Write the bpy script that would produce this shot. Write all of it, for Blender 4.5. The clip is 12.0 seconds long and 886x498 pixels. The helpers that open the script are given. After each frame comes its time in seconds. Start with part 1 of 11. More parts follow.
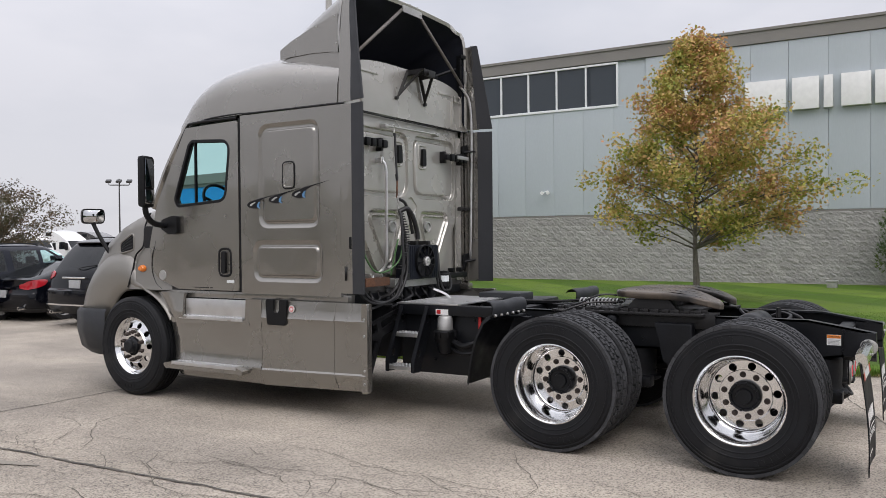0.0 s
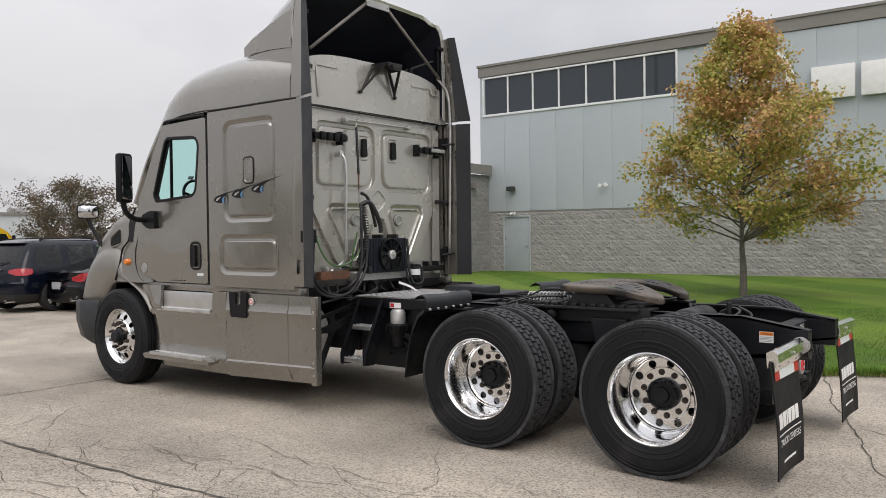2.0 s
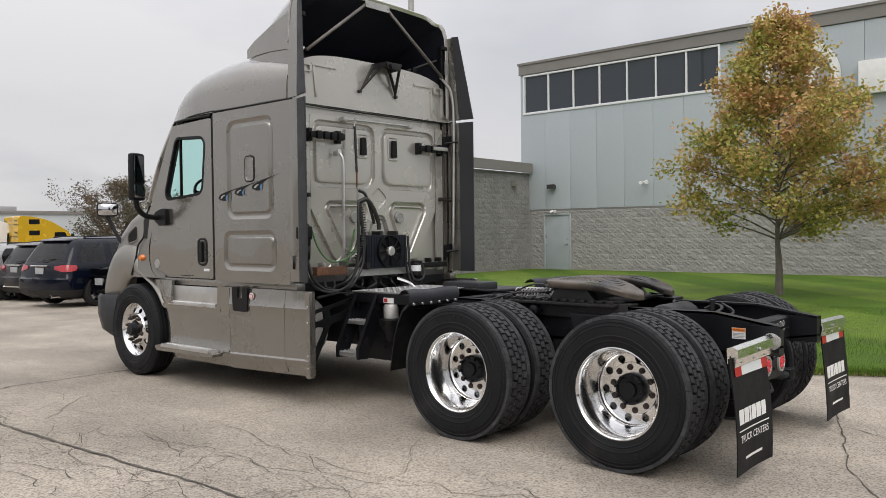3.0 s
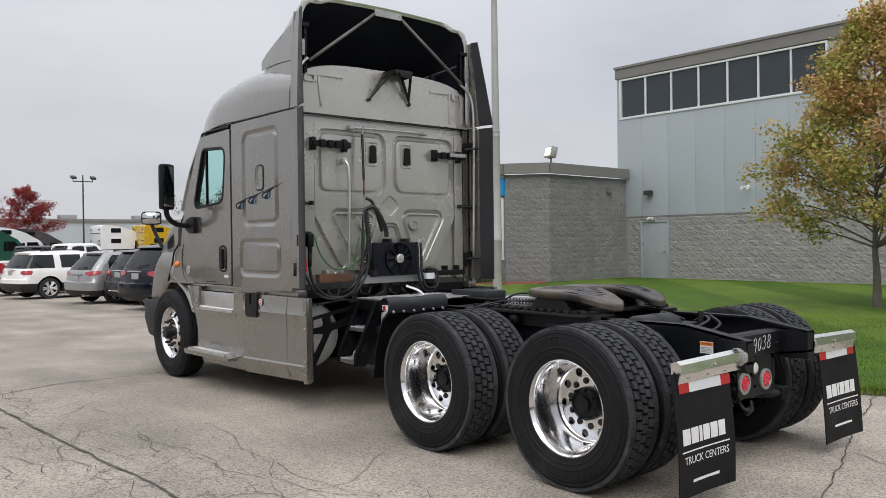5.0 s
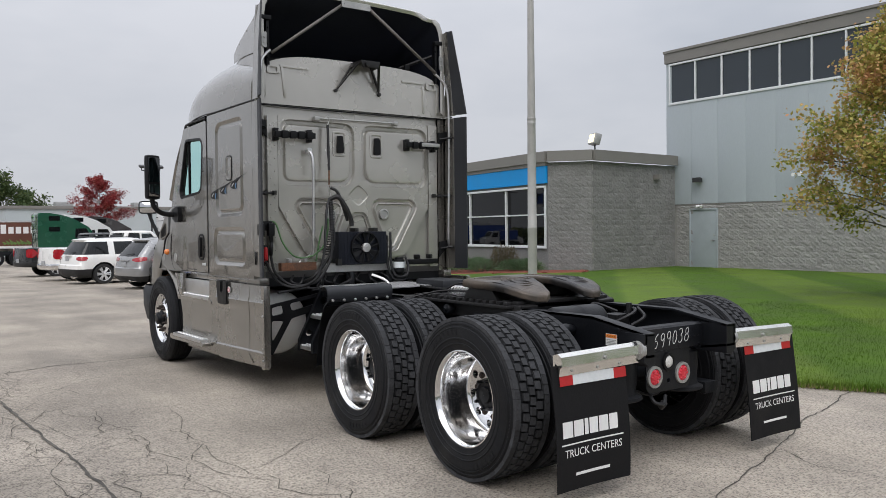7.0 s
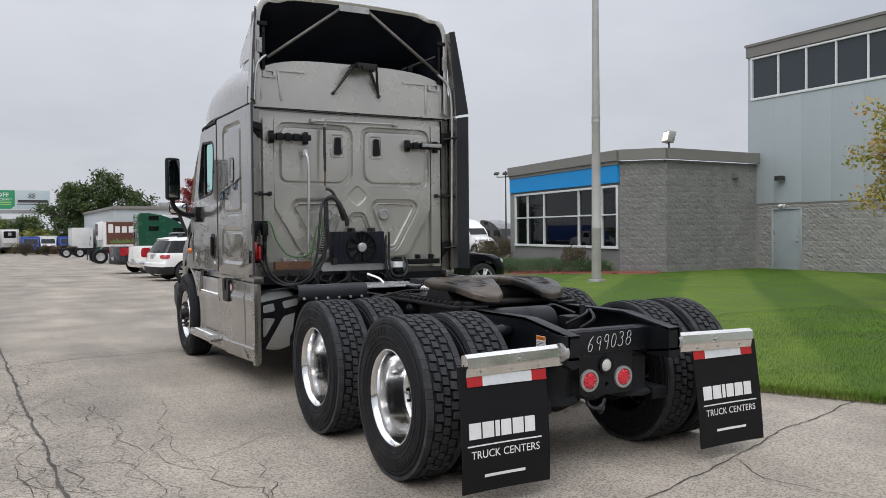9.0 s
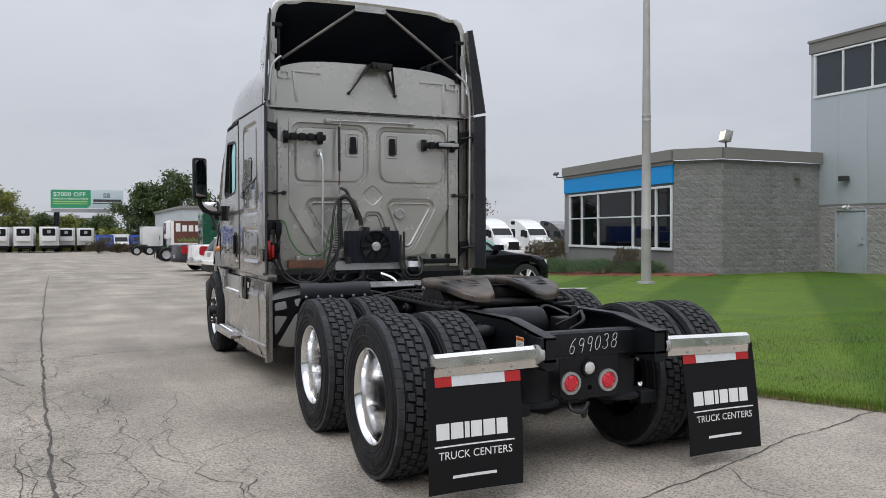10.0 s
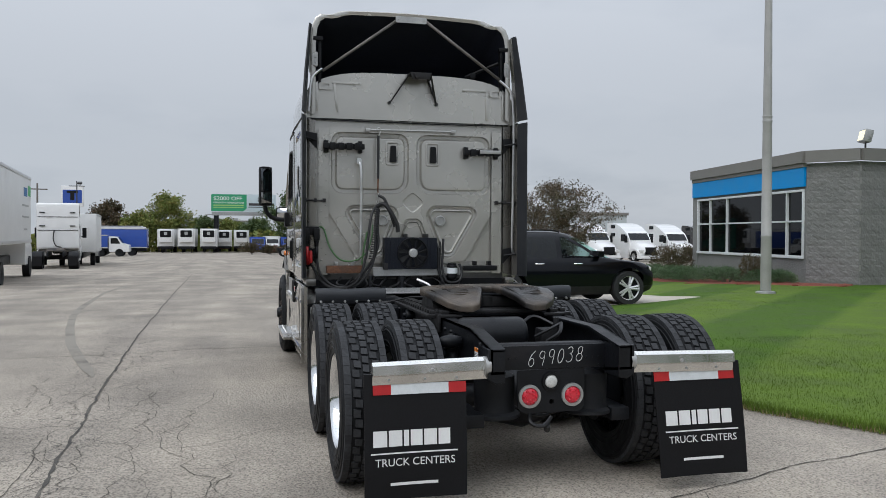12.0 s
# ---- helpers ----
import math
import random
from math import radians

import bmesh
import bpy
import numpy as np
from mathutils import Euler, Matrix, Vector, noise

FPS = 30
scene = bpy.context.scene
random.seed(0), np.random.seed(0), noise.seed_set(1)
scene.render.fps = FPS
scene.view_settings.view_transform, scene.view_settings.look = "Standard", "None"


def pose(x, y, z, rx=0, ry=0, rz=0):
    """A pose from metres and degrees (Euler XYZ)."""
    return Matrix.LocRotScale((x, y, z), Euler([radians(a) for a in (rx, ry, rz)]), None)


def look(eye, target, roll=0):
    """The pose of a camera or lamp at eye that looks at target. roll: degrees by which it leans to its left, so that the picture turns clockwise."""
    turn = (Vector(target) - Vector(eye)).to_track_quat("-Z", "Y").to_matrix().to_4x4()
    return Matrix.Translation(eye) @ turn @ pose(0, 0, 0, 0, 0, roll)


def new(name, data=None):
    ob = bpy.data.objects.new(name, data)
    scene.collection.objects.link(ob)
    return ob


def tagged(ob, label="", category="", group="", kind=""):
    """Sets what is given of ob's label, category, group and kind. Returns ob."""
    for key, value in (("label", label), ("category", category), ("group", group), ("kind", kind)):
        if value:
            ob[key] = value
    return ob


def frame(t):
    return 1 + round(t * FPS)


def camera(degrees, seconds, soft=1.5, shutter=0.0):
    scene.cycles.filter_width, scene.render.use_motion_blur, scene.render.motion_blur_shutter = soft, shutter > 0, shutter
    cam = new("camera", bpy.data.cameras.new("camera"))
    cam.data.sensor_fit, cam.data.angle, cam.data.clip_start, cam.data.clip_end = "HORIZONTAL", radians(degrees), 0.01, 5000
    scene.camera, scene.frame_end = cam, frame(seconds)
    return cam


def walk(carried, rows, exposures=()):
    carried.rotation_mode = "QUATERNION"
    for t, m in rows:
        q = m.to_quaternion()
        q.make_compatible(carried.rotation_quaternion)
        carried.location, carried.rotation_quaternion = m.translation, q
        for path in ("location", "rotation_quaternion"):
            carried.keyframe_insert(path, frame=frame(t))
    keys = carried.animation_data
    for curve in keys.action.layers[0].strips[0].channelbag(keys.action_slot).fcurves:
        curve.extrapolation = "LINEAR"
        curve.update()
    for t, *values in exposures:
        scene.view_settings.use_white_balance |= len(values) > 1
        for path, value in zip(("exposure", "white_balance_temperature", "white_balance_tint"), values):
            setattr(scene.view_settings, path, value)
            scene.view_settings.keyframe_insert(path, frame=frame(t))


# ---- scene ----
cam = camera(57.0, 12.0, 0.5)
PATH = [
    (0, (-6.635, -1.035, 1.548), (-4.922, -0.003, 1.523), -0.5),
    (0.5, (-6.465, -1.254, 1.551), (-4.786, -0.168, 1.523), -0.6),
    (1, (-6.324, -1.562, 1.548), (-4.674, -0.431, 1.518), -0.7),
    (1.5, (-6.141, -1.77, 1.525), (-4.519, -0.6, 1.49), -0.7),
    (2, (-5.967, -1.974, 1.535), (-4.372, -0.768, 1.496), -0.7),
    (2.5, (-5.861, -2.262, 1.521), (-4.301, -1.01, 1.479), -0.7),
    (3, (-5.722, -2.462, 1.511), (-4.209, -1.155, 1.47), -0.7),
    (3.2, (-5.636, -2.527, 1.505), (-4.145, -1.194, 1.462), -0.6),
    (4.8, (-5.004, -3.11, 1.481), (-3.678, -1.613, 1.462), -0.5),
    (5, (-4.913, -3.165, 1.497), (-3.605, -1.652, 1.478), -0.7),
    (5.5, (-4.715, -3.348, 1.492), (-3.447, -1.802, 1.468), -0.5),
    (6, (-4.551, -3.575, 1.506), (-3.314, -2.004, 1.473), -0.4),
    (6.5, (-4.356, -3.693, 1.488), (-3.15, -2.099, 1.445), -0.5),
    (7, (-4.14, -3.826, 1.505), (-2.966, -2.208, 1.457), -0.6),
    (7.2, (-4.078, -3.922, 1.499), (-2.918, -2.294, 1.45), -0.5),
    (8.8, (-3.389, -4.318, 1.501), (-2.391, -2.586, 1.453), -0.6),
    (9, (-3.305, -4.395, 1.497), (-2.33, -2.649, 1.451), -0.5),
    (9.5, (-3.072, -4.562, 1.508), (-2.164, -2.78, 1.464), -0.3),
    (10, (-2.841, -4.598, 1.486), (-2.006, -2.781, 1.442), -0.2),
    (10.5, (-2.588, -4.652, 1.505), (-1.829, -2.802, 1.465), -0.1),
    (11, (-2.343, -4.834, 1.508), (-1.663, -2.953, 1.472), 0.0),
    (11.5, (-2.105, -4.959, 1.52), (-1.513, -3.049, 1.486), 0.1),
    (12, (-1.82, -5.0, 1.522), (-1.319, -3.064, 1.487), 0.2),
]
walk(cam, [(t, look(eye, target, roll)) for t, eye, target, roll in PATH],
     [(0, 0.27, 6600, 15), (2.5, 0.25, 6900, 13), (5.5, 0.11, 6520, 12), (7, 0.08, 6480, 12), (9.5, 0.05, 6400, 12), (12, -0.10, 6200, 9)])

# ---- world and light ----
world = bpy.data.worlds.new("overcast_sky")
scene.world = world
world.use_nodes = True
wn, wl = world.node_tree.nodes, world.node_tree.links
wn.clear()
sky = wn.new("ShaderNodeTexSky")
sky.sky_type = "NISHITA"
sky.sun_disc = False
sky.sun_elevation = radians(49)
sky.sun_rotation = radians(223)
sky_dim = wn.new("ShaderNodeMix")
sky_dim.data_type = "RGBA"
sky_dim.blend_type = "MULTIPLY"
sky_dim.inputs["Factor"].default_value = 1.0
sky_dim.inputs["B"].default_value = (0.10, 0.10, 0.10, 1)
wl.new(sky.outputs["Color"], sky_dim.inputs["A"])
wco = wn.new("ShaderNodeTexCoord")
wmap = wn.new("ShaderNodeMapping")
wmap.inputs["Scale"].default_value = (1.0, 1.0, 2.6)
wl.new(wco.outputs["Generated"], wmap.inputs["Vector"])
cloud = wn.new("ShaderNodeTexNoise")
cloud.inputs["Scale"].default_value = 1.7
cloud.inputs["Detail"].default_value = 5
cloud.inputs["Roughness"].default_value = 0.55
wl.new(wmap.outputs["Vector"], cloud.inputs["Vector"])
cloud_ramp = wn.new("ShaderNodeValToRGB")
cloud_ramp.color_ramp.elements[0].position = 0.34
cloud_ramp.color_ramp.elements[0].color = (0.60, 0.64, 0.70, 1)
cloud_ramp.color_ramp.elements[1].position = 0.62
cloud_ramp.color_ramp.elements[1].color = (0.77, 0.795, 0.84, 1)
wl.new(cloud.outputs["Fac"], cloud_ramp.inputs["Fac"])
# a broken bank of darker cloud low over the horizon
wmap_low = wn.new("ShaderNodeMapping")
wmap_low.inputs["Scale"].default_value = (1.0, 1.0, 3.2)
wl.new(wco.outputs["Generated"], wmap_low.inputs["Vector"])
bank = wn.new("ShaderNodeTexNoise")
bank.inputs["Scale"].default_value, bank.inputs["Detail"].default_value = 3.0, 5
bank.inputs["Roughness"].default_value = 0.6
wl.new(wmap_low.outputs["Vector"], bank.inputs["Vector"])
bank_ramp = wn.new("ShaderNodeMapRange")
bank_ramp.inputs["From Min"].default_value, bank_ramp.inputs["From Max"].default_value = 0.50, 0.70
bank_ramp.inputs["To Max"].default_value = 0.45
wl.new(bank.outputs["Fac"], bank_ramp.inputs["Value"])
wsep_low = wn.new("ShaderNodeSeparateXYZ")
wl.new(wco.outputs["Generated"], wsep_low.inputs["Vector"])
low = wn.new("ShaderNodeMapRange")
low.interpolation_type = "SMOOTHSTEP"
low.inputs["From Min"].default_value, low.inputs["From Max"].default_value = 0.05, 0.20
low.inputs["To Min"].default_value, low.inputs["To Max"].default_value = 1.0, 0.0
wl.new(wsep_low.outputs["Z"], low.inputs["Value"])
bank_fac = wn.new("ShaderNodeMath")
bank_fac.operation = "MULTIPLY"
wl.new(bank_ramp.outputs["Result"], bank_fac.inputs[0])
wl.new(low.outputs["Result"], bank_fac.inputs[1])
glow = wn.new("ShaderNodeMix")
glow.data_type = "RGBA"
wl.new(low.outputs["Result"], glow.inputs["Factor"])
wl.new(cloud_ramp.outputs["Color"], glow.inputs["A"])
glow.inputs["B"].default_value = (0.79, 0.82, 0.87, 1)
banked = wn.new("ShaderNodeMix")
banked.data_type = "RGBA"
wl.new(bank_fac.outputs[0], banked.inputs["Factor"])
wl.new(glow.outputs["Result"], banked.inputs["A"])
banked.inputs["B"].default_value = (0.50, 0.55, 0.62, 1)
cover = wn.new("ShaderNodeMix")
cover.data_type = "RGBA"
cover.inputs["Factor"].default_value = 0.93
wl.new(sky_dim.outputs["Result"], cover.inputs["A"])
wl.new(banked.outputs["Result"], cover.inputs["B"])
# an overcast sky is about three times brighter overhead than at the horizon
wsep = wn.new("ShaderNodeSeparateXYZ")
wl.new(wco.outputs["Generated"], wsep.inputs["Vector"])
above = wn.new("ShaderNodeMath")
above.operation = "MAXIMUM"
above.inputs[1].default_value = 0.0
wl.new(wsep.outputs["Z"], above.inputs[0])
steep = wn.new("ShaderNodeMath")
steep.operation = "POWER"
steep.inputs[1].default_value = 1.5
wl.new(above.outputs[0], steep.inputs[0])
lift = wn.new("ShaderNodeMapRange")
lift.inputs["From Min"].default_value, lift.inputs["From Max"].default_value = 0.0, 1.0
lift.inputs["To Min"].default_value, lift.inputs["To Max"].default_value = 0.71, 2.15
wl.new(steep.outputs[0], lift.inputs["Value"])
overcast = wn.new("ShaderNodeMix")
overcast.data_type, overcast.blend_type = "RGBA", "MULTIPLY"
overcast.inputs["Factor"].default_value = 1.0
wl.new(cover.outputs["Result"], overcast.inputs["A"])
wl.new(lift.outputs["Result"], overcast.inputs["B"])
bg = wn.new("ShaderNodeBackground")
bg.inputs["Strength"].default_value = 1.0
wl.new(overcast.outputs["Result"], bg.inputs["Color"])
wo = wn.new("ShaderNodeOutputWorld")
wl.new(bg.outputs["Background"], wo.inputs["Surface"])

sun = new("sun", bpy.data.lights.new("sun", "SUN"))
sun.data.energy = 1.1
sun.data.angle = radians(40)
sun.data.color = (1.0, 0.97, 0.93)
sun.matrix_world = look((-18, -20, 31), (0, 0, 0))


# ---- materials ----
def mat(name, col, rough=0.5, metal=0.0, var=0.12, scale=6.0, fine=60.0, bump=0.0, coat=0.0, spec=0.5, island=0.0, each=0.0, dirt=None, dirt_at=0.62):
    m = bpy.data.materials.new(name)
    m.use_nodes = True
    n, l = m.node_tree.nodes, m.node_tree.links
    b = n["Principled BSDF"]
    b.inputs["Metallic"].default_value = metal
    b.inputs["Coat Weight"].default_value = coat
    b.inputs["Coat Roughness"].default_value = 0.04
    b.inputs["Specular IOR Level"].default_value = spec
    co = n.new("ShaderNodeTexCoord")

    def noise_at(s, detail=4):
        t = n.new("ShaderNodeTexNoise")
        t.inputs["Scale"].default_value = s
        t.inputs["Detail"].default_value = detail
        l.new(co.outputs["Object"], t.inputs["Vector"])
        return t

    def ramp(src, lo, hi, a=0.3, c=0.7):
        r = n.new("ShaderNodeMapRange")
        r.inputs["From Min"].default_value, r.inputs["From Max"].default_value = a, c
        r.inputs["To Min"].default_value, r.inputs["To Max"].default_value = lo, hi
        l.new(src, r.inputs["Value"])
        return r.outputs["Result"]

    def times(x, y):
        k = n.new("ShaderNodeMath")
        k.operation = "MULTIPLY"
        l.new(x, k.inputs[0])
        l.new(y, k.inputs[1])
        return k.outputs[0]

    big, small = noise_at(scale), noise_at(fine, 3)
    value = times(ramp(big.outputs["Fac"], 1 - var, 1 + var), ramp(small.outputs["Fac"], 1 - var * 0.6, 1 + var * 0.6))
    if island:
        g = n.new("ShaderNodeNewGeometry")
        value = times(value, ramp(g.outputs["Random Per Island"], 1 - island, 1 + island, 0, 1))
    if each:
        o = n.new("ShaderNodeObjectInfo")
        value = times(value, ramp(o.outputs["Random"], 1 - each, 1 + each, 0, 1))
    base = n.new("ShaderNodeMix")
    base.data_type, base.blend_type = "RGBA", "MULTIPLY"
    base.inputs["Factor"].default_value = 1
    base.inputs["A"].default_value = (*col, 1)
    l.new(value, base.inputs["B"])
    out = base.outputs["Result"]
    if dirt:
        d = noise_at(scale * 0.45, 6)
        mix = n.new("ShaderNodeMix")
        mix.data_type = "RGBA"
        l.new(ramp(d.outputs["Fac"], 0, 0.75, dirt_at - 0.1, dirt_at + 0.1), mix.inputs["Factor"])
        l.new(out, mix.inputs["A"])
        mix.inputs["B"].default_value = (*dirt, 1)
        out = mix.outputs["Result"]
    l.new(out, b.inputs["Base Color"])
    l.new(ramp(big.outputs["Fac"], max(0.02, rough * 0.8), min(1, rough * 1.2)), b.inputs["Roughness"])
    if bump:
        k = n.new("ShaderNodeBump")
        k.inputs["Strength"].default_value = min(1, bump)
        k.inputs["Distance"].default_value = 0.01 * max(1, bump)
        l.new(small.outputs["Fac"], k.inputs["Height"])
        l.new(k.outputs["Normal"], b.inputs["Normal"])
    return m


def glass_mat(name, col, rough=0.02, see=0.5, body=(0.01, 0.012, 0.014)):
    """Tinted pane: part clear, part glossy."""
    m = bpy.data.materials.new(name)
    m.use_nodes = True
    n, l = m.node_tree.nodes, m.node_tree.links
    b = n["Principled BSDF"]
    b.inputs["Base Color"].default_value = (*body, 1)
    b.inputs["Roughness"].default_value = rough
    clear = n.new("ShaderNodeBsdfTransparent")
    clear.inputs["Color"].default_value = (*col, 1)
    mix = n.new("ShaderNodeMixShader")
    mix.inputs["Fac"].default_value = see
    l.new(b.outputs["BSDF"], mix.inputs[1])
    l.new(clear.outputs["BSDF"], mix.inputs[2])
    l.new(mix.outputs["Shader"], n["Material Output"].inputs["Surface"])
    return m


PAINT = mat("taupe_metallic_paint", (0.255, 0.243, 0.220), 0.26, 0.80, 0.05, 1.6, 260, coat=1.0)


def wavy(m, scale, deep):
    """The slight unevenness of large pressed sheets, which bends what they mirror."""
    n, l = m.node_tree.nodes, m.node_tree.links
    t = n.new("ShaderNodeTexNoise")
    t.inputs["Scale"].default_value, t.inputs["Detail"].default_value = scale, 1.0
    l.new(n["Texture Coordinate"].outputs["Object"], t.inputs["Vector"])
    k = n.new("ShaderNodeBump")
    k.inputs["Strength"].default_value, k.inputs["Distance"].default_value = 1.0, deep
    l.new(t.outputs["Fac"], k.inputs["Height"])
    l.new(k.outputs["Normal"], n["Principled BSDF"].inputs["Normal"])
    l.new(k.outputs["Normal"], n["Principled BSDF"].inputs["Coat Normal"])


wavy(PAINT, 1.3, 0.014)
PAINT_SOFT = mat("taupe_moulded_paint", (0.255, 0.243, 0.220), 0.40, 0.72, 0.04, 1.6, 260, coat=0.25)
# truck taupe with the back's brighter light put into the colour, plus dust patches
PAINT_BACK = mat("taupe_paint_lit_back_dusty", (0.470, 0.459, 0.424), 0.25, 0.55, 0.07, 2.5, 120, coat=0.6, dirt=(0.17, 0.16, 0.14), dirt_at=0.70)
RUBBER = mat("tyre_rubber", (0.0075, 0.008, 0.0095), 0.62, 0, 0.2, 9, 90, bump=0.15, spec=0.26, dirt=(0.028, 0.027, 0.026), dirt_at=0.70)
TRIM = mat("dark_grey_rubber_trim", (0.021, 0.023, 0.027), 0.6, 0, 0.12, 5, 120, bump=0.1)
BLACK = mat("black_chassis_paint", (0.0062, 0.0070, 0.0090), 0.44, 0, 0.25, 5, 70, bump=0.12, spec=0.3, dirt=(0.022, 0.016, 0.016), dirt_at=0.70)
PLASTIC = mat("black_plastic", (0.0050, 0.0053, 0.0062), 0.44, 0, 0.12, 9, 120, spec=0.25)
LINER = mat("black_fibreglass_lining", (0.009, 0.011, 0.019), 0.6, 0, 0.3, 3, 60, spec=0.3)
ALU = mat("polished_aluminium", (0.82, 0.82, 0.82), 0.14, 1.0, 0.04, 7, 90)
ALU_SOFT = mat("brushed_aluminium", (0.62, 0.62, 0.62), 0.34, 0.9, 0.08, 7, 200, bump=0.05)
STEEL = mat("galvanised_steel", (0.42, 0.42, 0.41), 0.45, 0.7, 0.14, 8, 90)
STAINLESS = mat("stainless_sheet", (0.78, 0.77, 0.74), 0.22, 1.0, 0.05, 6, 120)
CHROME = mat("chrome", (0.85, 0.85, 0.85), 0.09, 1.0, 0.02, 5, 60)
RUST = mat("rusted_steel", (0.14, 0.065, 0.035), 0.85, 0.1, 0.4, 14, 90, bump=0.4, dirt=(0.05, 0.04, 0.035), dirt_at=0.6)
RUST_NUT = mat("rusty_nut", (0.055, 0.042, 0.036), 0.8, 0.2, 0.3, 40, 160, bump=0.3)
GREASE = mat("greasy_worn_steel", (0.020, 0.018, 0.017), 0.36, 0.25, 0.45, 5, 60, bump=0.22, dirt=(0.165, 0.130, 0.098), dirt_at=0.53)
BRACKET = mat("brown_black_bracket", (0.013, 0.0125, 0.0128), 0.5, 0.2, 0.3, 14, 80)
HOSE_G = mat("green_hose", (0.06, 0.145, 0.05), 0.45, 0, 0.1, 20, 120)
HOSE_K = mat("black_hose", (0.009, 0.009, 0.010), 0.5, 0, 0.15, 20, 120)
RED = mat("red_plastic", (0.45, 0.018, 0.02), 0.35, 0, 0.08, 20, 120)
TREAD = mat("worn_tread_rubber", (0.044, 0.045, 0.048), 0.85, 0, 0.25, 6, 60, bump=0.2, spec=0.25, island=0.2)
TANK = mat("satin_tank_aluminium", (0.66, 0.66, 0.64), 0.5, 0.35, 0.08, 3, 120)
RED_LENS = mat("red_lamp_lens", (0.62, 0.02, 0.04), 0.2, 0, 0.08, 60, 200, coat=0.5)
WHITE = mat("white_paint", (0.78, 0.78, 0.77), 0.4, 0, 0.05, 5, 120)
WHITE_LENS = mat("clear_lamp_lens", (0.60, 0.60, 0.57), 0.15, 0, 0.15, 90, 200, coat=0.5)
TAPE_W = mat("white_reflective_tape", (0.66, 0.69, 0.70), 0.35, 0, 0.06, 30, 240)
LENS_PINK = mat("pale_amber_lens", (0.55, 0.27, 0.17), 0.12, 0, 0.08, 30, 200, coat=0.6)
AMBER = mat("amber_lens", (0.75, 0.20, 0.02), 0.25, 0, 0.06, 60, 200, coat=0.5)
BLUE_MARK = mat("blue_decal", (0.08, 0.20, 0.36), 0.4, 0, 0.05)
DECAL_K = mat("black_decal", (0.006, 0.006, 0.007), 0.5, 0, 0.05, spec=0.25)
CHALK = mat("white_chalk", (0.55, 0.56, 0.55), 0.9, 0, 0.25, 60, 200)
FLAP = mat("black_mudflap", (0.008, 0.008, 0.009), 0.62, 0, 0.15, 4, 90, bump=0.08, spec=0.2)
ORANGE = mat("orange_label", (0.70, 0.21, 0.03), 0.5, 0, 0.04)
CAB_GLASS = glass_mat("green_tinted_glass", (0.79, 0.99, 0.965), 0.02, 0.93)
DARK_GLASS = glass_mat("dark_tinted_glass", (0.10, 0.12, 0.13), 0.03, 0.25)
CLEAR_GLASS = glass_mat("pale_car_glass", (0.66, 0.80, 0.80), 0.02, 0.72)
SMOKED_GLASS = glass_mat("smoked_car_glass", (0.42, 0.46, 0.47), 0.03, 0.45, (0.03, 0.032, 0.034))
BUILD_GLASS = glass_mat("dark_building_glass", (0.05, 0.055, 0.06), 0.02, 0.35, (0.004, 0.005, 0.006))
# grey-blue body colour stands in for the sky mirrored in the window band
BAND_GLASS = glass_mat("sky_grey_band_glass", (0.06, 0.065, 0.07), 0.03, 0.1, (0.045, 0.055, 0.066))
MIRROR = mat("mirror_glass", (0.24, 0.26, 0.29), 0.03, 1.0, 0.01)
MIRROR_S = mat("convex_mirror_glass", (0.6, 0.61, 0.62), 0.06, 1.0, 0.01)
INTERIOR = mat("grey_cab_interior", (0.09, 0.088, 0.085), 0.8, 0, 0.1)

# ---- mesh helpers ----
def thing(name, label, category, at=(0, 0, 0), turn=0.0, group="", kind=""):
    ob = new(name)
    ob.empty_display_size = 0.2
    ob.matrix_basis = pose(*at, 0, 0, turn)
    return tagged(ob, label, category, group, kind)


def mesh_of(name, bm, material, smooth=35):
    me = bpy.data.meshes.new(name)
    bmesh.ops.recalc_face_normals(bm, faces=bm.faces)
    bm.to_mesh(me)
    bm.free()
    for m in (material if isinstance(material, (list, tuple)) else (material,)):
        me.materials.append(m)
    if smooth:
        me.shade_smooth()
        me.set_sharp_from_angle(angle=radians(smooth))
        for p in me.polygons:
            if len(p.vertices) > 4:
                p.use_smooth = False
    return me


def part(name, bm, material, parent=None, label="", smooth=35):
    ob = new(name, mesh_of(name, bm, material, smooth))
    ob.parent = parent
    return tagged(ob, label)


def solo(name, bm, material, label, category="", group="", kind="", smooth=35):
    return tagged(part(name, bm, material, None, "", smooth), label, category, group, kind)


def shared(name, me, parent, m=None, label=""):
    ob = new(name, me)
    ob.parent = parent
    if m is not None:
        ob.matrix_basis = m
    return tagged(ob, label)


def B():
    return bmesh.new()


def box(bm, x0, x1, y0, y1, z0, z1, bevel=0.0, m=None):
    v = [bm.verts.new((x, y, z)) for x in (x0, x1) for y in (y0, y1) for z in (z0, z1)]
    fs = [bm.faces.new([v[i] for i in q]) for q in ((0, 1, 3, 2), (4, 6, 7, 5), (0, 4, 5, 1), (2, 3, 7, 6), (0, 2, 6, 4), (1, 5, 7, 3))]
    if bevel:
        es = list({e for f in fs for e in f.edges})
        got = bmesh.ops.bevel(bm, geom=es, offset=bevel, segments=2, profile=0.6, affect="EDGES")
        v = list({w for f in got["faces"] for w in f.verts} | {w for w in v if w.is_valid})
    if m is not None:
        bmesh.ops.transform(bm, matrix=m, verts=v)
    return v


def axes_for(d):
    d = Vector(d).normalized()
    a = d.orthogonal().normalized() if abs(d.z) > 0.999 else d.cross(Vector((0, 0, 1))).normalized()
    return d, a, d.cross(a).normalized()


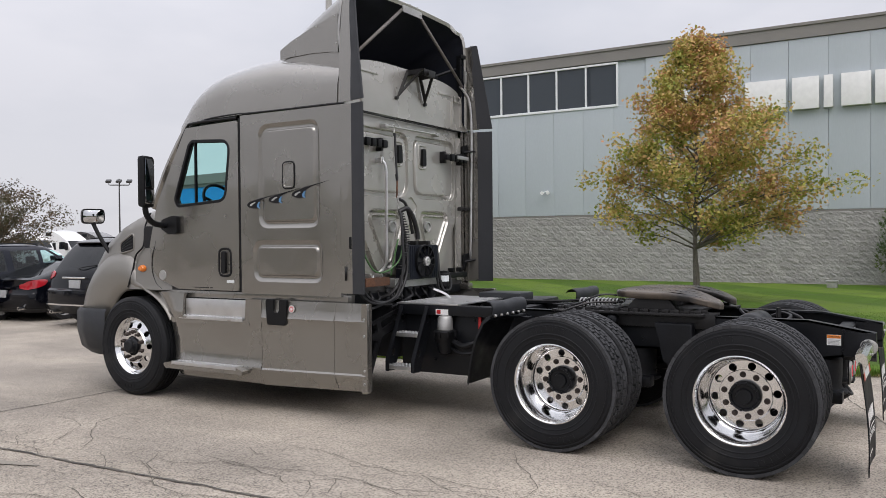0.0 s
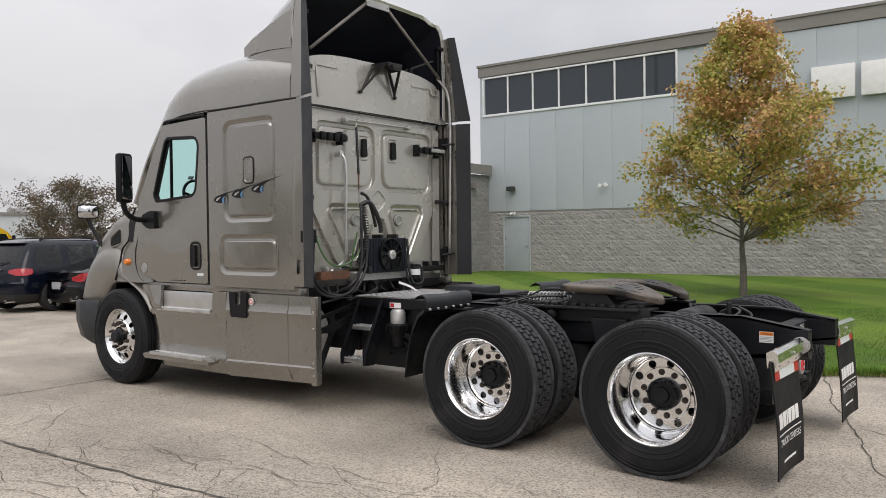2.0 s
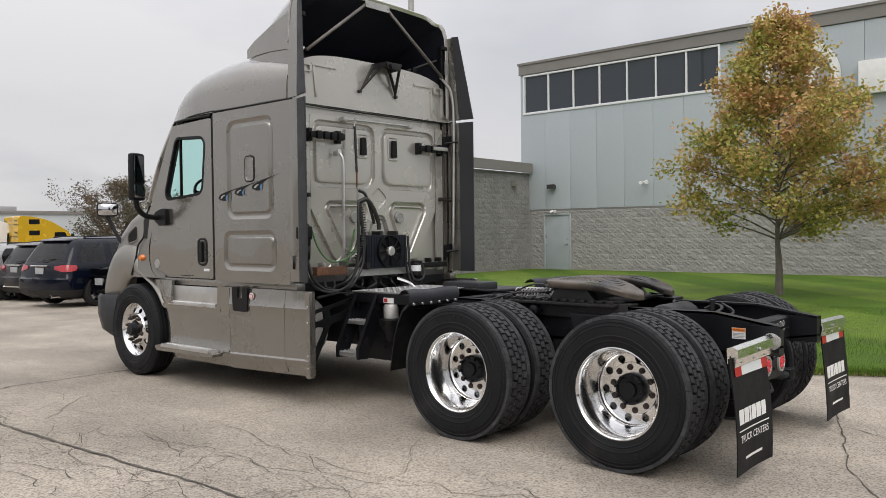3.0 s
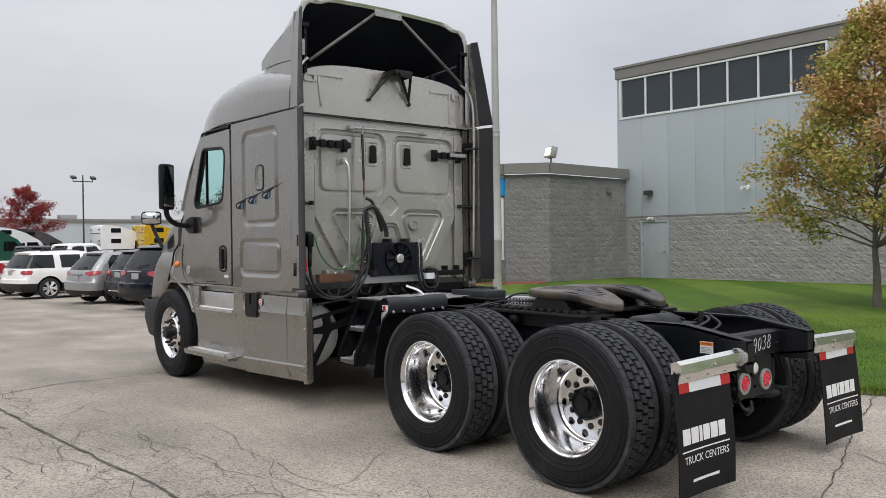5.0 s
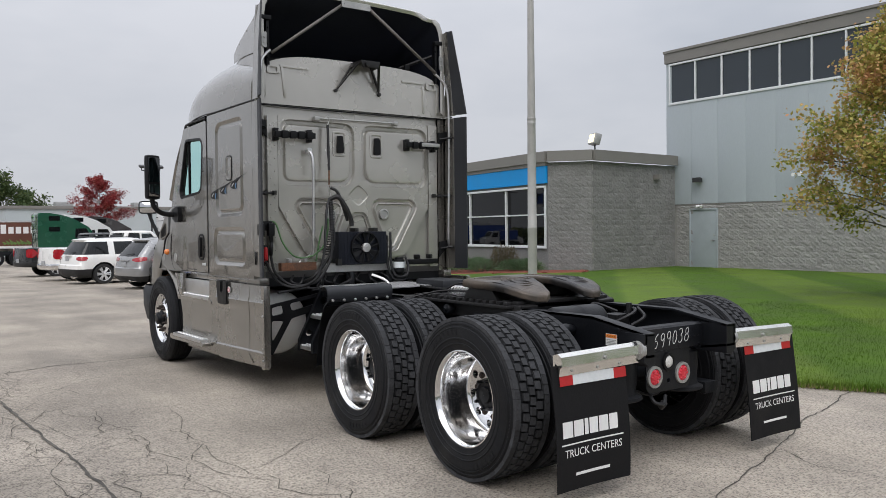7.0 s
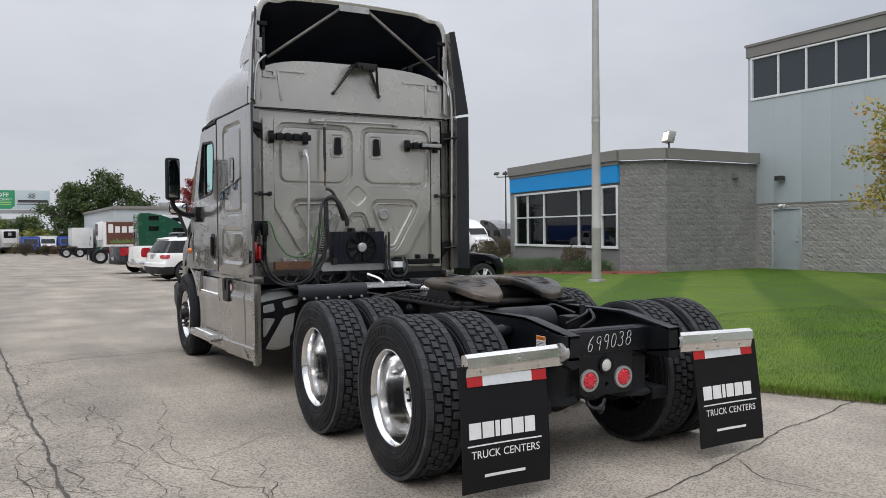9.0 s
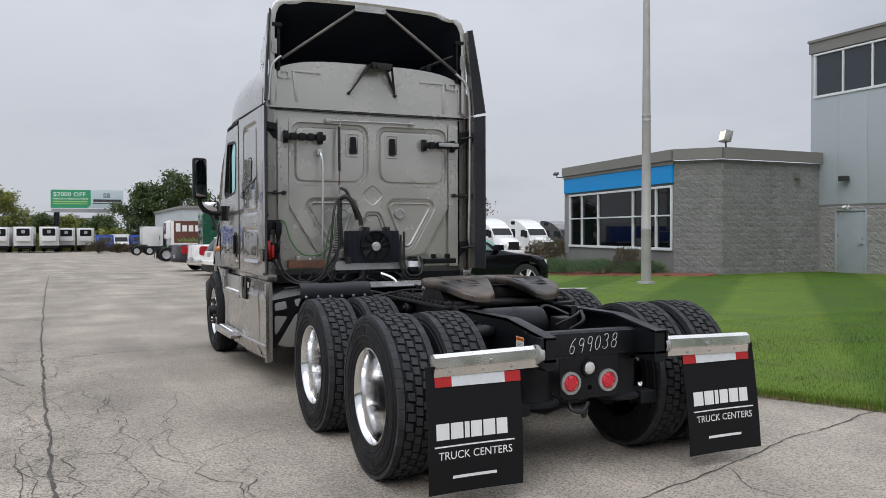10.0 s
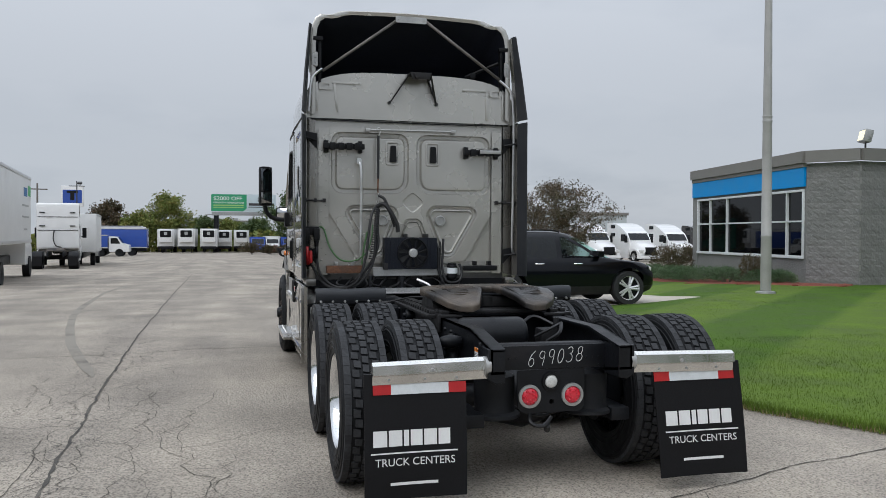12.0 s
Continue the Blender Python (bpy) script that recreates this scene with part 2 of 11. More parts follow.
def cyl(bm, p0, p1, r0, r1=None, seg=16, caps=True):
    r1 = r0 if r1 is None else r1
    p0, p1 = Vector(p0), Vector(p1)
    d, a, b = axes_for(p1 - p0)
    rings = []
    for p, r in ((p0, r0), (p1, r1)):
        rings.append([bm.verts.new(p + r * (math.cos(t) * a + math.sin(t) * b)) for t in (2 * math.pi * i / seg for i in range(seg))])
    for i in range(seg):
        bm.faces.new((rings[0][i], rings[0][(i + 1) % seg], rings[1][(i + 1) % seg], rings[1][i]))
    if caps:
        bm.faces.new(rings[0][::-1])
        bm.faces.new(rings[1])


def tube(bm, pts, r, seg=8, steps=6, round_it=True, radii=None):
    """A round rod or hose along points, smoothed as a spline."""
    pts = [Vector(p) for p in pts]
    if round_it and len(pts) > 2:
        out = []
        ext = [2 * pts[0] - pts[1]] + pts + [2 * pts[-1] - pts[-2]]
        for i in range(1, len(ext) - 2):
            a, b, c, d = ext[i - 1 : i + 3]
            for k in range(steps):
                t = k / steps
                out.append(0.5 * ((2 * b) + (c - a) * t + (2 * a - 5 * b + 4 * c - d) * t * t + (3 * b - a - 3 * c + d) * t ** 3))
        pts = out + [pts[-1]]
    rings, last = [], None
    for i, p in enumerate(pts):
        d = (pts[min(i + 1, len(pts) - 1)] - pts[max(i - 1, 0)]).normalized()
        if last is None:
            _, a, b = axes_for(d)
        else:
            a = (last - d * last.dot(d)).normalized()
            b = d.cross(a)
        last = a
        rr = r if radii is None else radii[0] + (radii[1] - radii[0]) * i / (len(pts) - 1)
        rings.append([bm.verts.new(p + rr * (math.cos(t) * a + math.sin(t) * b)) for t in (2 * math.pi * k / seg for k in range(seg))])
    for q, w in zip(rings, rings[1:]):
        for i in range(seg):
            bm.faces.new((q[i], q[(i + 1) % seg], w[(i + 1) % seg], w[i]))
    bm.faces.new(rings[0][::-1])
    bm.faces.new(rings[-1])


def lathe(bm, profile, seg=48, axis="x", at=(0, 0, 0), closed=False):
    """profile: (along, radius) pairs, turned about an axis through at."""
    at = Vector(at)
    rings = []
    for s, r in profile:
        ring = []
        for i in range(seg):
            t = 2 * math.pi * i / seg
            c, w = r * math.cos(t), r * math.sin(t)
            ring.append(bm.verts.new(at + Vector({"x": (s, c, w), "y": (c, s, w), "z": (c, w, s)}[axis])))
        rings.append(ring)
    pairs = list(zip(rings, rings[1:])) + ([(rings[-1], rings[0])] if closed else [])
    for q, w in pairs:
        for i in range(seg):
            bm.faces.new((q[i], q[(i + 1) % seg], w[(i + 1) % seg], w[i]))
    return rings


def on_plane(axis, u, v, d):
    return {"x": (d, u, v), "y": (u, d, v), "z": (u, v, d)}[axis]


def prism(bm, poly, axis, d0, d1, bevel=0.0):
    """A 2D polygon (u, v) extruded along an axis from d0 to d1."""
    a = [bm.verts.new(on_plane(axis, u, v, d0)) for u, v in poly]
    b = [bm.verts.new(on_plane(axis, u, v, d1)) for u, v in poly]
    fs = [bm.faces.new(a), bm.faces.new(b[::-1])]
    for i in range(len(poly)):
        j = (i + 1) % len(poly)
        fs.append(bm.faces.new((a[i], a[j], b[j], b[i])))
    if bevel:
        es = list({e for f in fs[:2] for e in f.edges})
        bmesh.ops.bevel(bm, geom=es, offset=bevel, segments=2, profile=0.6, affect="EDGES")


def rounded(poly, r, n=5):
    """A polygon with its corners rounded by radius r (a number, or one for each corner)."""
    out = []
    k = len(poly)
    for i in range(k):
        p, c, q = (Vector((*poly[(i + j) % k], 0)) for j in (-1, 0, 1))
        rr = r[i] if isinstance(r, (list, tuple)) else r
        a, b = (p - c).normalized(), (q - c).normalized()
        half = a.angle(b) / 2
        t = min(rr / math.tan(half), 0.48 * (p - c).length, 0.48 * (q - c).length)
        s, e = c + a * t, c + b * t
        for j in range(n + 1):
            f = j / n
            w = (1 - f) ** 2 * s + 2 * f * (1 - f) * c + f * f * e
            out.append((w.x, w.y))
    return out


def rect(u0, u1, v0, v1):
    return [(u0, v0), (u1, v0), (u1, v1), (u0, v1)]


def inset(poly, d):
    """The polygon moved inwards by d along its normals."""
    k = len(poly)
    area = sum(poly[i][0] * poly[(i + 1) % k][1] - poly[(i + 1) % k][0] * poly[i][1] for i in range(k))
    s = 1 if area > 0 else -1
    out = []
    for i in range(k):
        (x0, y0), (x1, y1), (x2, y2) = poly[i - 1], poly[i], poly[(i + 1) % k]
        nx, ny = -(y2 - y0), x2 - x0
        w = math.hypot(nx, ny) or 1
        out.append((x1 + s * d * nx / w, y1 + s * d * ny / w))
    return out


def plate(bm, outer, holes, axis, d0, d1):
    """A flat plate with holes: front face at d0, back at d1, walls between."""
    loops = []
    edges = []
    for poly in (outer, *holes):
        vs = [bm.verts.new(on_plane(axis, u, v, d0)) for u, v in poly]
        loops.append(vs)
        edges += [bm.edges.new((vs[i], vs[(i + 1) % len(vs)])) for i in range(len(vs))]
    got = bmesh.ops.triangle_fill(bm, use_beauty=True, use_dissolve=False, edges=edges)
    if d1 is None:
        return loops
    for poly, vs in zip((outer, *holes), loops):
        ws = [bm.verts.new(on_plane(axis, u, v, d1)) for u, v in poly]
        for i in range(len(vs)):
            j = (i + 1) % len(vs)
            bm.faces.new((vs[i], vs[j], ws[j], ws[i]))
    return loops


def offset(poly, d):
    """The polygon with every side moved inwards by d."""
    k = len(poly)
    area = sum(poly[i][0] * poly[(i + 1) % k][1] - poly[(i + 1) % k][0] * poly[i][1] for i in range(k))
    g = 1 if area > 0 else -1
    out = []
    for i in range(k):
        (x0, y0), (x1, y1), (x2, y2) = poly[i - 1], poly[i], poly[(i + 1) % k]
        a = Vector((-(y1 - y0), x1 - x0)).normalized() * g
        b = Vector((-(y2 - y1), x2 - x1)).normalized() * g
        m = (a + b) / max(0.3, 1 + a.dot(b))
        out.append((x1 + m.x * d, y1 + m.y * d))
    return out


def pressed(bm, poly, axis, d, rings, r=0.05):
    """A pressed panel that fills a hole: sharp outline, rings of (inset, depth), corner radius r; the last ring is filled."""
    loops = []
    for ins, dep in rings:
        rr = [max(0.012, q - ins) for q in (r if isinstance(r, (list, tuple)) else [r] * len(poly))]
        p = rounded(offset(poly, ins) if ins else poly, rr, 6)
        loops.append([bm.verts.new(on_plane(axis, u, v, d + dep)) for u, v in p])
    for a, b in zip(loops, loops[1:]):
        for i in range(len(a)):
            j = (i + 1) % len(a)
            bm.faces.new((a[i], a[j], b[j], b[i]))
    bm.faces.new(loops[-1])


def loft(bm, sections, close_ends=True, ring=False):
    """Quads between point lists of equal length."""
    rows = [[bm.verts.new(p) for p in s] for s in sections]
    k = len(rows[0])
    for a, b in zip(rows, rows[1:]):
        for i in range(k if ring else k - 1):
            j = (i + 1) % k
            bm.faces.new((a[i], a[j], b[j], b[i]))
    if close_ends and ring:
        bm.faces.new(rows[0][::-1])
        bm.faces.new(rows[-1])
    return rows


def skin(bm, at, us, vs, thick, s):
    """A curved sheet with thickness: at(u, v) gives its outside; the inside lies thick towards the middle."""
    k = len(vs)
    out = [[bm.verts.new(at(u, v)) for v in vs] for u in us]
    back = [[bm.verts.new((p.co.x - s * thick, p.co.y, p.co.z)) for p in row] for row in out]
    for i in range(len(us) - 1):
        for j in range(k - 1):
            bm.faces.new((out[i][j], out[i + 1][j], out[i + 1][j + 1], out[i][j + 1]))
            bm.faces.new((back[i][j], back[i][j + 1], back[i + 1][j + 1], back[i + 1][j]))
    n = len(us) - 1
    rim = [(i, 0) for i in range(n)] + [(n, j) for j in range(k - 1)] + [(i, k - 1) for i in range(n, 0, -1)] + [(0, j) for j in range(k - 1, 0, -1)]
    for (i, j), (a, b) in zip(rim, rim[1:] + rim[:1]):
        bm.faces.new((out[i][j], back[i][j], back[a][b], out[a][b]))


def bolts(bm, spots, axis, d, r=0.012, h=0.01):
    for u, v in spots:
        cyl(bm, on_plane(axis, u, v, d), on_plane(axis, u, v, d + h), r, r * 0.8, 6)


def words(text, size, m, material, parent, depth=0.002, name="lettering"):
    cu = bpy.data.curves.new(name, "FONT")
    cu.body, cu.size, cu.extrude, cu.align_x = text, size, depth, "LEFT"
    cu.resolution_u = 3
    ob = bpy.data.objects.new(name, cu)
    scene.collection.objects.link(ob)
    bpy.context.view_layer.update()
    me = bpy.data.meshes.new_from_object(ob.evaluated_get(bpy.context.evaluated_depsgraph_get()))
    bpy.data.objects.remove(ob)
    me.materials.append(material)
    ob = new(name, me)
    ob.parent = parent
    ob.matrix_basis = m
    return ob


# ---- ground ----
def ground_z(x, y):
    """Level round the truck; the lot then falls gently away, the lawn hardly at all."""
    r = math.hypot(x + 3, y + 2) - 8
    run = r if r > 4 else (0 if r < -4 else (r + 4) ** 2 / 16)
    t = min(1, max(0, (math.degrees(math.atan2(y + 2, x + 3)) - 47) / 9))
    return -(0.004 + 0.0085 * t * t * (3 - 2 * t)) * run


def pavement_material():
    m = mat("aged_asphalt", (0.318, 0.283, 0.239), 0.92, 0, 0.26, 0.7, 40, bump=1.6, spec=0.22)
    n, l = m.node_tree.nodes, m.node_tree.links
    b = n["Principled BSDF"]
    was = b.inputs["Base Color"].links[0].from_socket
    co = n["Texture Coordinate"]
    # aggregate speckle
    v = n.new("ShaderNodeTexVoronoi")
    v.inputs["Scale"].default_value = 62
    l.new(co.outputs["Object"], v.inputs["Vector"])
    r = n.new("ShaderNodeValToRGB")
    r.color_ramp.elements[0].color, r.color_ramp.elements[0].position = (0.36, 0.36, 0.36, 1), 0.04
    r.color_ramp.elements[1].color, r.color_ramp.elements[1].position = (1.23, 1.23, 1.23, 1), 0.55
    l.new(v.outputs["Distance"], r.inputs["Fac"])
    k = n.new("ShaderNodeMix")
    k.data_type, k.blend_type = "RGBA", "MULTIPLY"
    k.inputs["Factor"].default_value = 1.0
    l.new(was, k.inputs["A"])
    l.new(r.outputs["Color"], k.inputs["B"])
    # long wear streaks along the lane and wide stains
    mp = n.new("ShaderNodeMapping")
    mp.inputs["Scale"].default_value = (0.9, 0.13, 1)
    l.new(co.outputs["Object"], mp.inputs["Vector"])
    w = n.new("ShaderNodeTexNoise")
    w.inputs["Scale"].default_value, w.inputs["Detail"].default_value = 1.3, 5
    l.new(mp.outputs["Vector"], w.inputs["Vector"])
    r2 = n.new("ShaderNodeValToRGB")
    r2.color_ramp.elements[0].color, r2.color_ramp.elements[0].position = (0.74, 0.74, 0.75, 1), 0.32
    r2.color_ramp.elements[1].color, r2.color_ramp.elements[1].position = (1.10, 1.09, 1.07, 1), 0.66
    l.new(w.outputs["Fac"], r2.inputs["Fac"])
    k2 = n.new("ShaderNodeMix")
    k2.data_type, k2.blend_type = "RGBA", "MULTIPLY"
    k2.inputs["Factor"].default_value = 0.8
    l.new(k.outputs["Result"], k2.inputs["A"])
    l.new(r2.outputs["Color"], k2.inputs["B"])
    # net of hairline cracks where the surface has aged most
    warp = n.new("ShaderNodeTexNoise")
    warp.inputs["Scale"].default_value, warp.inputs["Detail"].default_value = 5.0, 4
    l.new(co.outputs["Object"], warp.inputs["Vector"])
    add = n.new("ShaderNodeMix")
    add.data_type, add.blend_type = "RGBA", "LINEAR_LIGHT"
    add.inputs["Factor"].default_value = 0.22
    l.new(co.outputs["Object"], add.inputs["A"])
    l.new(warp.outputs["Color"], add.inputs["B"])
    net = n.new("ShaderNodeTexVoronoi")
    net.feature = "DISTANCE_TO_EDGE"
    net.inputs["Scale"].default_value = 5.2
    l.new(add.outputs["Result"], net.inputs["Vector"])
    thin = n.new("ShaderNodeMapRange")
    thin.inputs["From Min"].default_value, thin.inputs["From Max"].default_value = 0.003, 0.022
    thin.inputs["To Min"].default_value, thin.inputs["To Max"].default_value = 0.80, 0.0
    l.new(net.outputs["Distance"], thin.inputs["Value"])
    aged = n.new("ShaderNodeTexNoise")
    aged.inputs["Scale"].default_value, aged.inputs["Detail"].default_value = 0.45, 5
    l.new(co.outputs["Object"], aged.inputs["Vector"])
    where = n.new("ShaderNodeMapRange")
    where.inputs["From Min"].default_value, where.inputs["From Max"].default_value = 0.50, 0.64
    where.inputs["To Max"].default_value = 0.45
    l.new(aged.outputs["Fac"], where.inputs["Value"])
    # the net is densest along the old joint that runs down the lot
    split = n.new("ShaderNodeSeparateXYZ")
    l.new(co.outputs["Object"], split.inputs["Vector"])
    off = n.new("ShaderNodeMath")
    off.operation = "MULTIPLY_ADD"
    off.inputs[1].default_value = 0.05
    l.new(split.outputs["Y"], off.inputs[0])
    l.new(split.outputs["X"], off.inputs[2])
    from_joint = n.new("ShaderNodeMath")
    from_joint.operation = "ADD"
    from_joint.inputs[1].default_value = 2.93
    l.new(off.outputs[0], from_joint.inputs[0])
    away = n.new("ShaderNodeMath")
    away.operation = "ABSOLUTE"
    l.new(from_joint.outputs[0], away.inputs[0])
    near = n.new("ShaderNodeMapRange")
    near.inputs["From Min"].default_value, near.inputs["From Max"].default_value = 0.10, 0.85
    near.inputs["To Min"].default_value, near.inputs["To Max"].default_value = 1.5, 0.0
    l.new(away.outputs[0], near.inputs["Value"])
    patchy = n.new("ShaderNodeMath")
    patchy.operation = "MULTIPLY"
    broken = n.new("ShaderNodeMapRange")
    broken.inputs["From Min"].default_value, broken.inputs["From Max"].default_value = 0.36, 0.52
    l.new(warp.outputs["Fac"], broken.inputs["Value"])
    l.new(near.outputs["Result"], patchy.inputs[0])
    l.new(broken.outputs["Result"], patchy.inputs[1])
    spread = n.new("ShaderNodeMath")
    spread.operation = "MAXIMUM"
    l.new(where.outputs["Result"], spread.inputs[0])
    l.new(patchy.outputs[0], spread.inputs[1])
    both = n.new("ShaderNodeMath")
    both.operation = "MULTIPLY"
    l.new(thin.outputs["Result"], both.inputs[0])
    l.new(spread.outputs[0], both.inputs[1])
    # dark pits and oil specks of a few centimetres
    pit = n.new("ShaderNodeTexNoise")
    pit.inputs["Scale"].default_value, pit.inputs["Detail"].default_value = 17, 6
    pit.inputs["Roughness"].default_value = 0.75
    l.new(co.outputs["Object"], pit.inputs["Vector"])
    pits = n.new("ShaderNodeMapRange")
    pits.inputs["From Min"].default_value, pits.inputs["From Max"].default_value = 0.55, 0.68
    pits.inputs["To Min"].default_value, pits.inputs["To Max"].default_value = 0.0, 0.5
    l.new(pit.outputs["Fac"], pits.inputs["Value"])
    most = n.new("ShaderNodeMath")
    most.operation = "MAXIMUM"
    l.new(both.outputs[0], most.inputs[0])
    l.new(pits.outputs["Result"], most.inputs[1])
    k3 = n.new("ShaderNodeMix")
    k3.data_type = "RGBA"
    k3.inputs["B"].default_value = (0.11, 0.10, 0.09, 1)
    l.new(most.outputs[0], k3.inputs["Factor"])
    l.new(k2.outputs["Result"], k3.inputs["A"])
    l.new(k3.outputs["Result"], b.inputs["Base Color"])
    return m


PAVE = pavement_material()
bm = B()
centre = bm.verts.new((-3, -2, 0))
rings = []
for r in (4, 8, 10, 12, 15, 18, 22, 26, 30, 36, 45, 60, 80, 110, 160, 300, 700, 1500):
    rings.append([bm.verts.new((-3 + r * math.cos(a), -2 + r * math.sin(a), ground_z(-3 + r * math.cos(a), -2 + r * math.sin(a)))) for a in [2 * math.pi * k / 90 for k in range(90)]])
for k in range(90):
    bm.faces.new((centre, rings[0][k], rings[0][(k + 1) % 90]))
for a, b in zip(rings, rings[1:]):
    for k in range(90):
        bm.faces.new((a[k], b[k], b[(k + 1) % 90], a[(k + 1) % 90]))
solo("ground", bm, PAVE, "worn light grey asphalt of the truck lot, cracked and stained", "ground", kind="structure")

CRACK = mat("crack_shadow", (0.095, 0.087, 0.075), 0.95, 0, 0.3, 6, 60, spec=0.1)
TAR = mat("tar_seal", (0.080, 0.074, 0.066), 0.9, 0, 0.35, 7, 60, bump=0.4, spec=0.2, dirt=(0.19, 0.173, 0.148), dirt_at=0.58)


def ribbon(bm, pts, w, z, jag=0.0, rng=random, even=False):
    """A flat crooked band along points; its width wanders."""
    line = []
    for a, b in zip(pts, pts[1:]):
        n = max(2, int(math.dist(a, b) / 0.07)) if jag else max(1, int(math.dist(a, b) / 0.5))
        for i in range(n):
            f = i / n
            line.append([a[0] + (b[0] - a[0]) * f, a[1] + (b[1] - a[1]) * f])
    line.append(list(pts[-1]))
    drift = 0.0
    for i, p in enumerate(line[1:-1], 1):
        drift = drift * 0.82 + rng.uniform(-1, 1) * jag
        d = Vector((line[i + 1][0] - line[i - 1][0], line[i + 1][1] - line[i - 1][1], 0)).normalized()
        p[0] += -d.y * drift
        p[1] += d.x * drift
    rows = []
    for i, p in enumerate(line):
        q, r = line[max(0, i - 1)], line[min(len(line) - 1, i + 1)]
        d = Vector((r[0] - q[0], r[1] - q[1], 0)).normalized()
        ww = w * (1 + 0.25 * math.sin(i * 0.11) + 0.12 * math.sin(i * 0.37) if even else rng.uniform(0.45, 1.25)) * (0.25 if i in (0, len(line) - 1) else 1)
        rows.append((bm.verts.new((p[0] - d.y * ww / 2, p[1] + d.x * ww / 2, z + ground_z(*p))), bm.verts.new((p[0] + d.y * ww / 2, p[1] - d.x * ww / 2, z + ground_z(*p)))))
    for a, b in zip(rows, rows[1:]):
        bm.faces.new((a[0], a[1], b[1], b[0]))


rng = random.Random(4)
bm = B()
ribbon(bm, [(-2.6, -7.5), (-2.72, -4.5), (-2.93, 0), (-3.02, 3), (-3.2, 8), (-3.42, 20), (-3.6, 34), (-2.6, 44)], 0.025, 0.005, 0.010, rng)
solo("tar_joint", bm, TAR, "dark tar-sealed joint running along the asphalt lot", "crack", kind="structure", smooth=0)
bm = B()
ribbon(bm, [(-0.9, -1.45), (-0.25, -1.1), (0.9, -0.72), (1.75, -0.42), (2.55, -0.22), (3.2, 0.0)], 0.011, 0.004, 0.016, rng)
ribbon(bm, [(0.9, -0.72), (0.7, -1.1), (0.85, -1.6), (0.55, -2.3)], 0.006, 0.004, 0.014, rng)
ribbon(bm, [(-3.1, 6.0), (-2.3, 6.35), (-1.3, 6.3), (0.4, 6.5)], 0.018, 0.004, 0.010, rng)
ribbon(bm, [(-7.5, 5.6), (-5, 5.95), (-3.1, 6.0)], 0.016, 0.004, 0.010, rng)
for k in range(26):
    x, y = -2.85 + rng.gauss(0, 0.26), rng.uniform(-4.2, 9.5)
    pts = [(x, y)]
    a = rng.uniform(0, 6.28)
    for _ in range(rng.randint(2, 5)):
        a += rng.uniform(-0.9, 0.9)
        x, y = x + 0.35 * math.cos(a) * 0.8, y + 0.35 * math.sin(a)
        pts.append((x, y))
    ribbon(bm, pts, rng.uniform(0.003, 0.007), 0.004, 0.010, rng)
for k in range(14):
    x, y = rng.uniform(-9, 2), rng.uniform(-3, 14)
    a = rng.uniform(0, 6.28)
    pts = [(x, y)]
    for _ in range(rng.randint(2, 6)):
        a += rng.uniform(-0.7, 0.7)
        x, y = x + 0.45 * math.cos(a), y + 0.45 * math.sin(a)
        pts.append((x, y))
    ribbon(bm, pts, rng.uniform(0.003, 0.007), 0.004, 0.014, rng)
# wandering net of cracks on both sides of the joint
lanes = []
for off, y0, y1 in ((-0.62, -4.4, 4.5), (-0.40, -4.6, 6.5), (-0.18, -4.8, 7.5), (0.16, -4.8, 7.0), (0.36, -4.8, 6.5), (0.58, -4.8, 5.0), (0.82, -4.6, 3.4), (1.06, -4.2, 1.4)):
    lane, y, x = [], y0, 0.0
    while y < y1:
        x = x * 0.7 + rng.uniform(-0.085, 0.085)
        lane.append((-2.89 - 0.05 * y + off + x, y))
        y += rng.uniform(0.07, 0.17)
    lanes.append(lane)
    k = 0
    while k < len(lane) - 2:
        n = rng.randint(5, 14)
        if rng.random() < 0.72:
            ribbon(bm, lane[k:k + n + 1], rng.uniform(0.004, 0.007), 0.004, 0.013, rng)
        k += n
for a, b in zip(lanes, lanes[1:]):
    for p in a[1::2]:
        if rng.random() < 0.40 - 0.04 * p[1]:
            goal = p[1] + rng.uniform(-0.12, 0.12)
            q = min(b, key=lambda v: abs(v[1] - goal))
            if math.dist(p, q) < 0.5:
                mid = ((p[0] + q[0]) / 2, (p[1] + q[1]) / 2 + rng.uniform(-0.06, 0.06))
                ribbon(bm, [p, mid, q], rng.uniform(0.003, 0.006), 0.004, 0.013, rng)
solo("pavement_cracks", bm, CRACK, "fine branching cracks in the asphalt", "cracks", kind="stuff", smooth=0)

# faint tyre marks curving over the lot
SKID = mat("tyre_mark", (0.215, 0.195, 0.166), 0.92, 0, 0.3, 3, 40, spec=0.2, dirt=(0.285, 0.26, 0.222), dirt_at=0.46)
bm = B()
ribbon(bm, [(-3.25, 4.3), (-3.64, 5.8), (-4.0, 7.3), (-4.42, 9.6), (-4.8, 12.1), (-5.05, 14.7), (-5.35, 20.0), (-5.2, 24)], 0.11, 0.004, 0.0, rng, True)
solo("tyre_marks", bm, SKID, "faint curved tyre mark on the asphalt", "tyre marks", kind="stuff", smooth=0)

# ---- lawn ----
EDGE = [(-70, 20), (-12, 8.2), (-4, 5.1), (-0.6, 3.5), (0.25, 3.05), (1.1, 2.62), (2.4, 2.25), (5, 2.15), (9, 2.3), (10.6, 3.0), (12.4, 7.3), (13.8, 10.1), (14.2, 10.0), (15, 9.4), (20, 9.3), (36, 9.3)]


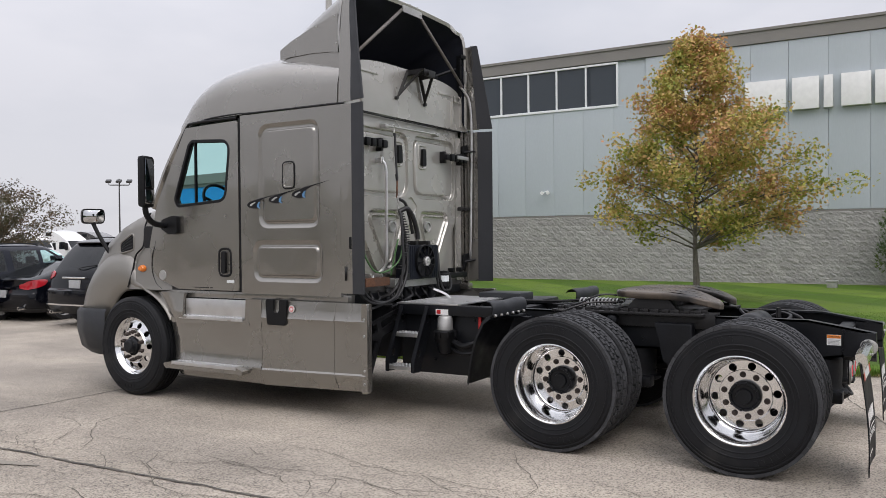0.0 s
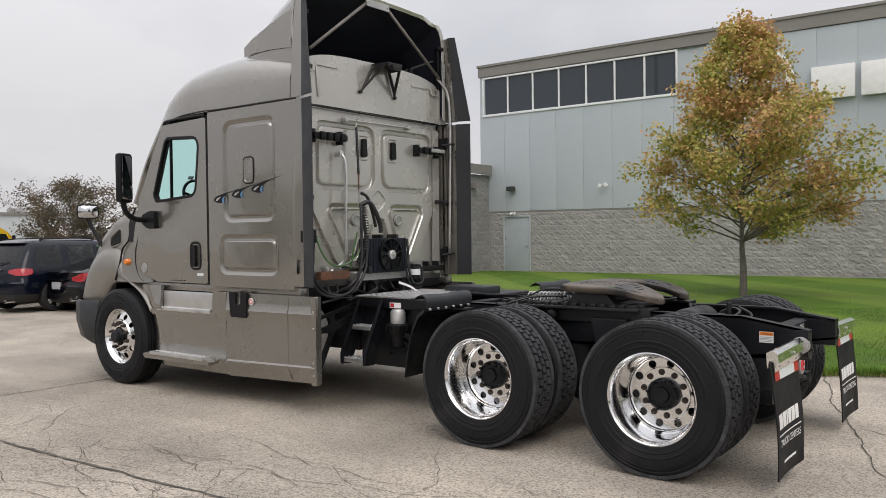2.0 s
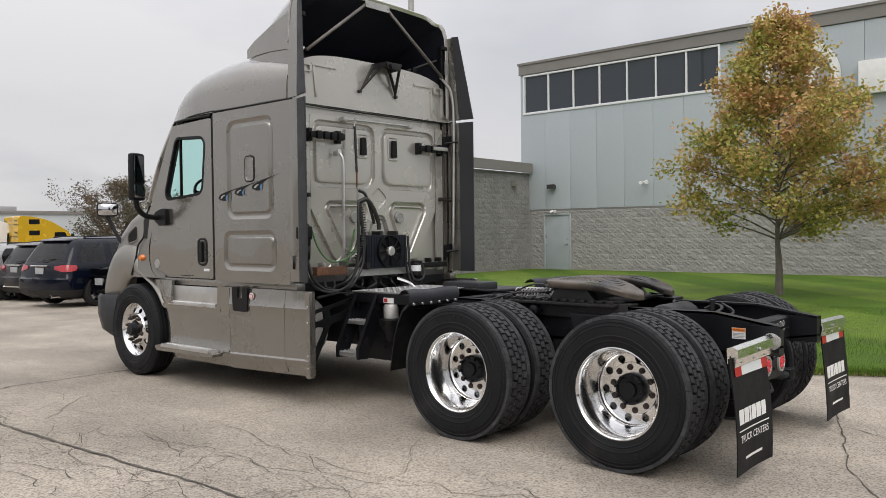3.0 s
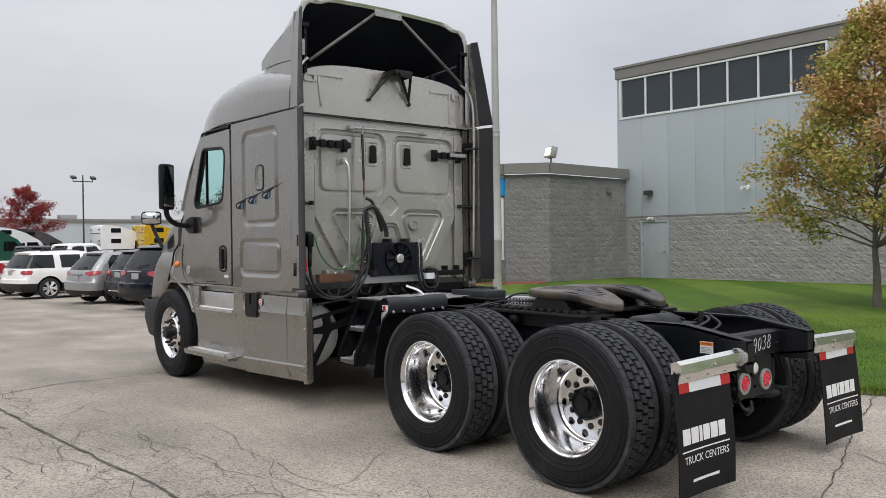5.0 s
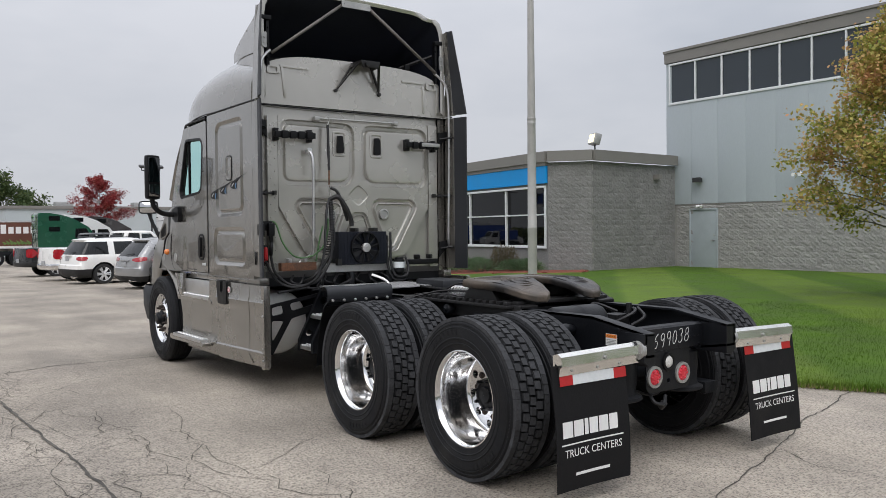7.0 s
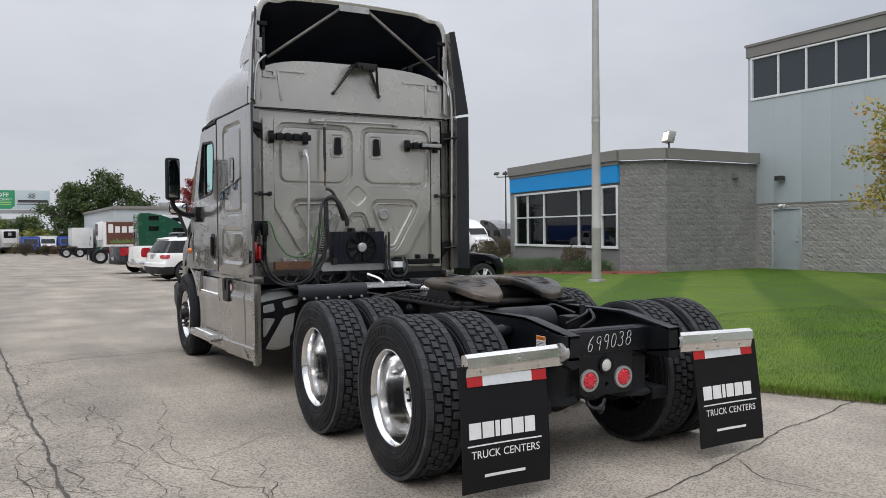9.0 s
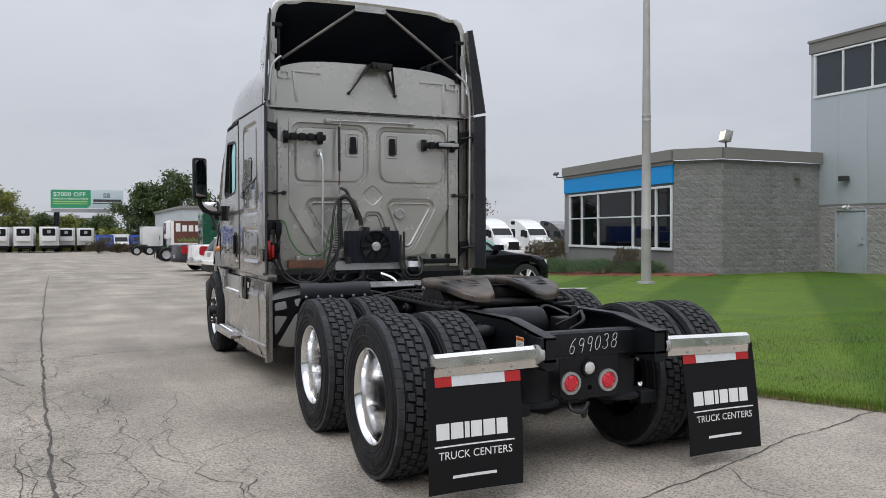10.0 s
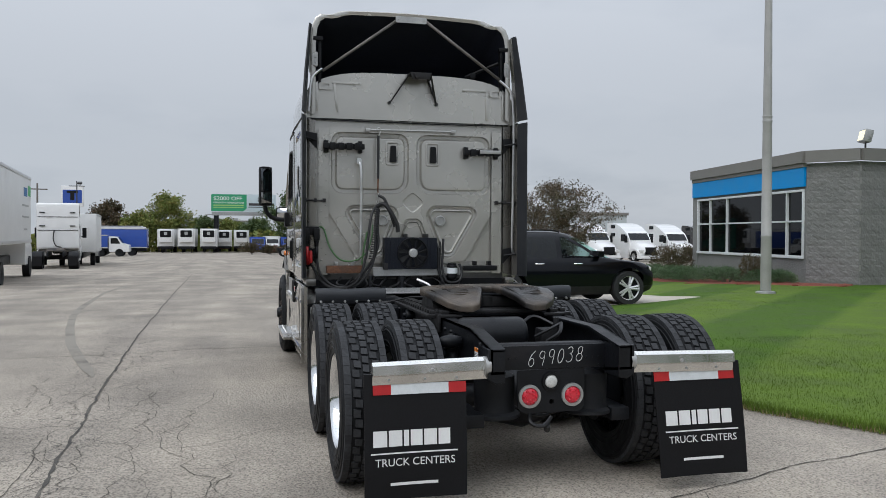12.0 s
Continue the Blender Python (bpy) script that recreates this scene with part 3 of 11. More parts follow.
def edge_x(y):
    for (a, xa), (b, xb) in zip(EDGE, EDGE[1:]):
        if a <= y <= b:
            return xa + (xb - xa) * (y - a) / (b - a)
    return EDGE[-1][1]


def lawn_material():
    m = mat("mown_grass", (0.081, 0.138, 0.016), 0.9, 0, 0.24, 1.1, 26, bump=0.6, spec=0.2)
    n, l = m.node_tree.nodes, m.node_tree.links
    b = n["Principled BSDF"]
    was = b.inputs["Base Color"].links[0].from_socket
    mp = n.new("ShaderNodeMapping")
    mp.inputs["Rotation"].default_value = (0, 0, radians(47))
    l.new(n["Texture Coordinate"].outputs["Object"], mp.inputs["Vector"])
    w = n.new("ShaderNodeTexWave")
    w.inputs["Scale"].default_value = 0.0898
    w.inputs["Distortion"].default_value = 0.3
    w.inputs["Phase Offset"].default_value = 0.807
    l.new(mp.outputs["Vector"], w.inputs["Vector"])
    r = n.new("ShaderNodeValToRGB")
    r.color_ramp.elements[0].color, r.color_ramp.elements[0].position = (0.68, 0.78, 0.62, 1), 0.40
    r.color_ramp.elements[1].color, r.color_ramp.elements[1].position = (1.23, 1.13, 1.32, 1), 0.60
    l.new(w.outputs["Fac"], r.inputs["Fac"])
    k = n.new("ShaderNodeMix")
    k.data_type, k.blend_type = "RGBA", "MULTIPLY"
    k.inputs["Factor"].default_value = 0.85
    l.new(was, k.inputs["A"])
    l.new(r.outputs["Color"], k.inputs["B"])
    l.new(k.outputs["Result"], b.inputs["Base Color"])
    return m


GRASS = lawn_material()
bm = B()
yy = sorted({y for y, _ in EDGE} | {-0.6 + 0.45 * i for i in range(32)} | {14 + 2 * i for i in range(12)} | {-40, -25, -8, -2, -1.3})
rows = []
for y in yy:
    e = edge_x(y)
    row = [bm.verts.new((e, y, ground_z(e, y) + 0.004))]
    for f in (0.004, 0.02, 0.05, 0.1, 0.17, 0.25, 0.34, 0.42, 0.5, 0.6, 0.75, 1):
        x = e + (44 - e) * f
        row.append(bm.verts.new((x, y, ground_z(x, y) + 0.035 + 0.012 * noise.noise(Vector((x * 0.9, y * 0.9, 0))))))
    rows.append(row)
for a, b in zip(rows, rows[1:]):
    for i in range(len(a) - 1):
        bm.faces.new((a[i], a[i + 1], b[i + 1], b[i]))
solo("lawn", bm, GRASS, "freshly mown green lawn with light mowing stripes", "lawn", kind="structure")

# blades: dense along the lot where the camera comes close, thinner further off
rng = random.Random(11)
vs, fs = [], []


def blade(x, y, h, w):
    z = ground_z(x, y) + 0.03
    a = rng.uniform(0, 6.28)
    dx, dy = math.cos(a) * w, math.sin(a) * w
    lx, ly = rng.uniform(-0.6, 0.6) * h, rng.uniform(-0.6, 0.6) * h
    i = len(vs)
    vs.extend(((x - dx, y - dy, z - 0.02), (x + dx, y + dy, z - 0.02), (x + lx, y + ly, z + h)))
    fs.append((i, i + 1, i + 2))


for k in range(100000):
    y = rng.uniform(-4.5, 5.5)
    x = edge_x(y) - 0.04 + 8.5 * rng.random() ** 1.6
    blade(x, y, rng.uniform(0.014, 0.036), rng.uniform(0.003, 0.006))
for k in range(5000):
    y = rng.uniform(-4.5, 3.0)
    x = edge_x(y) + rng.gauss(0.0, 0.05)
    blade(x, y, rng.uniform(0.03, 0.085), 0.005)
for k in range(30000):
    y = rng.uniform(-6, 17)
    x = max(edge_x(y), 5) + 13 * rng.random()
    blade(x, y, rng.uniform(0.012, 0.024), rng.uniform(0.005, 0.009))
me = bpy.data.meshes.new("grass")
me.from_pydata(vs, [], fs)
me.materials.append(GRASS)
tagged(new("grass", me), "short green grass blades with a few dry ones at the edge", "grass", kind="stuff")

# dead straw along the lawn's edge
vs, fs = [], []
for k in range(3500):
    y = rng.uniform(-4.5, 2.5)
    blade(edge_x(y) - 0.03 + rng.gauss(0, 0.045), y, rng.uniform(0.005, 0.03), 0.004)
me = bpy.data.meshes.new("straw")
me.from_pydata(vs, [], fs)
me.materials.append(mat("dry_straw", (0.21, 0.175, 0.075), 0.9, 0, 0.2, 3, 40, island=0.4))
tagged(new("straw", me), "dry clippings along the lawn edge", "straw", kind="stuff")

# ---- tall building ----
WX, Y1, Y0, BASE, BLOCK_TOP, EAVE = 22.5, 17.5, -16.0, -0.4, 2.37, 8.53
BLOCK = mat("split_face_block", (0.33, 0.322, 0.307), 0.95, 0, 0.10, 1.1, 17, bump=2.4, island=0.10, each=0.10)
# darker copy of BLOCK; the wing's shade is put into its colour
BLOCK_WING = mat("shaded_wing_block", (0.225, 0.222, 0.216), 0.95, 0, 0.10, 1.1, 17, bump=2.4, island=0.09, each=0.09)
MORTAR = mat("block_mortar", (0.29, 0.283, 0.27), 0.95, 0, 0.1, 6, 50)
SIDING = mat("grey_metal_siding", (0.42, 0.465, 0.49), 0.5, 0.1, 0.035, 0.5, 30, each=0.025)
FASCIA = mat("taupe_fascia", (0.205, 0.195, 0.18), 0.6, 0, 0.06, 1, 30)
FRAME_W = mat("white_window_frame", (0.72, 0.74, 0.75), 0.4, 0, 0.03, 4, 60)
DOOR_G = mat("grey_door_paint", (0.36, 0.40, 0.42), 0.5, 0, 0.06, 2, 40)
# near-black: the shade of the unlit rooms is put into the wall colour
ROOM = mat("room_shade", (0.022, 0.022, 0.026), 0.9, 0, 0.2, 1, 20)

bm = B()
box(bm, WX - 0.007, WX + 0.3, Y0, Y1, BASE, BLOCK_TOP)
wall_main = solo("wall_main_block", bm, MORTAR, "lower wall of grey split-face concrete blocks", "wall", kind="structure")
bm = B()
WIN0, WIN1, WZ0, WZ1 = 9.0, 17.3, 6.45, 7.93
plate(bm, rect(Y0, Y1, BLOCK_TOP, EAVE - 0.1), [rect(WIN0, WIN1, WZ0, WZ1)], "x", WX + 0.05, WX + 0.3)
wall_up = solo("wall_main_upper", bm, SIDING, "upper wall clad in pale grey metal panels", "wall", kind="structure", smooth=0)
bm = B()
box(bm, WX, 48, Y1 - 0.25, Y1, BASE, EAVE - 0.1)
solo("wall_main_end", bm, SIDING, "end wall clad in pale grey metal panels", "wall", kind="structure", smooth=0)
bm = B()
box(bm, 47.7, 48, Y0, Y1, BASE, EAVE - 0.1)
box(bm, WX + 0.3, 47.7, Y0, Y0 + 0.3, BASE, EAVE - 0.1)
solo("wall_main_rear", bm, SIDING, "rear walls of the tall building", "wall", kind="structure", smooth=0)
bm = B()
box(bm, WX + 0.1, 48, Y0, Y1, EAVE - 0.12, EAVE - 0.02)
solo("roof_main", bm, FASCIA, "flat roof of the tall building", "roof", kind="structure", smooth=0)
bm = B()
box(bm, WX - 0.06, WX + 0.06, Y0, Y1 + 0.06, EAVE - 0.5, EAVE - 0.1, 0.01)
box(bm, WX - 0.10, WX + 0.10, Y0, Y1 + 0.1, EAVE - 0.10, EAVE, 0.01)
box(bm, WX + 0.1, 48, Y1 + 0.0, Y1 + 0.06, EAVE - 0.5, EAVE - 0.1)
solo("fascia_main", bm, FASCIA, "taupe metal fascia and coping along the roof edge", "fascia", kind="structure", smooth=0)
bm = B()
box(bm, WX - 0.02, WX + 0.06, Y0, Y1, BLOCK_TOP - 0.03, BLOCK_TOP + 0.02)
solo("trim_main", bm, FASCIA, "thin flashing between blocks and siding", "trim", kind="structure", smooth=0)

# siding panels with open joints
bm = B()
box(bm, -0.012, 0.05, 0.004, 1.196, 0, 1, 0.004)
panel_me = mesh_of("siding_panel", bm, SIDING)
y = Y1 - 1.2
while y > -14:
    spans = ((BLOCK_TOP + 0.03, EAVE - 0.52),)
    mid = y + 0.6
    if WIN0 - 0.7 < mid < WIN1 + 0.3:
        spans = ((BLOCK_TOP + 0.03, WZ0 - 0.06), (WZ1 + 0.06, EAVE - 0.52))
    for z0, z1 in spans:
        shared("siding_panel", panel_me, wall_up, Matrix.Translation((WX, y, z0)) @ Matrix.Diagonal((1, 1, z1 - z0, 1)))
    y -= 1.2

# window band
win = thing("window_band", "long band of dark tinted windows in a white frame", "window", kind="structure")
bm = B()
box(bm, WX - 0.05, WX + 0.12, WIN0 - 0.06, WIN1 + 0.06, WZ0 - 0.09, WZ0, 0.006)
box(bm, WX - 0.04, WX + 0.12, WIN0 - 0.06, WIN1 + 0.06, WZ1, WZ1 + 0.07, 0.006)
box(bm, WX - 0.04, WX + 0.12, WIN0 - 0.06, WIN0, WZ0, WZ1, 0.006)
box(bm, WX - 0.04, WX + 0.12, WIN1, WIN1 + 0.06, WZ0, WZ1, 0.006)
part("window_frame", bm, FRAME_W, win)
n = 7
step = (WIN1 - WIN0) / n
for i in range(n):
    if i:
        bm = B()
        box(bm, WX - 0.03, WX + 0.1, WIN0 + step * i - 0.03, WIN0 + step * i + 0.03, WZ0, WZ1)
        part("mullion", bm, FRAME_W, win)
    bm = B()
    box(bm, WX + 0.03, WX + 0.045, WIN0 + step * i + 0.03, WIN0 + step * (i + 1) - 0.03, WZ0, WZ1)
    part("pane", bm, BAND_GLASS, win).visible_shadow = False
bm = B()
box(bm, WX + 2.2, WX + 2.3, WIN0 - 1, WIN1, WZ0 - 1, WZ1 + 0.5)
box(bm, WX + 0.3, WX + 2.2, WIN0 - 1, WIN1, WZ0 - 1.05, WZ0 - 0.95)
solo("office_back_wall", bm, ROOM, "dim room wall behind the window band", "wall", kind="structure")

# blocks
rng = random.Random(3)


def block_mesh(name, w, skin_mat):
    bm = B()
    n, k = 5, 3
    rows = [[bm.verts.new((-0.010 - rng.uniform(0.0, 0.024) * (1 if 0 < i < n and 0 < j < k else 0.45), w * i / n, 0.192 * j / k)) for j in range(k + 1)] for i in range(n + 1)]
    for i in range(n):
        for j in range(k):
            bm.faces.new((rows[i][j], rows[i + 1][j], rows[i + 1][j + 1], rows[i][j + 1]))
    rim = [rows[i][0] for i in range(n + 1)] + [rows[n][j] for j in range(1, k + 1)] + [rows[i][k] for i in range(n - 1, -1, -1)] + [rows[0][j] for j in range(k - 1, 0, -1)]
    back = [bm.verts.new((0.06, v.co.y, v.co.z)) for v in rim]
    for i in range(len(rim)):
        j = (i + 1) % len(rim)
        bm.faces.new((rim[i], rim[j], back[j], back[i]))
    return mesh_of(name, bm, skin_mat, 0)


BLOCK_MESHES = [block_mesh("block", 0.39, BLOCK) for _ in range(6)]
WING_MESHES = [block_mesh("block", 0.39, BLOCK_WING) for _ in range(6)]


def lay_blocks(parent, a, b, z0, z1, skip, budget, near, kit):
    """Courses of blocks along the wall line a to b; the outside lies to the left of the way from a to b."""
    a, b = Vector((*a, 0)), Vector((*b, 0))
    d = (b - a).normalized()
    long = (b - a).length
    frame_m = Matrix(((d.y, d.x, 0, 0), (-d.x, d.y, 0, 0), (0, 0, 1, 0), (0, 0, 0, 1)))
    spots = []
    row, z = 0, z0
    while z < z1 - 0.1:
        s = -0.2 * (row % 2)
        while s < long - 0.1:
            lo, hi = max(s, 0), min(s + 0.39, long)
            if hi - lo > 0.08 and not any(u0 < (lo + hi) / 2 < u1 and w0 < z + 0.1 < w1 for u0, u1, w0, w1 in skip):
                spots.append((lo, hi, z, min(0.192, z1 - z - 0.006)))
            s += 0.4
        row, z = row + 1, z + 0.2
    spots.sort(key=lambda p: near(p[0], p[2]))
    vs, fs = [], []
    for k, (lo, hi, z, h) in enumerate(spots):
        m = Matrix.Translation(a + d * lo + Vector((0, 0, z))) @ frame_m @ Matrix.Diagonal((1, (hi - lo + 0.007) / 0.39, (h + 0.006) / 0.192, 1))
        me = kit[rng.randrange(6)]
        if k < budget:
            shared("block", me, parent, m)
        else:
            i = len(vs)
            vs.extend(tuple(m @ v.co) for v in me.vertices)
            fs.extend(tuple(i + q for q in p.vertices) for p in me.polygons)
    if vs:
        me = bpy.data.meshes.new("block_courses")
        me.from_pydata(vs, [], fs)
        me.materials.append(kit[0].materials[0])
        ob = new("block_courses", me)
        ob.parent = parent
        tagged(ob, "", kind="stuff")


# grey service door in the block wall
DY0, DY1, DZ0, DZ1 = 15.15, 16.32, -0.1, 2.15
door = thing("door_service", "closed grey steel service door in the block wall", "door", kind="structure")
bm = B()
for y0, y1, z0, z1 in ((DY0 - 0.06, DY0, DZ0, DZ1 + 0.06), (DY1, DY1 + 0.06, DZ0, DZ1 + 0.06), (DY0, DY1, DZ1, DZ1 + 0.06)):
    box(bm, WX - 0.06, WX + 0.08, y0, y1, z0, z1, 0.006)
part("door_frame", bm, DOOR_G, door)
bm = B()
box(bm, WX - 0.02, WX + 0.03, DY0 + 0.006, DY1 - 0.006, DZ0 + 0.01, DZ1 - 0.006, 0.005)
part("door_leaf", bm, DOOR_G, door)
bm = B()
cyl(bm, (WX - 0.02, DY0 + 0.12, 0.98), (WX - 0.09, DY0 + 0.12, 0.98), 0.035, 0.03, 12)
box(bm, WX - 0.1, WX - 0.075, DY0 + 0.1, DY0 + 0.24, 0.965, 0.995, 0.005)
cyl(bm, (WX - 0.02, DY0 + 0.12, 1.18), (WX - 0.04, DY0 + 0.12, 1.18), 0.03, 0.03, 12)
part("door_handle", bm, STEEL, door)
bm = B()
box(bm, WX - 1.1, WX - 0.06, DY0 - 0.25, DY1 + 0.25, -0.3, DZ0 + 0.03, 0.01)
solo("door_slab", bm, mat("concrete", (0.36, 0.345, 0.32), 0.9, 0, 0.1, 3, 40, bump=0.3), "small concrete slab before the service door", "slab", kind="structure")


def wall_lamp(name, at, label, material):
    t = thing(name, label, "wall lamp", at)
    bm = B()
    prism(bm, [(-0.10, -0.09), (0.10, -0.09), (0.10, 0.06), (0.02, 0.09), (-0.10, 0.09)], "y", -0.16, 0.16, 0.01)
    part("housing", bm, material, t)
    bm = B()
    box(bm, -0.085, 0.02, -0.13, 0.13, -0.102, -0.088)
    part("lens", bm, WHITE_LENS, t)
    bm = B()
    box(bm, 0.08, 0.14, -0.06, 0.06, -0.06, 0.06, 0.008)
    part("back_plate", bm, material, t)
    return t


BRONZE = mat("dark_bronze", (0.05, 0.05, 0.052), 0.5, 0.3, 0.1)
wall_lamp("wall_lamp", (WX - 0.15, 15.93, 3.31), "dark bronze wall pack light above the service door", BRONZE)
cam2 = thing("security_spot", "small white twin-head floodlight on the siding", "floodlight", (WX - 0.04, 11.77, 3.32))
bm = B()
lathe(bm, [(0, 0.001), (0, 0.06), (-0.03, 0.055), (-0.04, 0.001)], 14, "x")
part("base", bm, WHITE, cam2)
for s in (-1, 1):
    bm = B()
    tube(bm, [(-0.03, 0, 0), (-0.1, 0.06 * s, 0.0), (-0.12, 0.1 * s, -0.03)], 0.015)
    lathe(bm, [(-0.26, 0.001), (-0.26, 0.065), (-0.2, 0.06), (-0.1, 0.035), (-0.09, 0.001)], 14, "x", (0.0, 0.12 * s, -0.05))
    part("head", bm, WHITE, cam2)
door_cam = thing("door_light", "small white twin spotlight over the service door", "spotlight", (WX - 0.05, 15.85, 2.3))
bm = B()
box(bm, -0.02, 0.06, -0.06, 0.06, -0.04, 0.04, 0.01)
part("base", bm, WHITE, door_cam)
for s in (-1, 1):
    bm = B()
    cyl(bm, (-0.02, 0.05 * s, 0.02), (-0.14, 0.12 * s, -0.03), 0.035, 0.055, 12)
    part("head", bm, WHITE, door_cam)

# raised sign on the siding: a ring emblem and six plain white blocks in place of a name
sign = thing("wall_sign", "raised white ring emblem and plain blocks on grey siding", "sign", (WX - 0.02, 0, 0))
bm = B()
lathe(bm, [(-0.18, 0.98), (-0.18, 1.22), (-0.03, 1.22), (-0.03, 0.98)], 48, "x", (0, 6.2, 6.43), closed=True)
part("emblem_ring", bm, WHITE, sign)
bm = B()
prism(bm, [(5.5, 7.0), (5.85, 7.0), (6.2, 6.05), (6.55, 7.0), (6.9, 7.0), (6.4, 5.7), (6.0, 5.7)], "x", -0.18, -0.03)
part("emblem_mark", bm, WHITE, sign)
for y1, y0 in ((4.43, 3.16), (2.97, 2.16), (2.02, 1.75), (1.51, 0.66), (0.55, -0.35), (-0.46, -1.32)):
    bm = B()
    box(bm, -0.20, -0.03, y0, y1, 5.68, 6.72, 0.01)
    part("letter_block", bm, WHITE, sign)

# ---- low wing with the shop window ----
WINGX, WY0, WY1, WTOP = 16.6, 18.15, 25.4, 4.32
CH = (17.6, 16.92)
bm = B()
for a, b in (((22.5, 17.1), CH), (CH, (WINGX, WY0))):
    a, b = Vector((*a, 0)), Vector((*b, 0))
    d = (b - a).normalized()
    nrm = Vector((-d.y, d.x, 0)) * 0.25
    q = [a + nrm * 0.028, b + nrm * 0.028, b - nrm, a - nrm]
    vv = [bm.verts.new((p.x, p.y, z)) for z in (BASE, WTOP - 0.5) for p in q]
    for f in ((3, 2, 1, 0), (4, 5, 6, 7), (0, 1, 5, 4), (1, 2, 6, 5), (2, 3, 7, 6), (3, 0, 4, 7)):
        bm.faces.new([vv[i] for i in f])
wall_wing = solo("wall_wing_block", bm, MORTAR, "block wall of the low wing with a chamfered corner", "wall", kind="structure", smooth=0)
GZ0, GZ1, GY0, GY1 = 0.86, 3.08, 18.25, 25.1
bm = B()
plate(bm, rect(WY0, WY1, BASE, WTOP - 0.41), [rect(GY0, GY1, GZ0, GZ1)], "x", WINGX, WINGX + 0.25)
WING_TURN = Matrix.Translation((WINGX, WY0, 0)) @ Matrix.Rotation(radians(-8.1), 4, "Z") @ Matrix.Diagonal((1, 1.22, 1, 1)) @ Matrix.Translation((-WINGX, -WY0, 0))
FAR_END = WING_TURN @ Vector((WINGX, WY1, 0))
wing_front = solo("wall_wing_front", bm, BLOCK_WING, "front wall of the low wing under the shop window", "wall", kind="structure", smooth=0)
bm = B()
box(bm, FAR_END.x + 0.02, 40, FAR_END.y - 0.25, FAR_END.y, BASE, WTOP - 0.41)
solo("wall_wing_end", bm, BLOCK_WING, "far end wall of the low wing", "wall", kind="structure", smooth=0)
bm = B()
prism(bm, [(WINGX, WY0), CH, (22.5, 17.1), (40, 17.1), (40, FAR_END.y), (FAR_END.x, FAR_END.y)], "z", WTOP - 0.41, WTOP - 0.4)
solo("roof_wing", bm, FASCIA, "flat roof of the low wing", "roof", kind="structure", smooth=0)
bm = B()
line = [(22.44, 17.04), (CH[0] - 0.03, CH[1] - 0.06), (WINGX - 0.06, WY0 - 0.03), (FAR_END.x - 0.06, FAR_END.y + 0.06)]
for (ax, ay), (bx, by) in zip(line, line[1:]):
    d = Vector((bx - ax, by - ay, 0)).normalized()
    nx, ny = -d.y * 0.14, d.x * 0.14
    for z0, z1, o in ((WTOP - 0.38, WTOP - 0.08, 0.0), (WTOP - 0.08, WTOP, 0.03)):
        e = Vector((d.y, -d.x, 0)) * o
        q = [(ax - d.x * 0.02 - e.x * -1, ay - d.y * 0.02 + e.y), (bx + d.x * 0.02 + e.x, by + d.y * 0.02 + e.y), (bx - nx * -0.0 - nx * -1 * 0 + d.y * -0.14, by + d.x * 0.14), (ax + d.y * -0.14, ay + d.x * 0.14)]
        vv = [bm.verts.new((x, y, z)) for z in (z0, z1) for x, y in q]
        for f in ((3, 2, 1, 0), (4, 5, 6, 7), (0, 1, 5, 4), (1, 2, 6, 5), (2, 3, 7, 6), (3, 0, 4, 7)):
            bm.faces.new([vv[i] for i in f])
solo("fascia_wing", bm, FASCIA, "taupe metal fascia round the low wing", "fascia", kind="structure", smooth=0)
BLUE = mat("bright_blue_panel", (0.004, 0.28, 0.70), 0.45, 0, 0.03, 2, 30, spec=0.25)
bm = B()
box(bm, WINGX - 0.10, WINGX - 0.004, WY0 + 0.02, WY1 + 0.05, GZ1 + 0.08, WTOP - 0.52, 0.01)
blue_band = solo("blue_band", bm, BLUE, "bright blue panel band above the shop window", "panel band", kind="structure", smooth=0)

bm = B()
box(bm, WINGX - 0.03, WINGX + 0.32, GY1 + 0.004, WY1 + 0.11, BASE, GZ1 + 0.075)
wing_strip = B()
box(wing_strip, WINGX - 0.13, WINGX - 0.004, WY0 + 0.0, WY1 + 0.05, WTOP - 0.515, WTOP - 0.385)
wing_strip = solo("trim_wing", wing_strip, FASCIA, "taupe strip under the fascia above the blue band", "trim", kind="structure", smooth=0)
wing_pier = solo("wall_wing_pier", bm, BLOCK_WING, "narrow block pier beside the shop window", "wall", kind="structure", smooth=0)

shop = thing("window_shop", "wide dark shop window with white mullions", "window", kind="structure")
bm = B()
box(bm, WINGX - 0.08, WINGX + 0.16, GY0, GY1, GZ0 - 0.10, GZ0, 0.008)
box(bm, WINGX - 0.06, WINGX + 0.14, GY0, GY1, GZ1 - 0.08, GZ1, 0.008)
box(bm, WINGX - 0.06, WINGX + 0.14, GY0, GY0 + 0.06, GZ0, GZ1 - 0.08, 0.008)
box(bm, WINGX - 0.06, WINGX + 0.14, GY1 - 0.06, GY1, GZ0, GZ1 - 0.08, 0.008)
part("window_frame", bm, FRAME_W, shop)
cuts = [GY0 + 0.03, GY0 + 0.88, GY0 + 2.25, GY0 + 4.6, GY0 + 5.85, GY1 - 0.03]
for y in cuts[1:-1]:
    bm = B()
    box(bm, WINGX - 0.05, WINGX + 0.12, y - 0.024, y + 0.024, GZ0, GZ1 - 0.08)
    part("mullion", bm, FRAME_W, shop)
bm = B()
box(bm, WINGX - 0.04, WINGX + 0.11, GY0 + 0.09, GY1 - 0.09, 1.99, 2.04)
part("transom", bm, FRAME_W, shop)
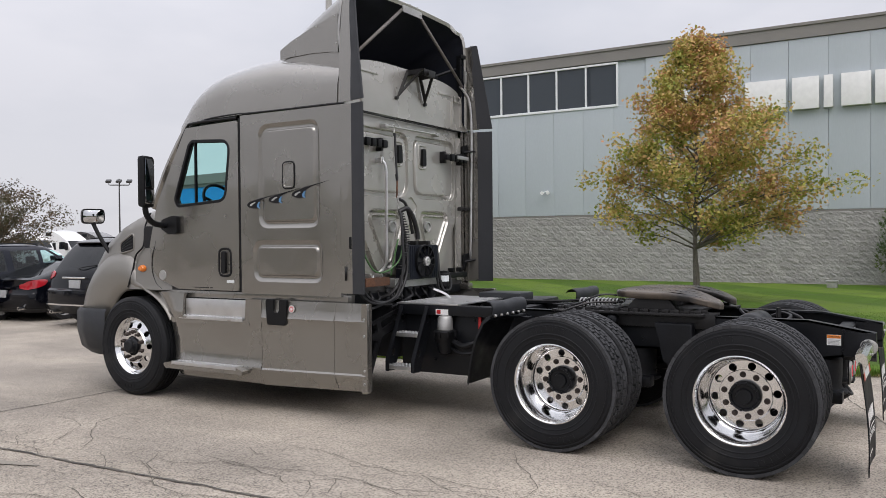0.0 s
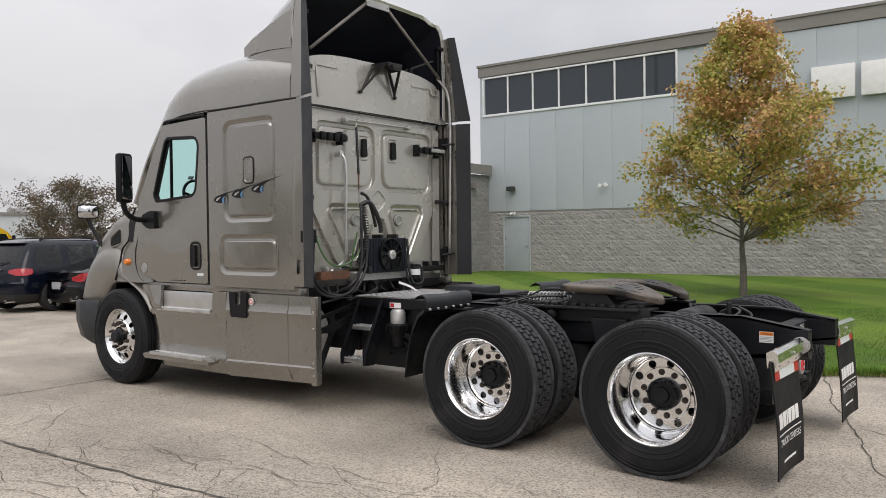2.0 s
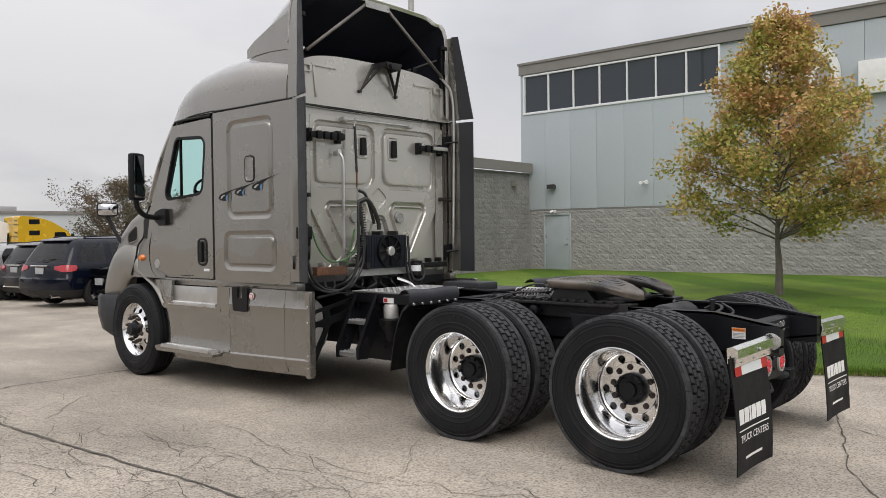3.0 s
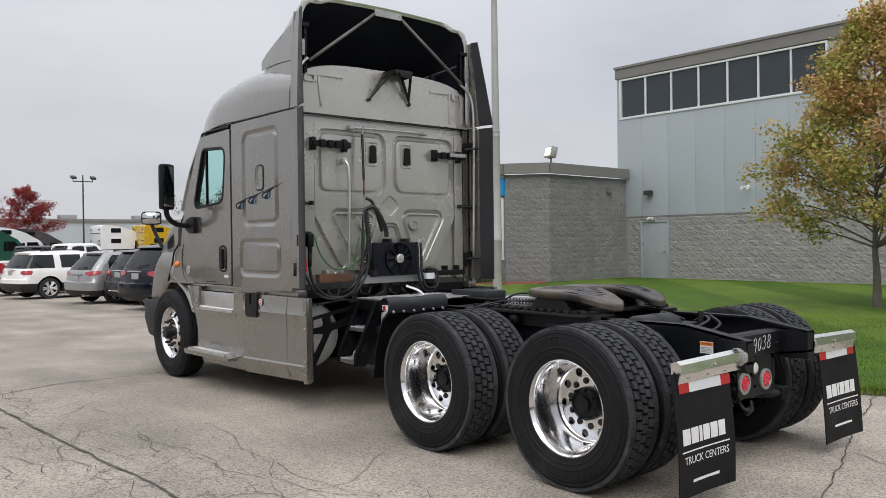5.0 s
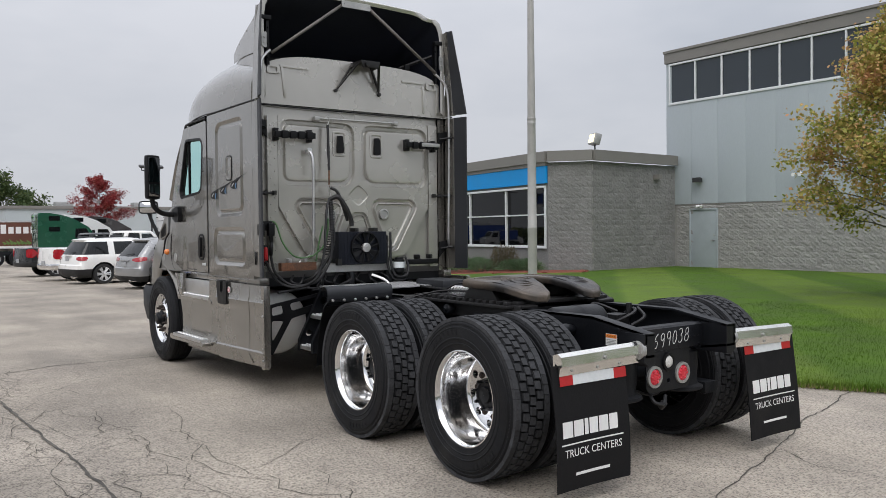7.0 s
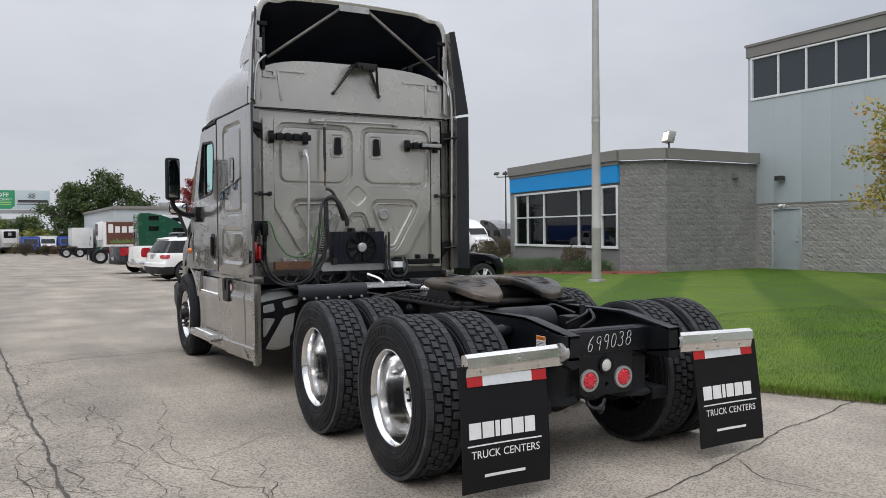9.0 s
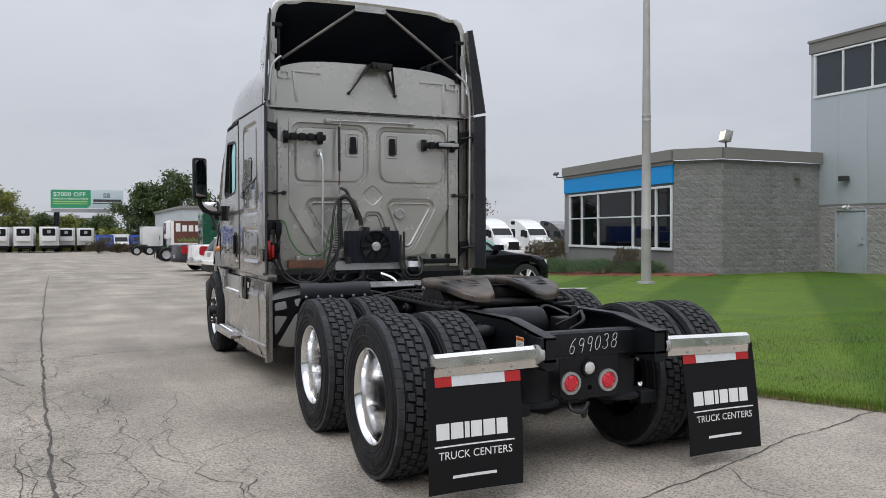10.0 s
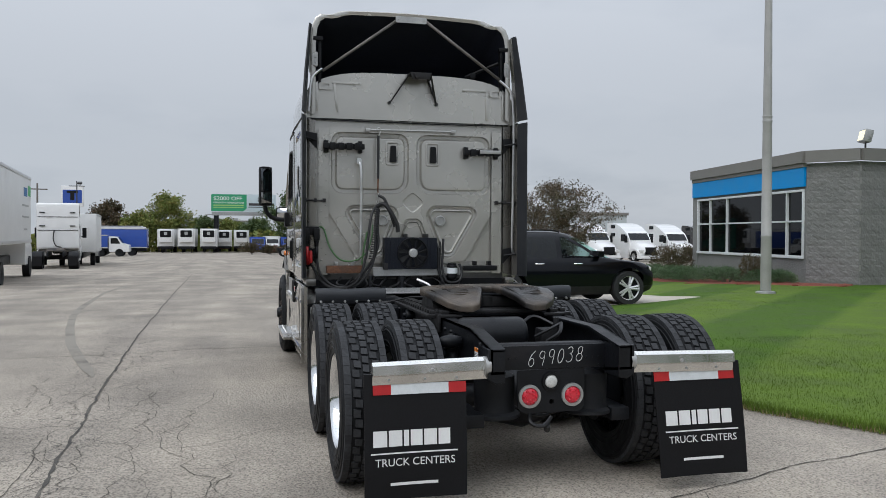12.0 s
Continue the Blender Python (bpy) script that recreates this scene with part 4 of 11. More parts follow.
for a, b in zip(cuts, cuts[1:]):
    for z0, z1 in ((GZ0, 1.98), (2.05, GZ1 - 0.08)):
        bm = B()
        box(bm, WINGX + 0.03, WINGX + 0.045, a + 0.036, b - 0.036, z0, z1)
        part("pane", bm, BUILD_GLASS, shop).visible_shadow = False
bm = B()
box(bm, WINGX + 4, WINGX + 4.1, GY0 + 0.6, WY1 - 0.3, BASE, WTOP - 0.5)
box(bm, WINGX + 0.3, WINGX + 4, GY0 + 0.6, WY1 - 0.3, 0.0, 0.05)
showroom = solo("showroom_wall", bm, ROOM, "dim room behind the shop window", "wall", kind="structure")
for ob in (wing_front, blue_band, wing_pier, wing_strip, shop, showroom):
    ob.matrix_basis = WING_TURN @ ob.matrix_basis

lay_blocks(wall_wing, (22.46, 17.1), CH, BASE, WTOP - 0.41, [], 150, lambda s, z: -s, WING_MESHES)
lay_blocks(wall_wing, CH, (WINGX, WY0), BASE, WTOP - 0.41, [], 150, lambda s, z: s, WING_MESHES)
lay_blocks(wall_main, (WX, -13.0), (WX, 17.0), BASE, BLOCK_TOP - 0.04, [(13 + DY0 - 0.06, 13 + DY1 + 0.06, -1, DZ1 + 0.06)], 300, lambda s, z: -s, BLOCK_MESHES)

# flood lamp on the wing's roof corner, lit
flood = thing("flood_lamp", "bronze flood lamp, lit, on a short post at the roof corner", "flood lamp", (17.95, 17.1, WTOP))
bm = B()
cyl(bm, (0, 0, -0.02), (0, 0, 0.22), 0.03, 0.03, 10)
cyl(bm, (0, 0, 0.0), (0, 0, 0.02), 0.09, 0.09, 12)
part("post", bm, BRONZE, flood)
bm = B()
m = Matrix.Translation((0, 0, 0.42)) @ Matrix.Rotation(radians(-20), 4, "Z") @ Matrix.Rotation(radians(14), 4, "Y")
box(bm, -0.13, 0.13, -0.26, 0.26, -0.2, 0.2, 0.03, m)
part("housing", bm, STEEL, flood)
LAMP = bpy.data.materials.new("lit_lens")
LAMP.use_nodes = True
LAMP.node_tree.nodes["Principled BSDF"].inputs["Base Color"].default_value = (0.9, 0.85, 0.7, 1)
LAMP.node_tree.nodes["Principled BSDF"].inputs["Emission Color"].default_value = (1.0, 0.86, 0.5, 1)
LAMP.node_tree.nodes["Principled BSDF"].inputs["Emission Strength"].default_value = 0.7
bm = B()
box(bm, -0.137, -0.131, -0.22, 0.22, -0.16, 0.16, 0, m)
part("lens", bm, LAMP, flood)
wall_lamp("wall_lamp", (21.2, 16.9, 3.45), "taupe box light on the wing's block wall", FASCIA)

# flagpole
pole = thing("flag_pole", "tall tapered grey metal pole standing in the lawn", "pole", (12.08, 14.05, ground_z(12.08, 14.05)))
bm = B()
lathe(bm, [(0, 0.14), (1.55, 0.135), (1.56, 0.138), (1.60, 0.138), (1.61, 0.132), (4.6, 0.12), (4.62, 0.126), (4.66, 0.126), (4.67, 0.122), (4.74, 0.122), (4.75, 0.126), (4.79, 0.126), (4.80, 0.116), (12.5, 0.06), (12.5, 0.001)], 20, "z")
part("shaft", bm, mat("weathered_aluminium", (0.40, 0.39, 0.375), 0.55, 0.15, 0.12, 2, 50, dirt=(0.25, 0.235, 0.21), dirt_at=0.66), pole)
bm = B()
lathe(bm, [(0.02, 0.26), (0.08, 0.25), (0.1, 0.18)], 20, "z")
part("base_collar", bm, STEEL, pole)
bm = B()
lathe(bm, [(12.48, 0.001), (12.5, 0.06), (12.6, 0.11), (12.7, 0.06), (12.73, 0.001)], 14, "z")
part("finial", bm, STEEL, pole)


# ---- the tractor unit ----
truck = thing("semi_truck", "taupe-grey highway tractor with sleeper cab and bare black chassis", "truck")

# cab sides: flat pressed panels
SX = -1.13


def cab_side(s):
    """One side of the sleeper and its door, s = -1 on the driver's side."""
    d, o = SX * -s, 0.0
    d = 1.13 * s
    inn = -s  # towards the inside
    up, lo = rect(3.52, 4.24, 1.655, 2.60), rect(3.49, 4.31, 1.17, 1.55)
    bm = B()
    outer = [(3.30, 1.06), (4.46, 1.06), (4.46, 2.70), (3.30, 2.70)]
    plate(bm, outer, [rounded(up, 0.12, 6), rounded(lo, 0.11, 6)], "x", d, d + inn * 0.04)
    for p in (up, lo):
        pressed(bm, p, "x", d, [(0, 0), (0.006, inn * 0.003), (0.026, inn * 0.019), (0.034, inn * 0.021), (0.050, inn * 0.021), (0.056, inn * 0.019), (0.068, inn * 0.004), (0.074, inn * 0.001), (0.082, inn * 0.001)], 0.12 if p is up else 0.11)
    side = part("sleeper_side", bm, PAINT, truck, smooth=25)
    bm = B()
    h = rect(3.81, 3.94, 2.01, 2.24)
    pressed(bm, h, "x", d + inn * 0.001, [(0, 0.0), (0.004, s * 0.008), (0.012, s * 0.008), (0.018, s * 0.001), (0.022, s * 0.001)], 0.04)
    part("vent_cover", bm, PAINT, side, smooth=25)
    bm = B()
    loop = rounded(h, 0.04, 6)
    loft(bm, [[(d + s * e, y, z) for y, z in inset(loop, k)] for k, e in ((-0.010, 0.0), (-0.008, 0.006), (-0.001, 0.006), (0.0, 0.0))], close_ends=False, ring=True)
    part("vent_seal", bm, PLASTIC, side, "black rubber seal")
    # door
    door_outline = rounded([(4.485, 1.08), (5.30, 1.08), (5.66, 1.20), (5.72, 1.50), (5.60, 1.92), (5.18, 2.64), (4.485, 2.66)], [0.03, 0.12, 0.2, 0.15, 0.1, 0.05, 0.03])
    glass_outline = rounded([(4.665, 1.935), (5.30, 1.895), (5.33, 1.96), (5.13, 2.47), (5.09, 2.50), (4.60, 2.475)], [0.10, 0.05, 0.04, 0.07, 0.05, 0.10])
    bm = B()
    plate(bm, door_outline, [glass_outline], "x", d + s * 0.006, d + inn * 0.05)
    dr = part("cab_door", bm, PAINT, truck, smooth=25)
    bm = B()
    rims = [inset(glass_outline, k) for k in (-0.024, -0.019, 0.004, 0.010)]
    loft(bm, [[(d + s * 0.010 + dep, y, z) for y, z in p] for p, dep in zip(rims, (-s * 0.006, 0.0, 0.0, inn * 0.03))], close_ends=False, ring=True)
    part("window_gasket", bm, PLASTIC, dr)
    bm = B()
    bm.faces.new([bm.verts.new((d + inn * 0.02, y, z)) for y, z in glass_outline])
    g = part("window_glass", bm, CAB_GLASS, dr, "green-tinted glass")
    g.visible_shadow = False
    bm = B()
    box(bm, min(d + inn * 0.03, d - s * 0.004), max(d + inn * 0.03, d - s * 0.004), 5.058, 5.074, 1.90, 2.50)
    part("window_divider", bm, PLASTIC, dr)
    # handle recess and handle
    hp = rect(4.575, 4.755, 1.205, 1.485)
    bm = B()
    pressed(bm, hp, "x", d + s * 0.012, [(0, -s * 0.008), (0.006, 0), (0.02, 0), (0.03, inn * 0.012), (0.035, inn * 0.012)], 0.07)
    part("handle_cup", bm, PLASTIC, dr)
    bm = B()
    prism(bm, rounded(rect(4.64, 4.69, 1.24, 1.45), 0.018), "x", d + s * 0.008, d + s * 0.036, 0.006)
    part("door_handle", bm, PLASTIC, dr)
    # round badge, small marks and the lower name strip as plain bars
    bm = B()
    lathe(bm, [(d + s * 0.006, 0.05), (d + s * 0.011, 0.048), (d + s * 0.0115, 0.001)], 24, "x", (0, 5.526, 1.213))
    part("round_badge", bm, STEEL, dr, "pale round badge")
    bm = B()
    box(bm, min(d, d + s * 0.010), max(d, d + s * 0.010), 4.55, 4.645, 1.152, 1.178, 0.003)
    part("name_badge", bm, TAPE_W, dr, "small chrome-lettered badge as a plain bar")
    bm = B()
    for k in range(5):
        box(bm, min(d, d + s * 0.008), max(d, d + s * 0.008), 4.83 + 0.05 * k, 4.868 + 0.05 * k, 1.098, 1.106)
    part("door_marking", bm, DECAL_K, dr)
    # door gap strips and A-pillar
    bm = B()
    box(bm, min(d, d + inn * 0.03), max(d, d + inn * 0.03), 4.462, 4.483, 1.08, 2.68)
    part("door_seal", bm, PLASTIC, truck)
    bm = B()
    tube(bm, [(d + inn * 0.004, 4.50, 2.685), (d + inn * 0.004, 5.05, 2.680), (d + inn * 0.02, 5.20, 2.63), (d + inn * 0.03, 5.42, 2.28), (d + inn * 0.05, 5.64, 1.92)], 0.014, 8)
    part("pillar_trim", bm, PLASTIC, truck)
    return side


for s in (-1, 1):
    cab_side(s)

# swoosh decal on the driver's side
decal_side = [o for o in truck.children if o.name.startswith("sleeper_side")][0]
for y, z, reach in ((4.26, 1.872, 1.0), (3.995, 1.912, 1.0), (3.722, 1.950, 1.15)):
    bm = B()
    drop = [(0.118, 0.0), (0.108, 0.014), (0.089, 0.027), (0.055, 0.038), (0.02, 0.046), (-0.03, 0.055), (-0.08, 0.063)]
    edge = [(-0.18, 0.080), (-0.278, 0.097), (-0.18, 0.075), (-0.10, 0.058), (-0.045, 0.040), (-0.018, 0.020), (-0.004, 0.0), (0.0, -0.018), (0.0, -0.033), (0.03, -0.034), (0.064, -0.029), (0.098, -0.017), (0.114, -0.008)]
    bm.faces.new([bm.verts.new((SX - 0.004, y + (u if u > 0 else u * reach), z + v * (reach if v > 0.05 else 1))) for u, v in drop + edge])
    part("decal_stroke", bm, DECAL_K, decal_side, "black swoosh decal", smooth=0)
    bm = B()
    bm.faces.new([bm.verts.new((SX - 0.0045, y + u, z + v)) for u, v in ((0.086, -0.006), (0.072, 0.010), (0.04, 0.022), (0.016, 0.026), (0.012, 0.018), (0.034, 0.010), (0.05, -0.002), (0.066, -0.012))])
    part("decal_gleam", bm, STEEL, decal_side, "silver line inside the swoosh", smooth=0)
    bm = B()
    bm.faces.new([bm.verts.new((SX - 0.005, y + u, z + v)) for u, v in ((-0.046, 0.030), (-0.022, 0.022), (-0.006, 0.002), (-0.004, -0.016), (-0.018, -0.028), (-0.045, -0.036), (-0.032, -0.016), (-0.036, 0.010))])
    part("decal_tip", bm, BLUE_MARK, decal_side, "light blue decal tip", smooth=0)

# roof: lofted shell over the cab
def arc_section(y, half, z0, zt, n=11, sq=3.2):
    """Half-ellipse-like roof section from side to side."""
    out = []
    for i in range(n + 1):
        a = math.pi * i / n
        c, w = math.cos(a), math.sin(a)
        x = half * math.copysign(abs(c) ** (2 / sq), c)
        z = z0 + (zt - z0) * abs(w) ** (2 / sq)
        out.append((x, y, z))
    return out


bm = B()
stations = [(5.42, 0.98, 2.60, 2.64), (5.36, 1.03, 2.63, 2.78), (5.26, 1.06, 2.66, 2.92), (5.16, 1.085, 2.68, 3.05), (5.05, 1.10, 2.69, 3.15), (4.92, 1.115, 2.70, 3.21), (4.75, 1.128, 2.705, 3.255), (4.4, 1.135, 2.71, 3.30), (4.1, 1.135, 2.715, 3.31), (3.7, 1.13, 2.72, 3.26), (3.45, 1.125, 2.72, 3.21), (3.33, 1.12, 2.72, 3.19)]
loft(bm, [arc_section(*s, n=24, sq=3.6) for s in stations])
roof = part("roof_cap", bm, PAINT, truck, smooth=50)
bm = B()
rows = arc_section(3.325, 1.12, 2.70, 3.185, 24, 3.6)
bm.faces.new([bm.verts.new(p) for p in rows])
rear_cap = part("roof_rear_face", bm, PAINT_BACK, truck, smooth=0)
for s in (-1, 1):
    bm = B()
    tube(bm, [(1.128 * s, 3.25, 2.708), (1.134 * s, 4.3, 2.712), (1.128 * s, 4.48, 2.72), (1.12 * s, 4.9, 2.705), (1.08 * s, 5.24, 2.64)], 0.009, 6)
    part("roof_seam", bm, PLASTIC, truck)

# windscreen, pillars and inner floor of the cab
bm = B()
loft(bm, [[(-1.04, 5.24, 2.64), (-0.6, 5.36, 2.69), (0, 5.42, 2.71), (0.6, 5.36, 2.69), (1.04, 5.24, 2.64)], [(-1.08, 5.66, 1.90), (-0.65, 5.86, 1.92), (0, 5.96, 1.93), (0.65, 5.86, 1.92), (1.08, 5.66, 1.90)]])
w = part("windscreen", bm, CAB_GLASS, truck, "tinted windscreen")
w.visible_shadow = False
for s in (-1, 1):
    bm = B()
    tube(bm, [(1.06 * s, 5.22, 2.66), (1.10 * s, 5.45, 2.28), (1.11 * s, 5.66, 1.88)], 0.045, 8)
    part("front_pillar", bm, PAINT, truck)
bm = B()
box(bm, -1.08, 1.08, 3.36, 5.7, 1.06, 1.12)
box(bm, -1.08, 1.08, 4.42, 4.46, 1.1, 2.72)
box(bm, -1.05, 1.05, 5.45, 5.72, 1.1, 1.80, 0.03)
cabin = part("cab_floor", bm, INTERIOR, truck)
for x in (-0.62, 0.62):
    bm = B()
    prism(bm, rounded([(4.48, 1.35), (5.0, 1.35), (5.0, 1.5), (4.64, 1.5), (4.60, 1.86), (4.48, 1.86)], 0.04), "x", x - 0.26, x + 0.26, 0.03)
    part("cab_seat", bm, INTERIOR, truck)
bm = B()
m = Matrix.Translation((-0.62, 5.24, 1.93)) @ Matrix.Rotation(radians(62), 4, "X")
prev = [m @ Vector((0.22 * math.cos(a), 0.22 * math.sin(a), 0)) for a in [2 * math.pi * i / 24 for i in range(25)]]
tube(bm, prev, 0.016, 6, round_it=False)
for a in (0.3, 2.84, 4.7):
    tube(bm, [m @ Vector((0, 0, -0.03)), m @ Vector((0.21 * math.cos(a), 0.21 * math.sin(a), 0))], 0.014, 6)
cyl(bm, m @ Vector((0, 0, -0.03)), m @ Vector((0, 0, -0.35)), 0.04, 0.04, 8)
part("steering_wheel", bm, PLASTIC, truck)

# ---- back wall of the sleeper ----
BY = 3.325
bm = B()
box(bm, -1.0, 1.0, BY + 0.040, BY + 0.07, 1.08, 2.70)
for s in (-1, 1):
    # rounded corner posts from the back wall to the sides
    prof = [(1.0 * s, BY + 0.012), (1.06 * s, BY + 0.014), (1.10 * s, BY + 0.028), (1.13 * s, BY + 0.08)]
    bm2 = B()
    loft(bm2, [[(x, y, z) for x, y in prof] for z in (1.06, 2.70)])
    part("corner_post", bm2, PAINT, truck, smooth=60)
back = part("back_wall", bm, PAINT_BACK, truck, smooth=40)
R_UL, R_UR, R_TRI = [0.13, 0.18, 0.13, 0.12], [0.18, 0.13, 0.12, 0.13], [0.12, 0.12, 0.14, 0.12, 0.12, 0.14]
upl = rect(-0.842, -0.034, 1.938, 2.568)
upr = rect(0.044, 0.848, 1.940, 2.566)
dia = [(0.007, 1.738), (0.134, 1.857), (0.007, 1.97), (-0.122, 1.857)]
tri_r_poly = [(0.31, 1.285), (0.45, 1.275), (0.725, 1.745), (0.66, 1.828), (0.205, 1.832), (0.135, 1.735)]
tri_l_poly = [(-x + 0.008, z) for x, z in tri_r_poly][::-1]
arch = [(-0.22, 1.30), (0.235, 1.30), (0.10, 1.66), (0.06, 1.69), (-0.045, 1.69), (-0.085, 1.66)]
R_ARCH = [0.02, 0.02, 0.08, 0.06, 0.06, 0.08]
big = [(-0.862, 2.61), (-0.862, 1.745), (-0.60, 1.31), (-0.54, 1.25), (-0.2, 1.20), (0.2, 1.20), (0.55, 1.25), (0.60, 1.30), (0.854, 1.725), (0.854, 2.61)]
bm = B()
holes = [rounded(p, r, 6) for p, r in ((upl, R_UL), (upr, R_UR), (dia, 0.05), (tri_l_poly, R_TRI), (tri_r_poly, R_TRI), (arch, R_ARCH))]
plate(bm, rounded(big, 0.04, 4), holes, "y", BY, BY + 0.04)
GROOVE = [(0, 0), (0.002, 0.004), (0.006, 0.030), (0.011, 0.036), (0.040, 0.037), (0.046, 0.033), (0.053, 0.008), (0.058, 0.002), (0.070, 0.001)]
pressed(bm, upl, "y", BY, GROOVE, R_UL)
pressed(bm, upr, "y", BY, GROOVE, R_UR)
pressed(bm, dia, "y", BY, [(0, 0), (0.003, 0.010), (0.008, 0.012), (0.016, 0.012)], 0.05)
for p in (tri_l_poly, tri_r_poly):
    pressed(bm, p, "y", BY, [(0, 0), (0.003, 0.003), (0.014, 0.032), (0.032, 0.035), (0.040, 0.028), (0.050, 0.001), (0.056, 0.0), (0.064, 0.018), (0.074, 0.020)], R_TRI)
pressed(bm, arch, "y", BY, [(0, 0), (0.010, 0.030), (0.024, 0.030), (0.036, 0.001), (0.044, 0.016), (0.05, 0.016)], R_ARCH)
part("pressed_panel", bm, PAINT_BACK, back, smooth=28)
# raised outline bead and side strips with rivets
for x0, x1, zt in ((-0.971, -0.868, 2.60), (0.866, 0.975, 2.62)):
    bm = B()
    prism(bm, rounded(rect(x0, x1, 1.11, zt), 0.02), "y", BY - 0.004, BY + 0.014, 0.003)
    z = 1.2
    k = 0
    while z < 2.55:
        u = x0 + 0.03 if k % 2 else x1 - 0.03
        lathe(bm, [(BY - 0.004, 0.009), (BY - 0.008, 0.007), (BY - 0.010, 0.001)], 8, "y", (u, 0, z))
        z, k = z + 0.062, k + 1
    part("riveted_strip", bm, PAINT_BACK, back)
bm = B()
tube(bm, [(-1.05, BY - 0.002, 2.69), (-0.6, BY - 0.004, 2.682), (0, BY - 0.004, 2.68), (0.6, BY - 0.004, 2.682), (1.05, BY - 0.002, 2.69)], 0.007, 6)
part("seam_line", bm, PLASTIC, back)
bm = B()
prism(bm, rounded(rect(-0.425, 0.50, 1.10, 1.185), 0.015), "y", BY - 0.10, BY + 0.012, 0.006)
part("lower_sill", bm, STEEL, back)
for x in (-0.207, 0.218):
    bm = B()
    rp = rect(x - 0.078, x + 0.078, 2.235, 2.488)
    pressed(bm, rp, "y", BY + 0.006, [(0, -0.004), (0.004, -0.012), (0.014, -0.014), (0.022, -0.012), (0.034, 0.004), (0.04, 0.004)], 0.04)
    part("latch_plate", bm, PAINT_BACK, back)
    bm = B()
    prism(bm, rounded([(x - 0.034, 2.27), (x + 0.038, 2.27), (x + 0.03, 2.44), (x - 0.026, 2.44)], 0.012), "y", BY - 0.028, BY + 0.006, 0.008)
    part("latch", bm, PLASTIC, back)
for x in (-0.313, 0.304):
    bm = B()
    lathe(bm, [(BY + 0.01, 0.056), (BY - 0.010, 0.054), (BY - 0.012, 0.042), (BY - 0.002, 0.038), (BY - 0.002, 0.001)], 24, "y", (x, 0, 1.668))
    part("access_plug", bm, STEEL, back)
# upper rail bar and grab tube
bm = B()
tube(bm, [(-0.475, BY - 0.05, 2.59), (0.427, BY - 0.05, 2.60)], 0.010, 8)
for x, z in ((-0.475, 2.59), (0.427, 2.60)):
    box(bm, x - 0.025, x + 0.025, BY - 0.062, BY, z - 0.018, z + 0.018, 0.004)
part("hose_rail", bm, STEEL, truck, "thin steel rail")
bm = B()
tube(bm, [(-0.566, BY - 0.005, 2.275), (-0.566, BY - 0.07, 2.262), (-0.55, BY - 0.10, 2.15), (-0.552, BY - 0.10, 1.7), (-0.557, BY - 0.10, 1.36), (-0.572, BY - 0.06, 1.27), (-0.66, BY - 0.01, 1.20)], 0.0135, 10)
prism(bm, rounded(rect(-0.59, -0.542, 2.235, 2.30), 0.02), "y", BY - 0.072, BY - 0.058, 0.003)
lathe(bm, [(BY - 0.072, 0.012), (BY - 0.080, 0.010), (BY - 0.080, 0.001)], 8, "y", (-0.566, 0, 2.272))
box(bm, -0.582, -0.550, BY - 0.062, BY, 2.245, 2.275, 0.004)
part("grab_bar", bm, ALU_SOFT, truck, "bent aluminium grab bar")
# hose clip racks
for x0, x1, z in ((-0.93, -0.513, 2.412), (0.539, 0.939, 2.385)):
    bm = B()
    box(bm, x0, x1, BY - 0.10, BY - 0.05, z - 0.028, z + 0.028, 0.008)
    for u in (x0 + 0.03, x1 - 0.04):
        box(bm, u - 0.022, u + 0.022, BY - 0.06, BY, z - 0.06, z + 0.06, 0.006)
    for k in range(4):
        u = x0 + 0.09 + k * 0.085
        box(bm, u - 0.03, u + 0.03, BY - 0.125, BY - 0.09, z - 0.04, z + 0.034, 0.01)
    part("hose_rack", bm, PLASTIC, truck)
bm = B()
box(bm, 0.70, 0.93, BY - 0.13, BY - 0.122, 2.372, 2.41, 0.004)
part("worn_strip", bm, STEEL, [o for o in truck.children if o.name.startswith("hose_rack")][-1], "torn pale strip")

# lashing strips and brackets on the roof's rear face
for a, b in (((-0.989, 3.054), (-0.989, 2.772)), ((-0.813, 3.052), (-0.783, 2.769)), ((-0.835, 3.062), (-0.538, 3.061)), ((0.536, 3.048), (0.80, 3.048)), ((0.803, 3.02), (0.806, 2.739)), ((0.984, 3.021), (0.987, 2.746))):
    (x0, z0), (x1, z1) = a, b
    d = Vector((x1 - x0, 0, z1 - z0)).normalized()
    w = Vector((-d.z, 0, d.x)) * 0.011
    q = [Vector((x0, 0, z0)) + w, Vector((x1, 0, z1)) + w, Vector((x1, 0, z1)) - w, Vector((x0, 0, z0)) - w]
    bm = B()
    prism(bm, [(p.x, p.z) for p in q], "y", BY - 0.012, BY + 0.002, 0.002)
    part("mount_strip", bm, PAINT_BACK, rear_cap)
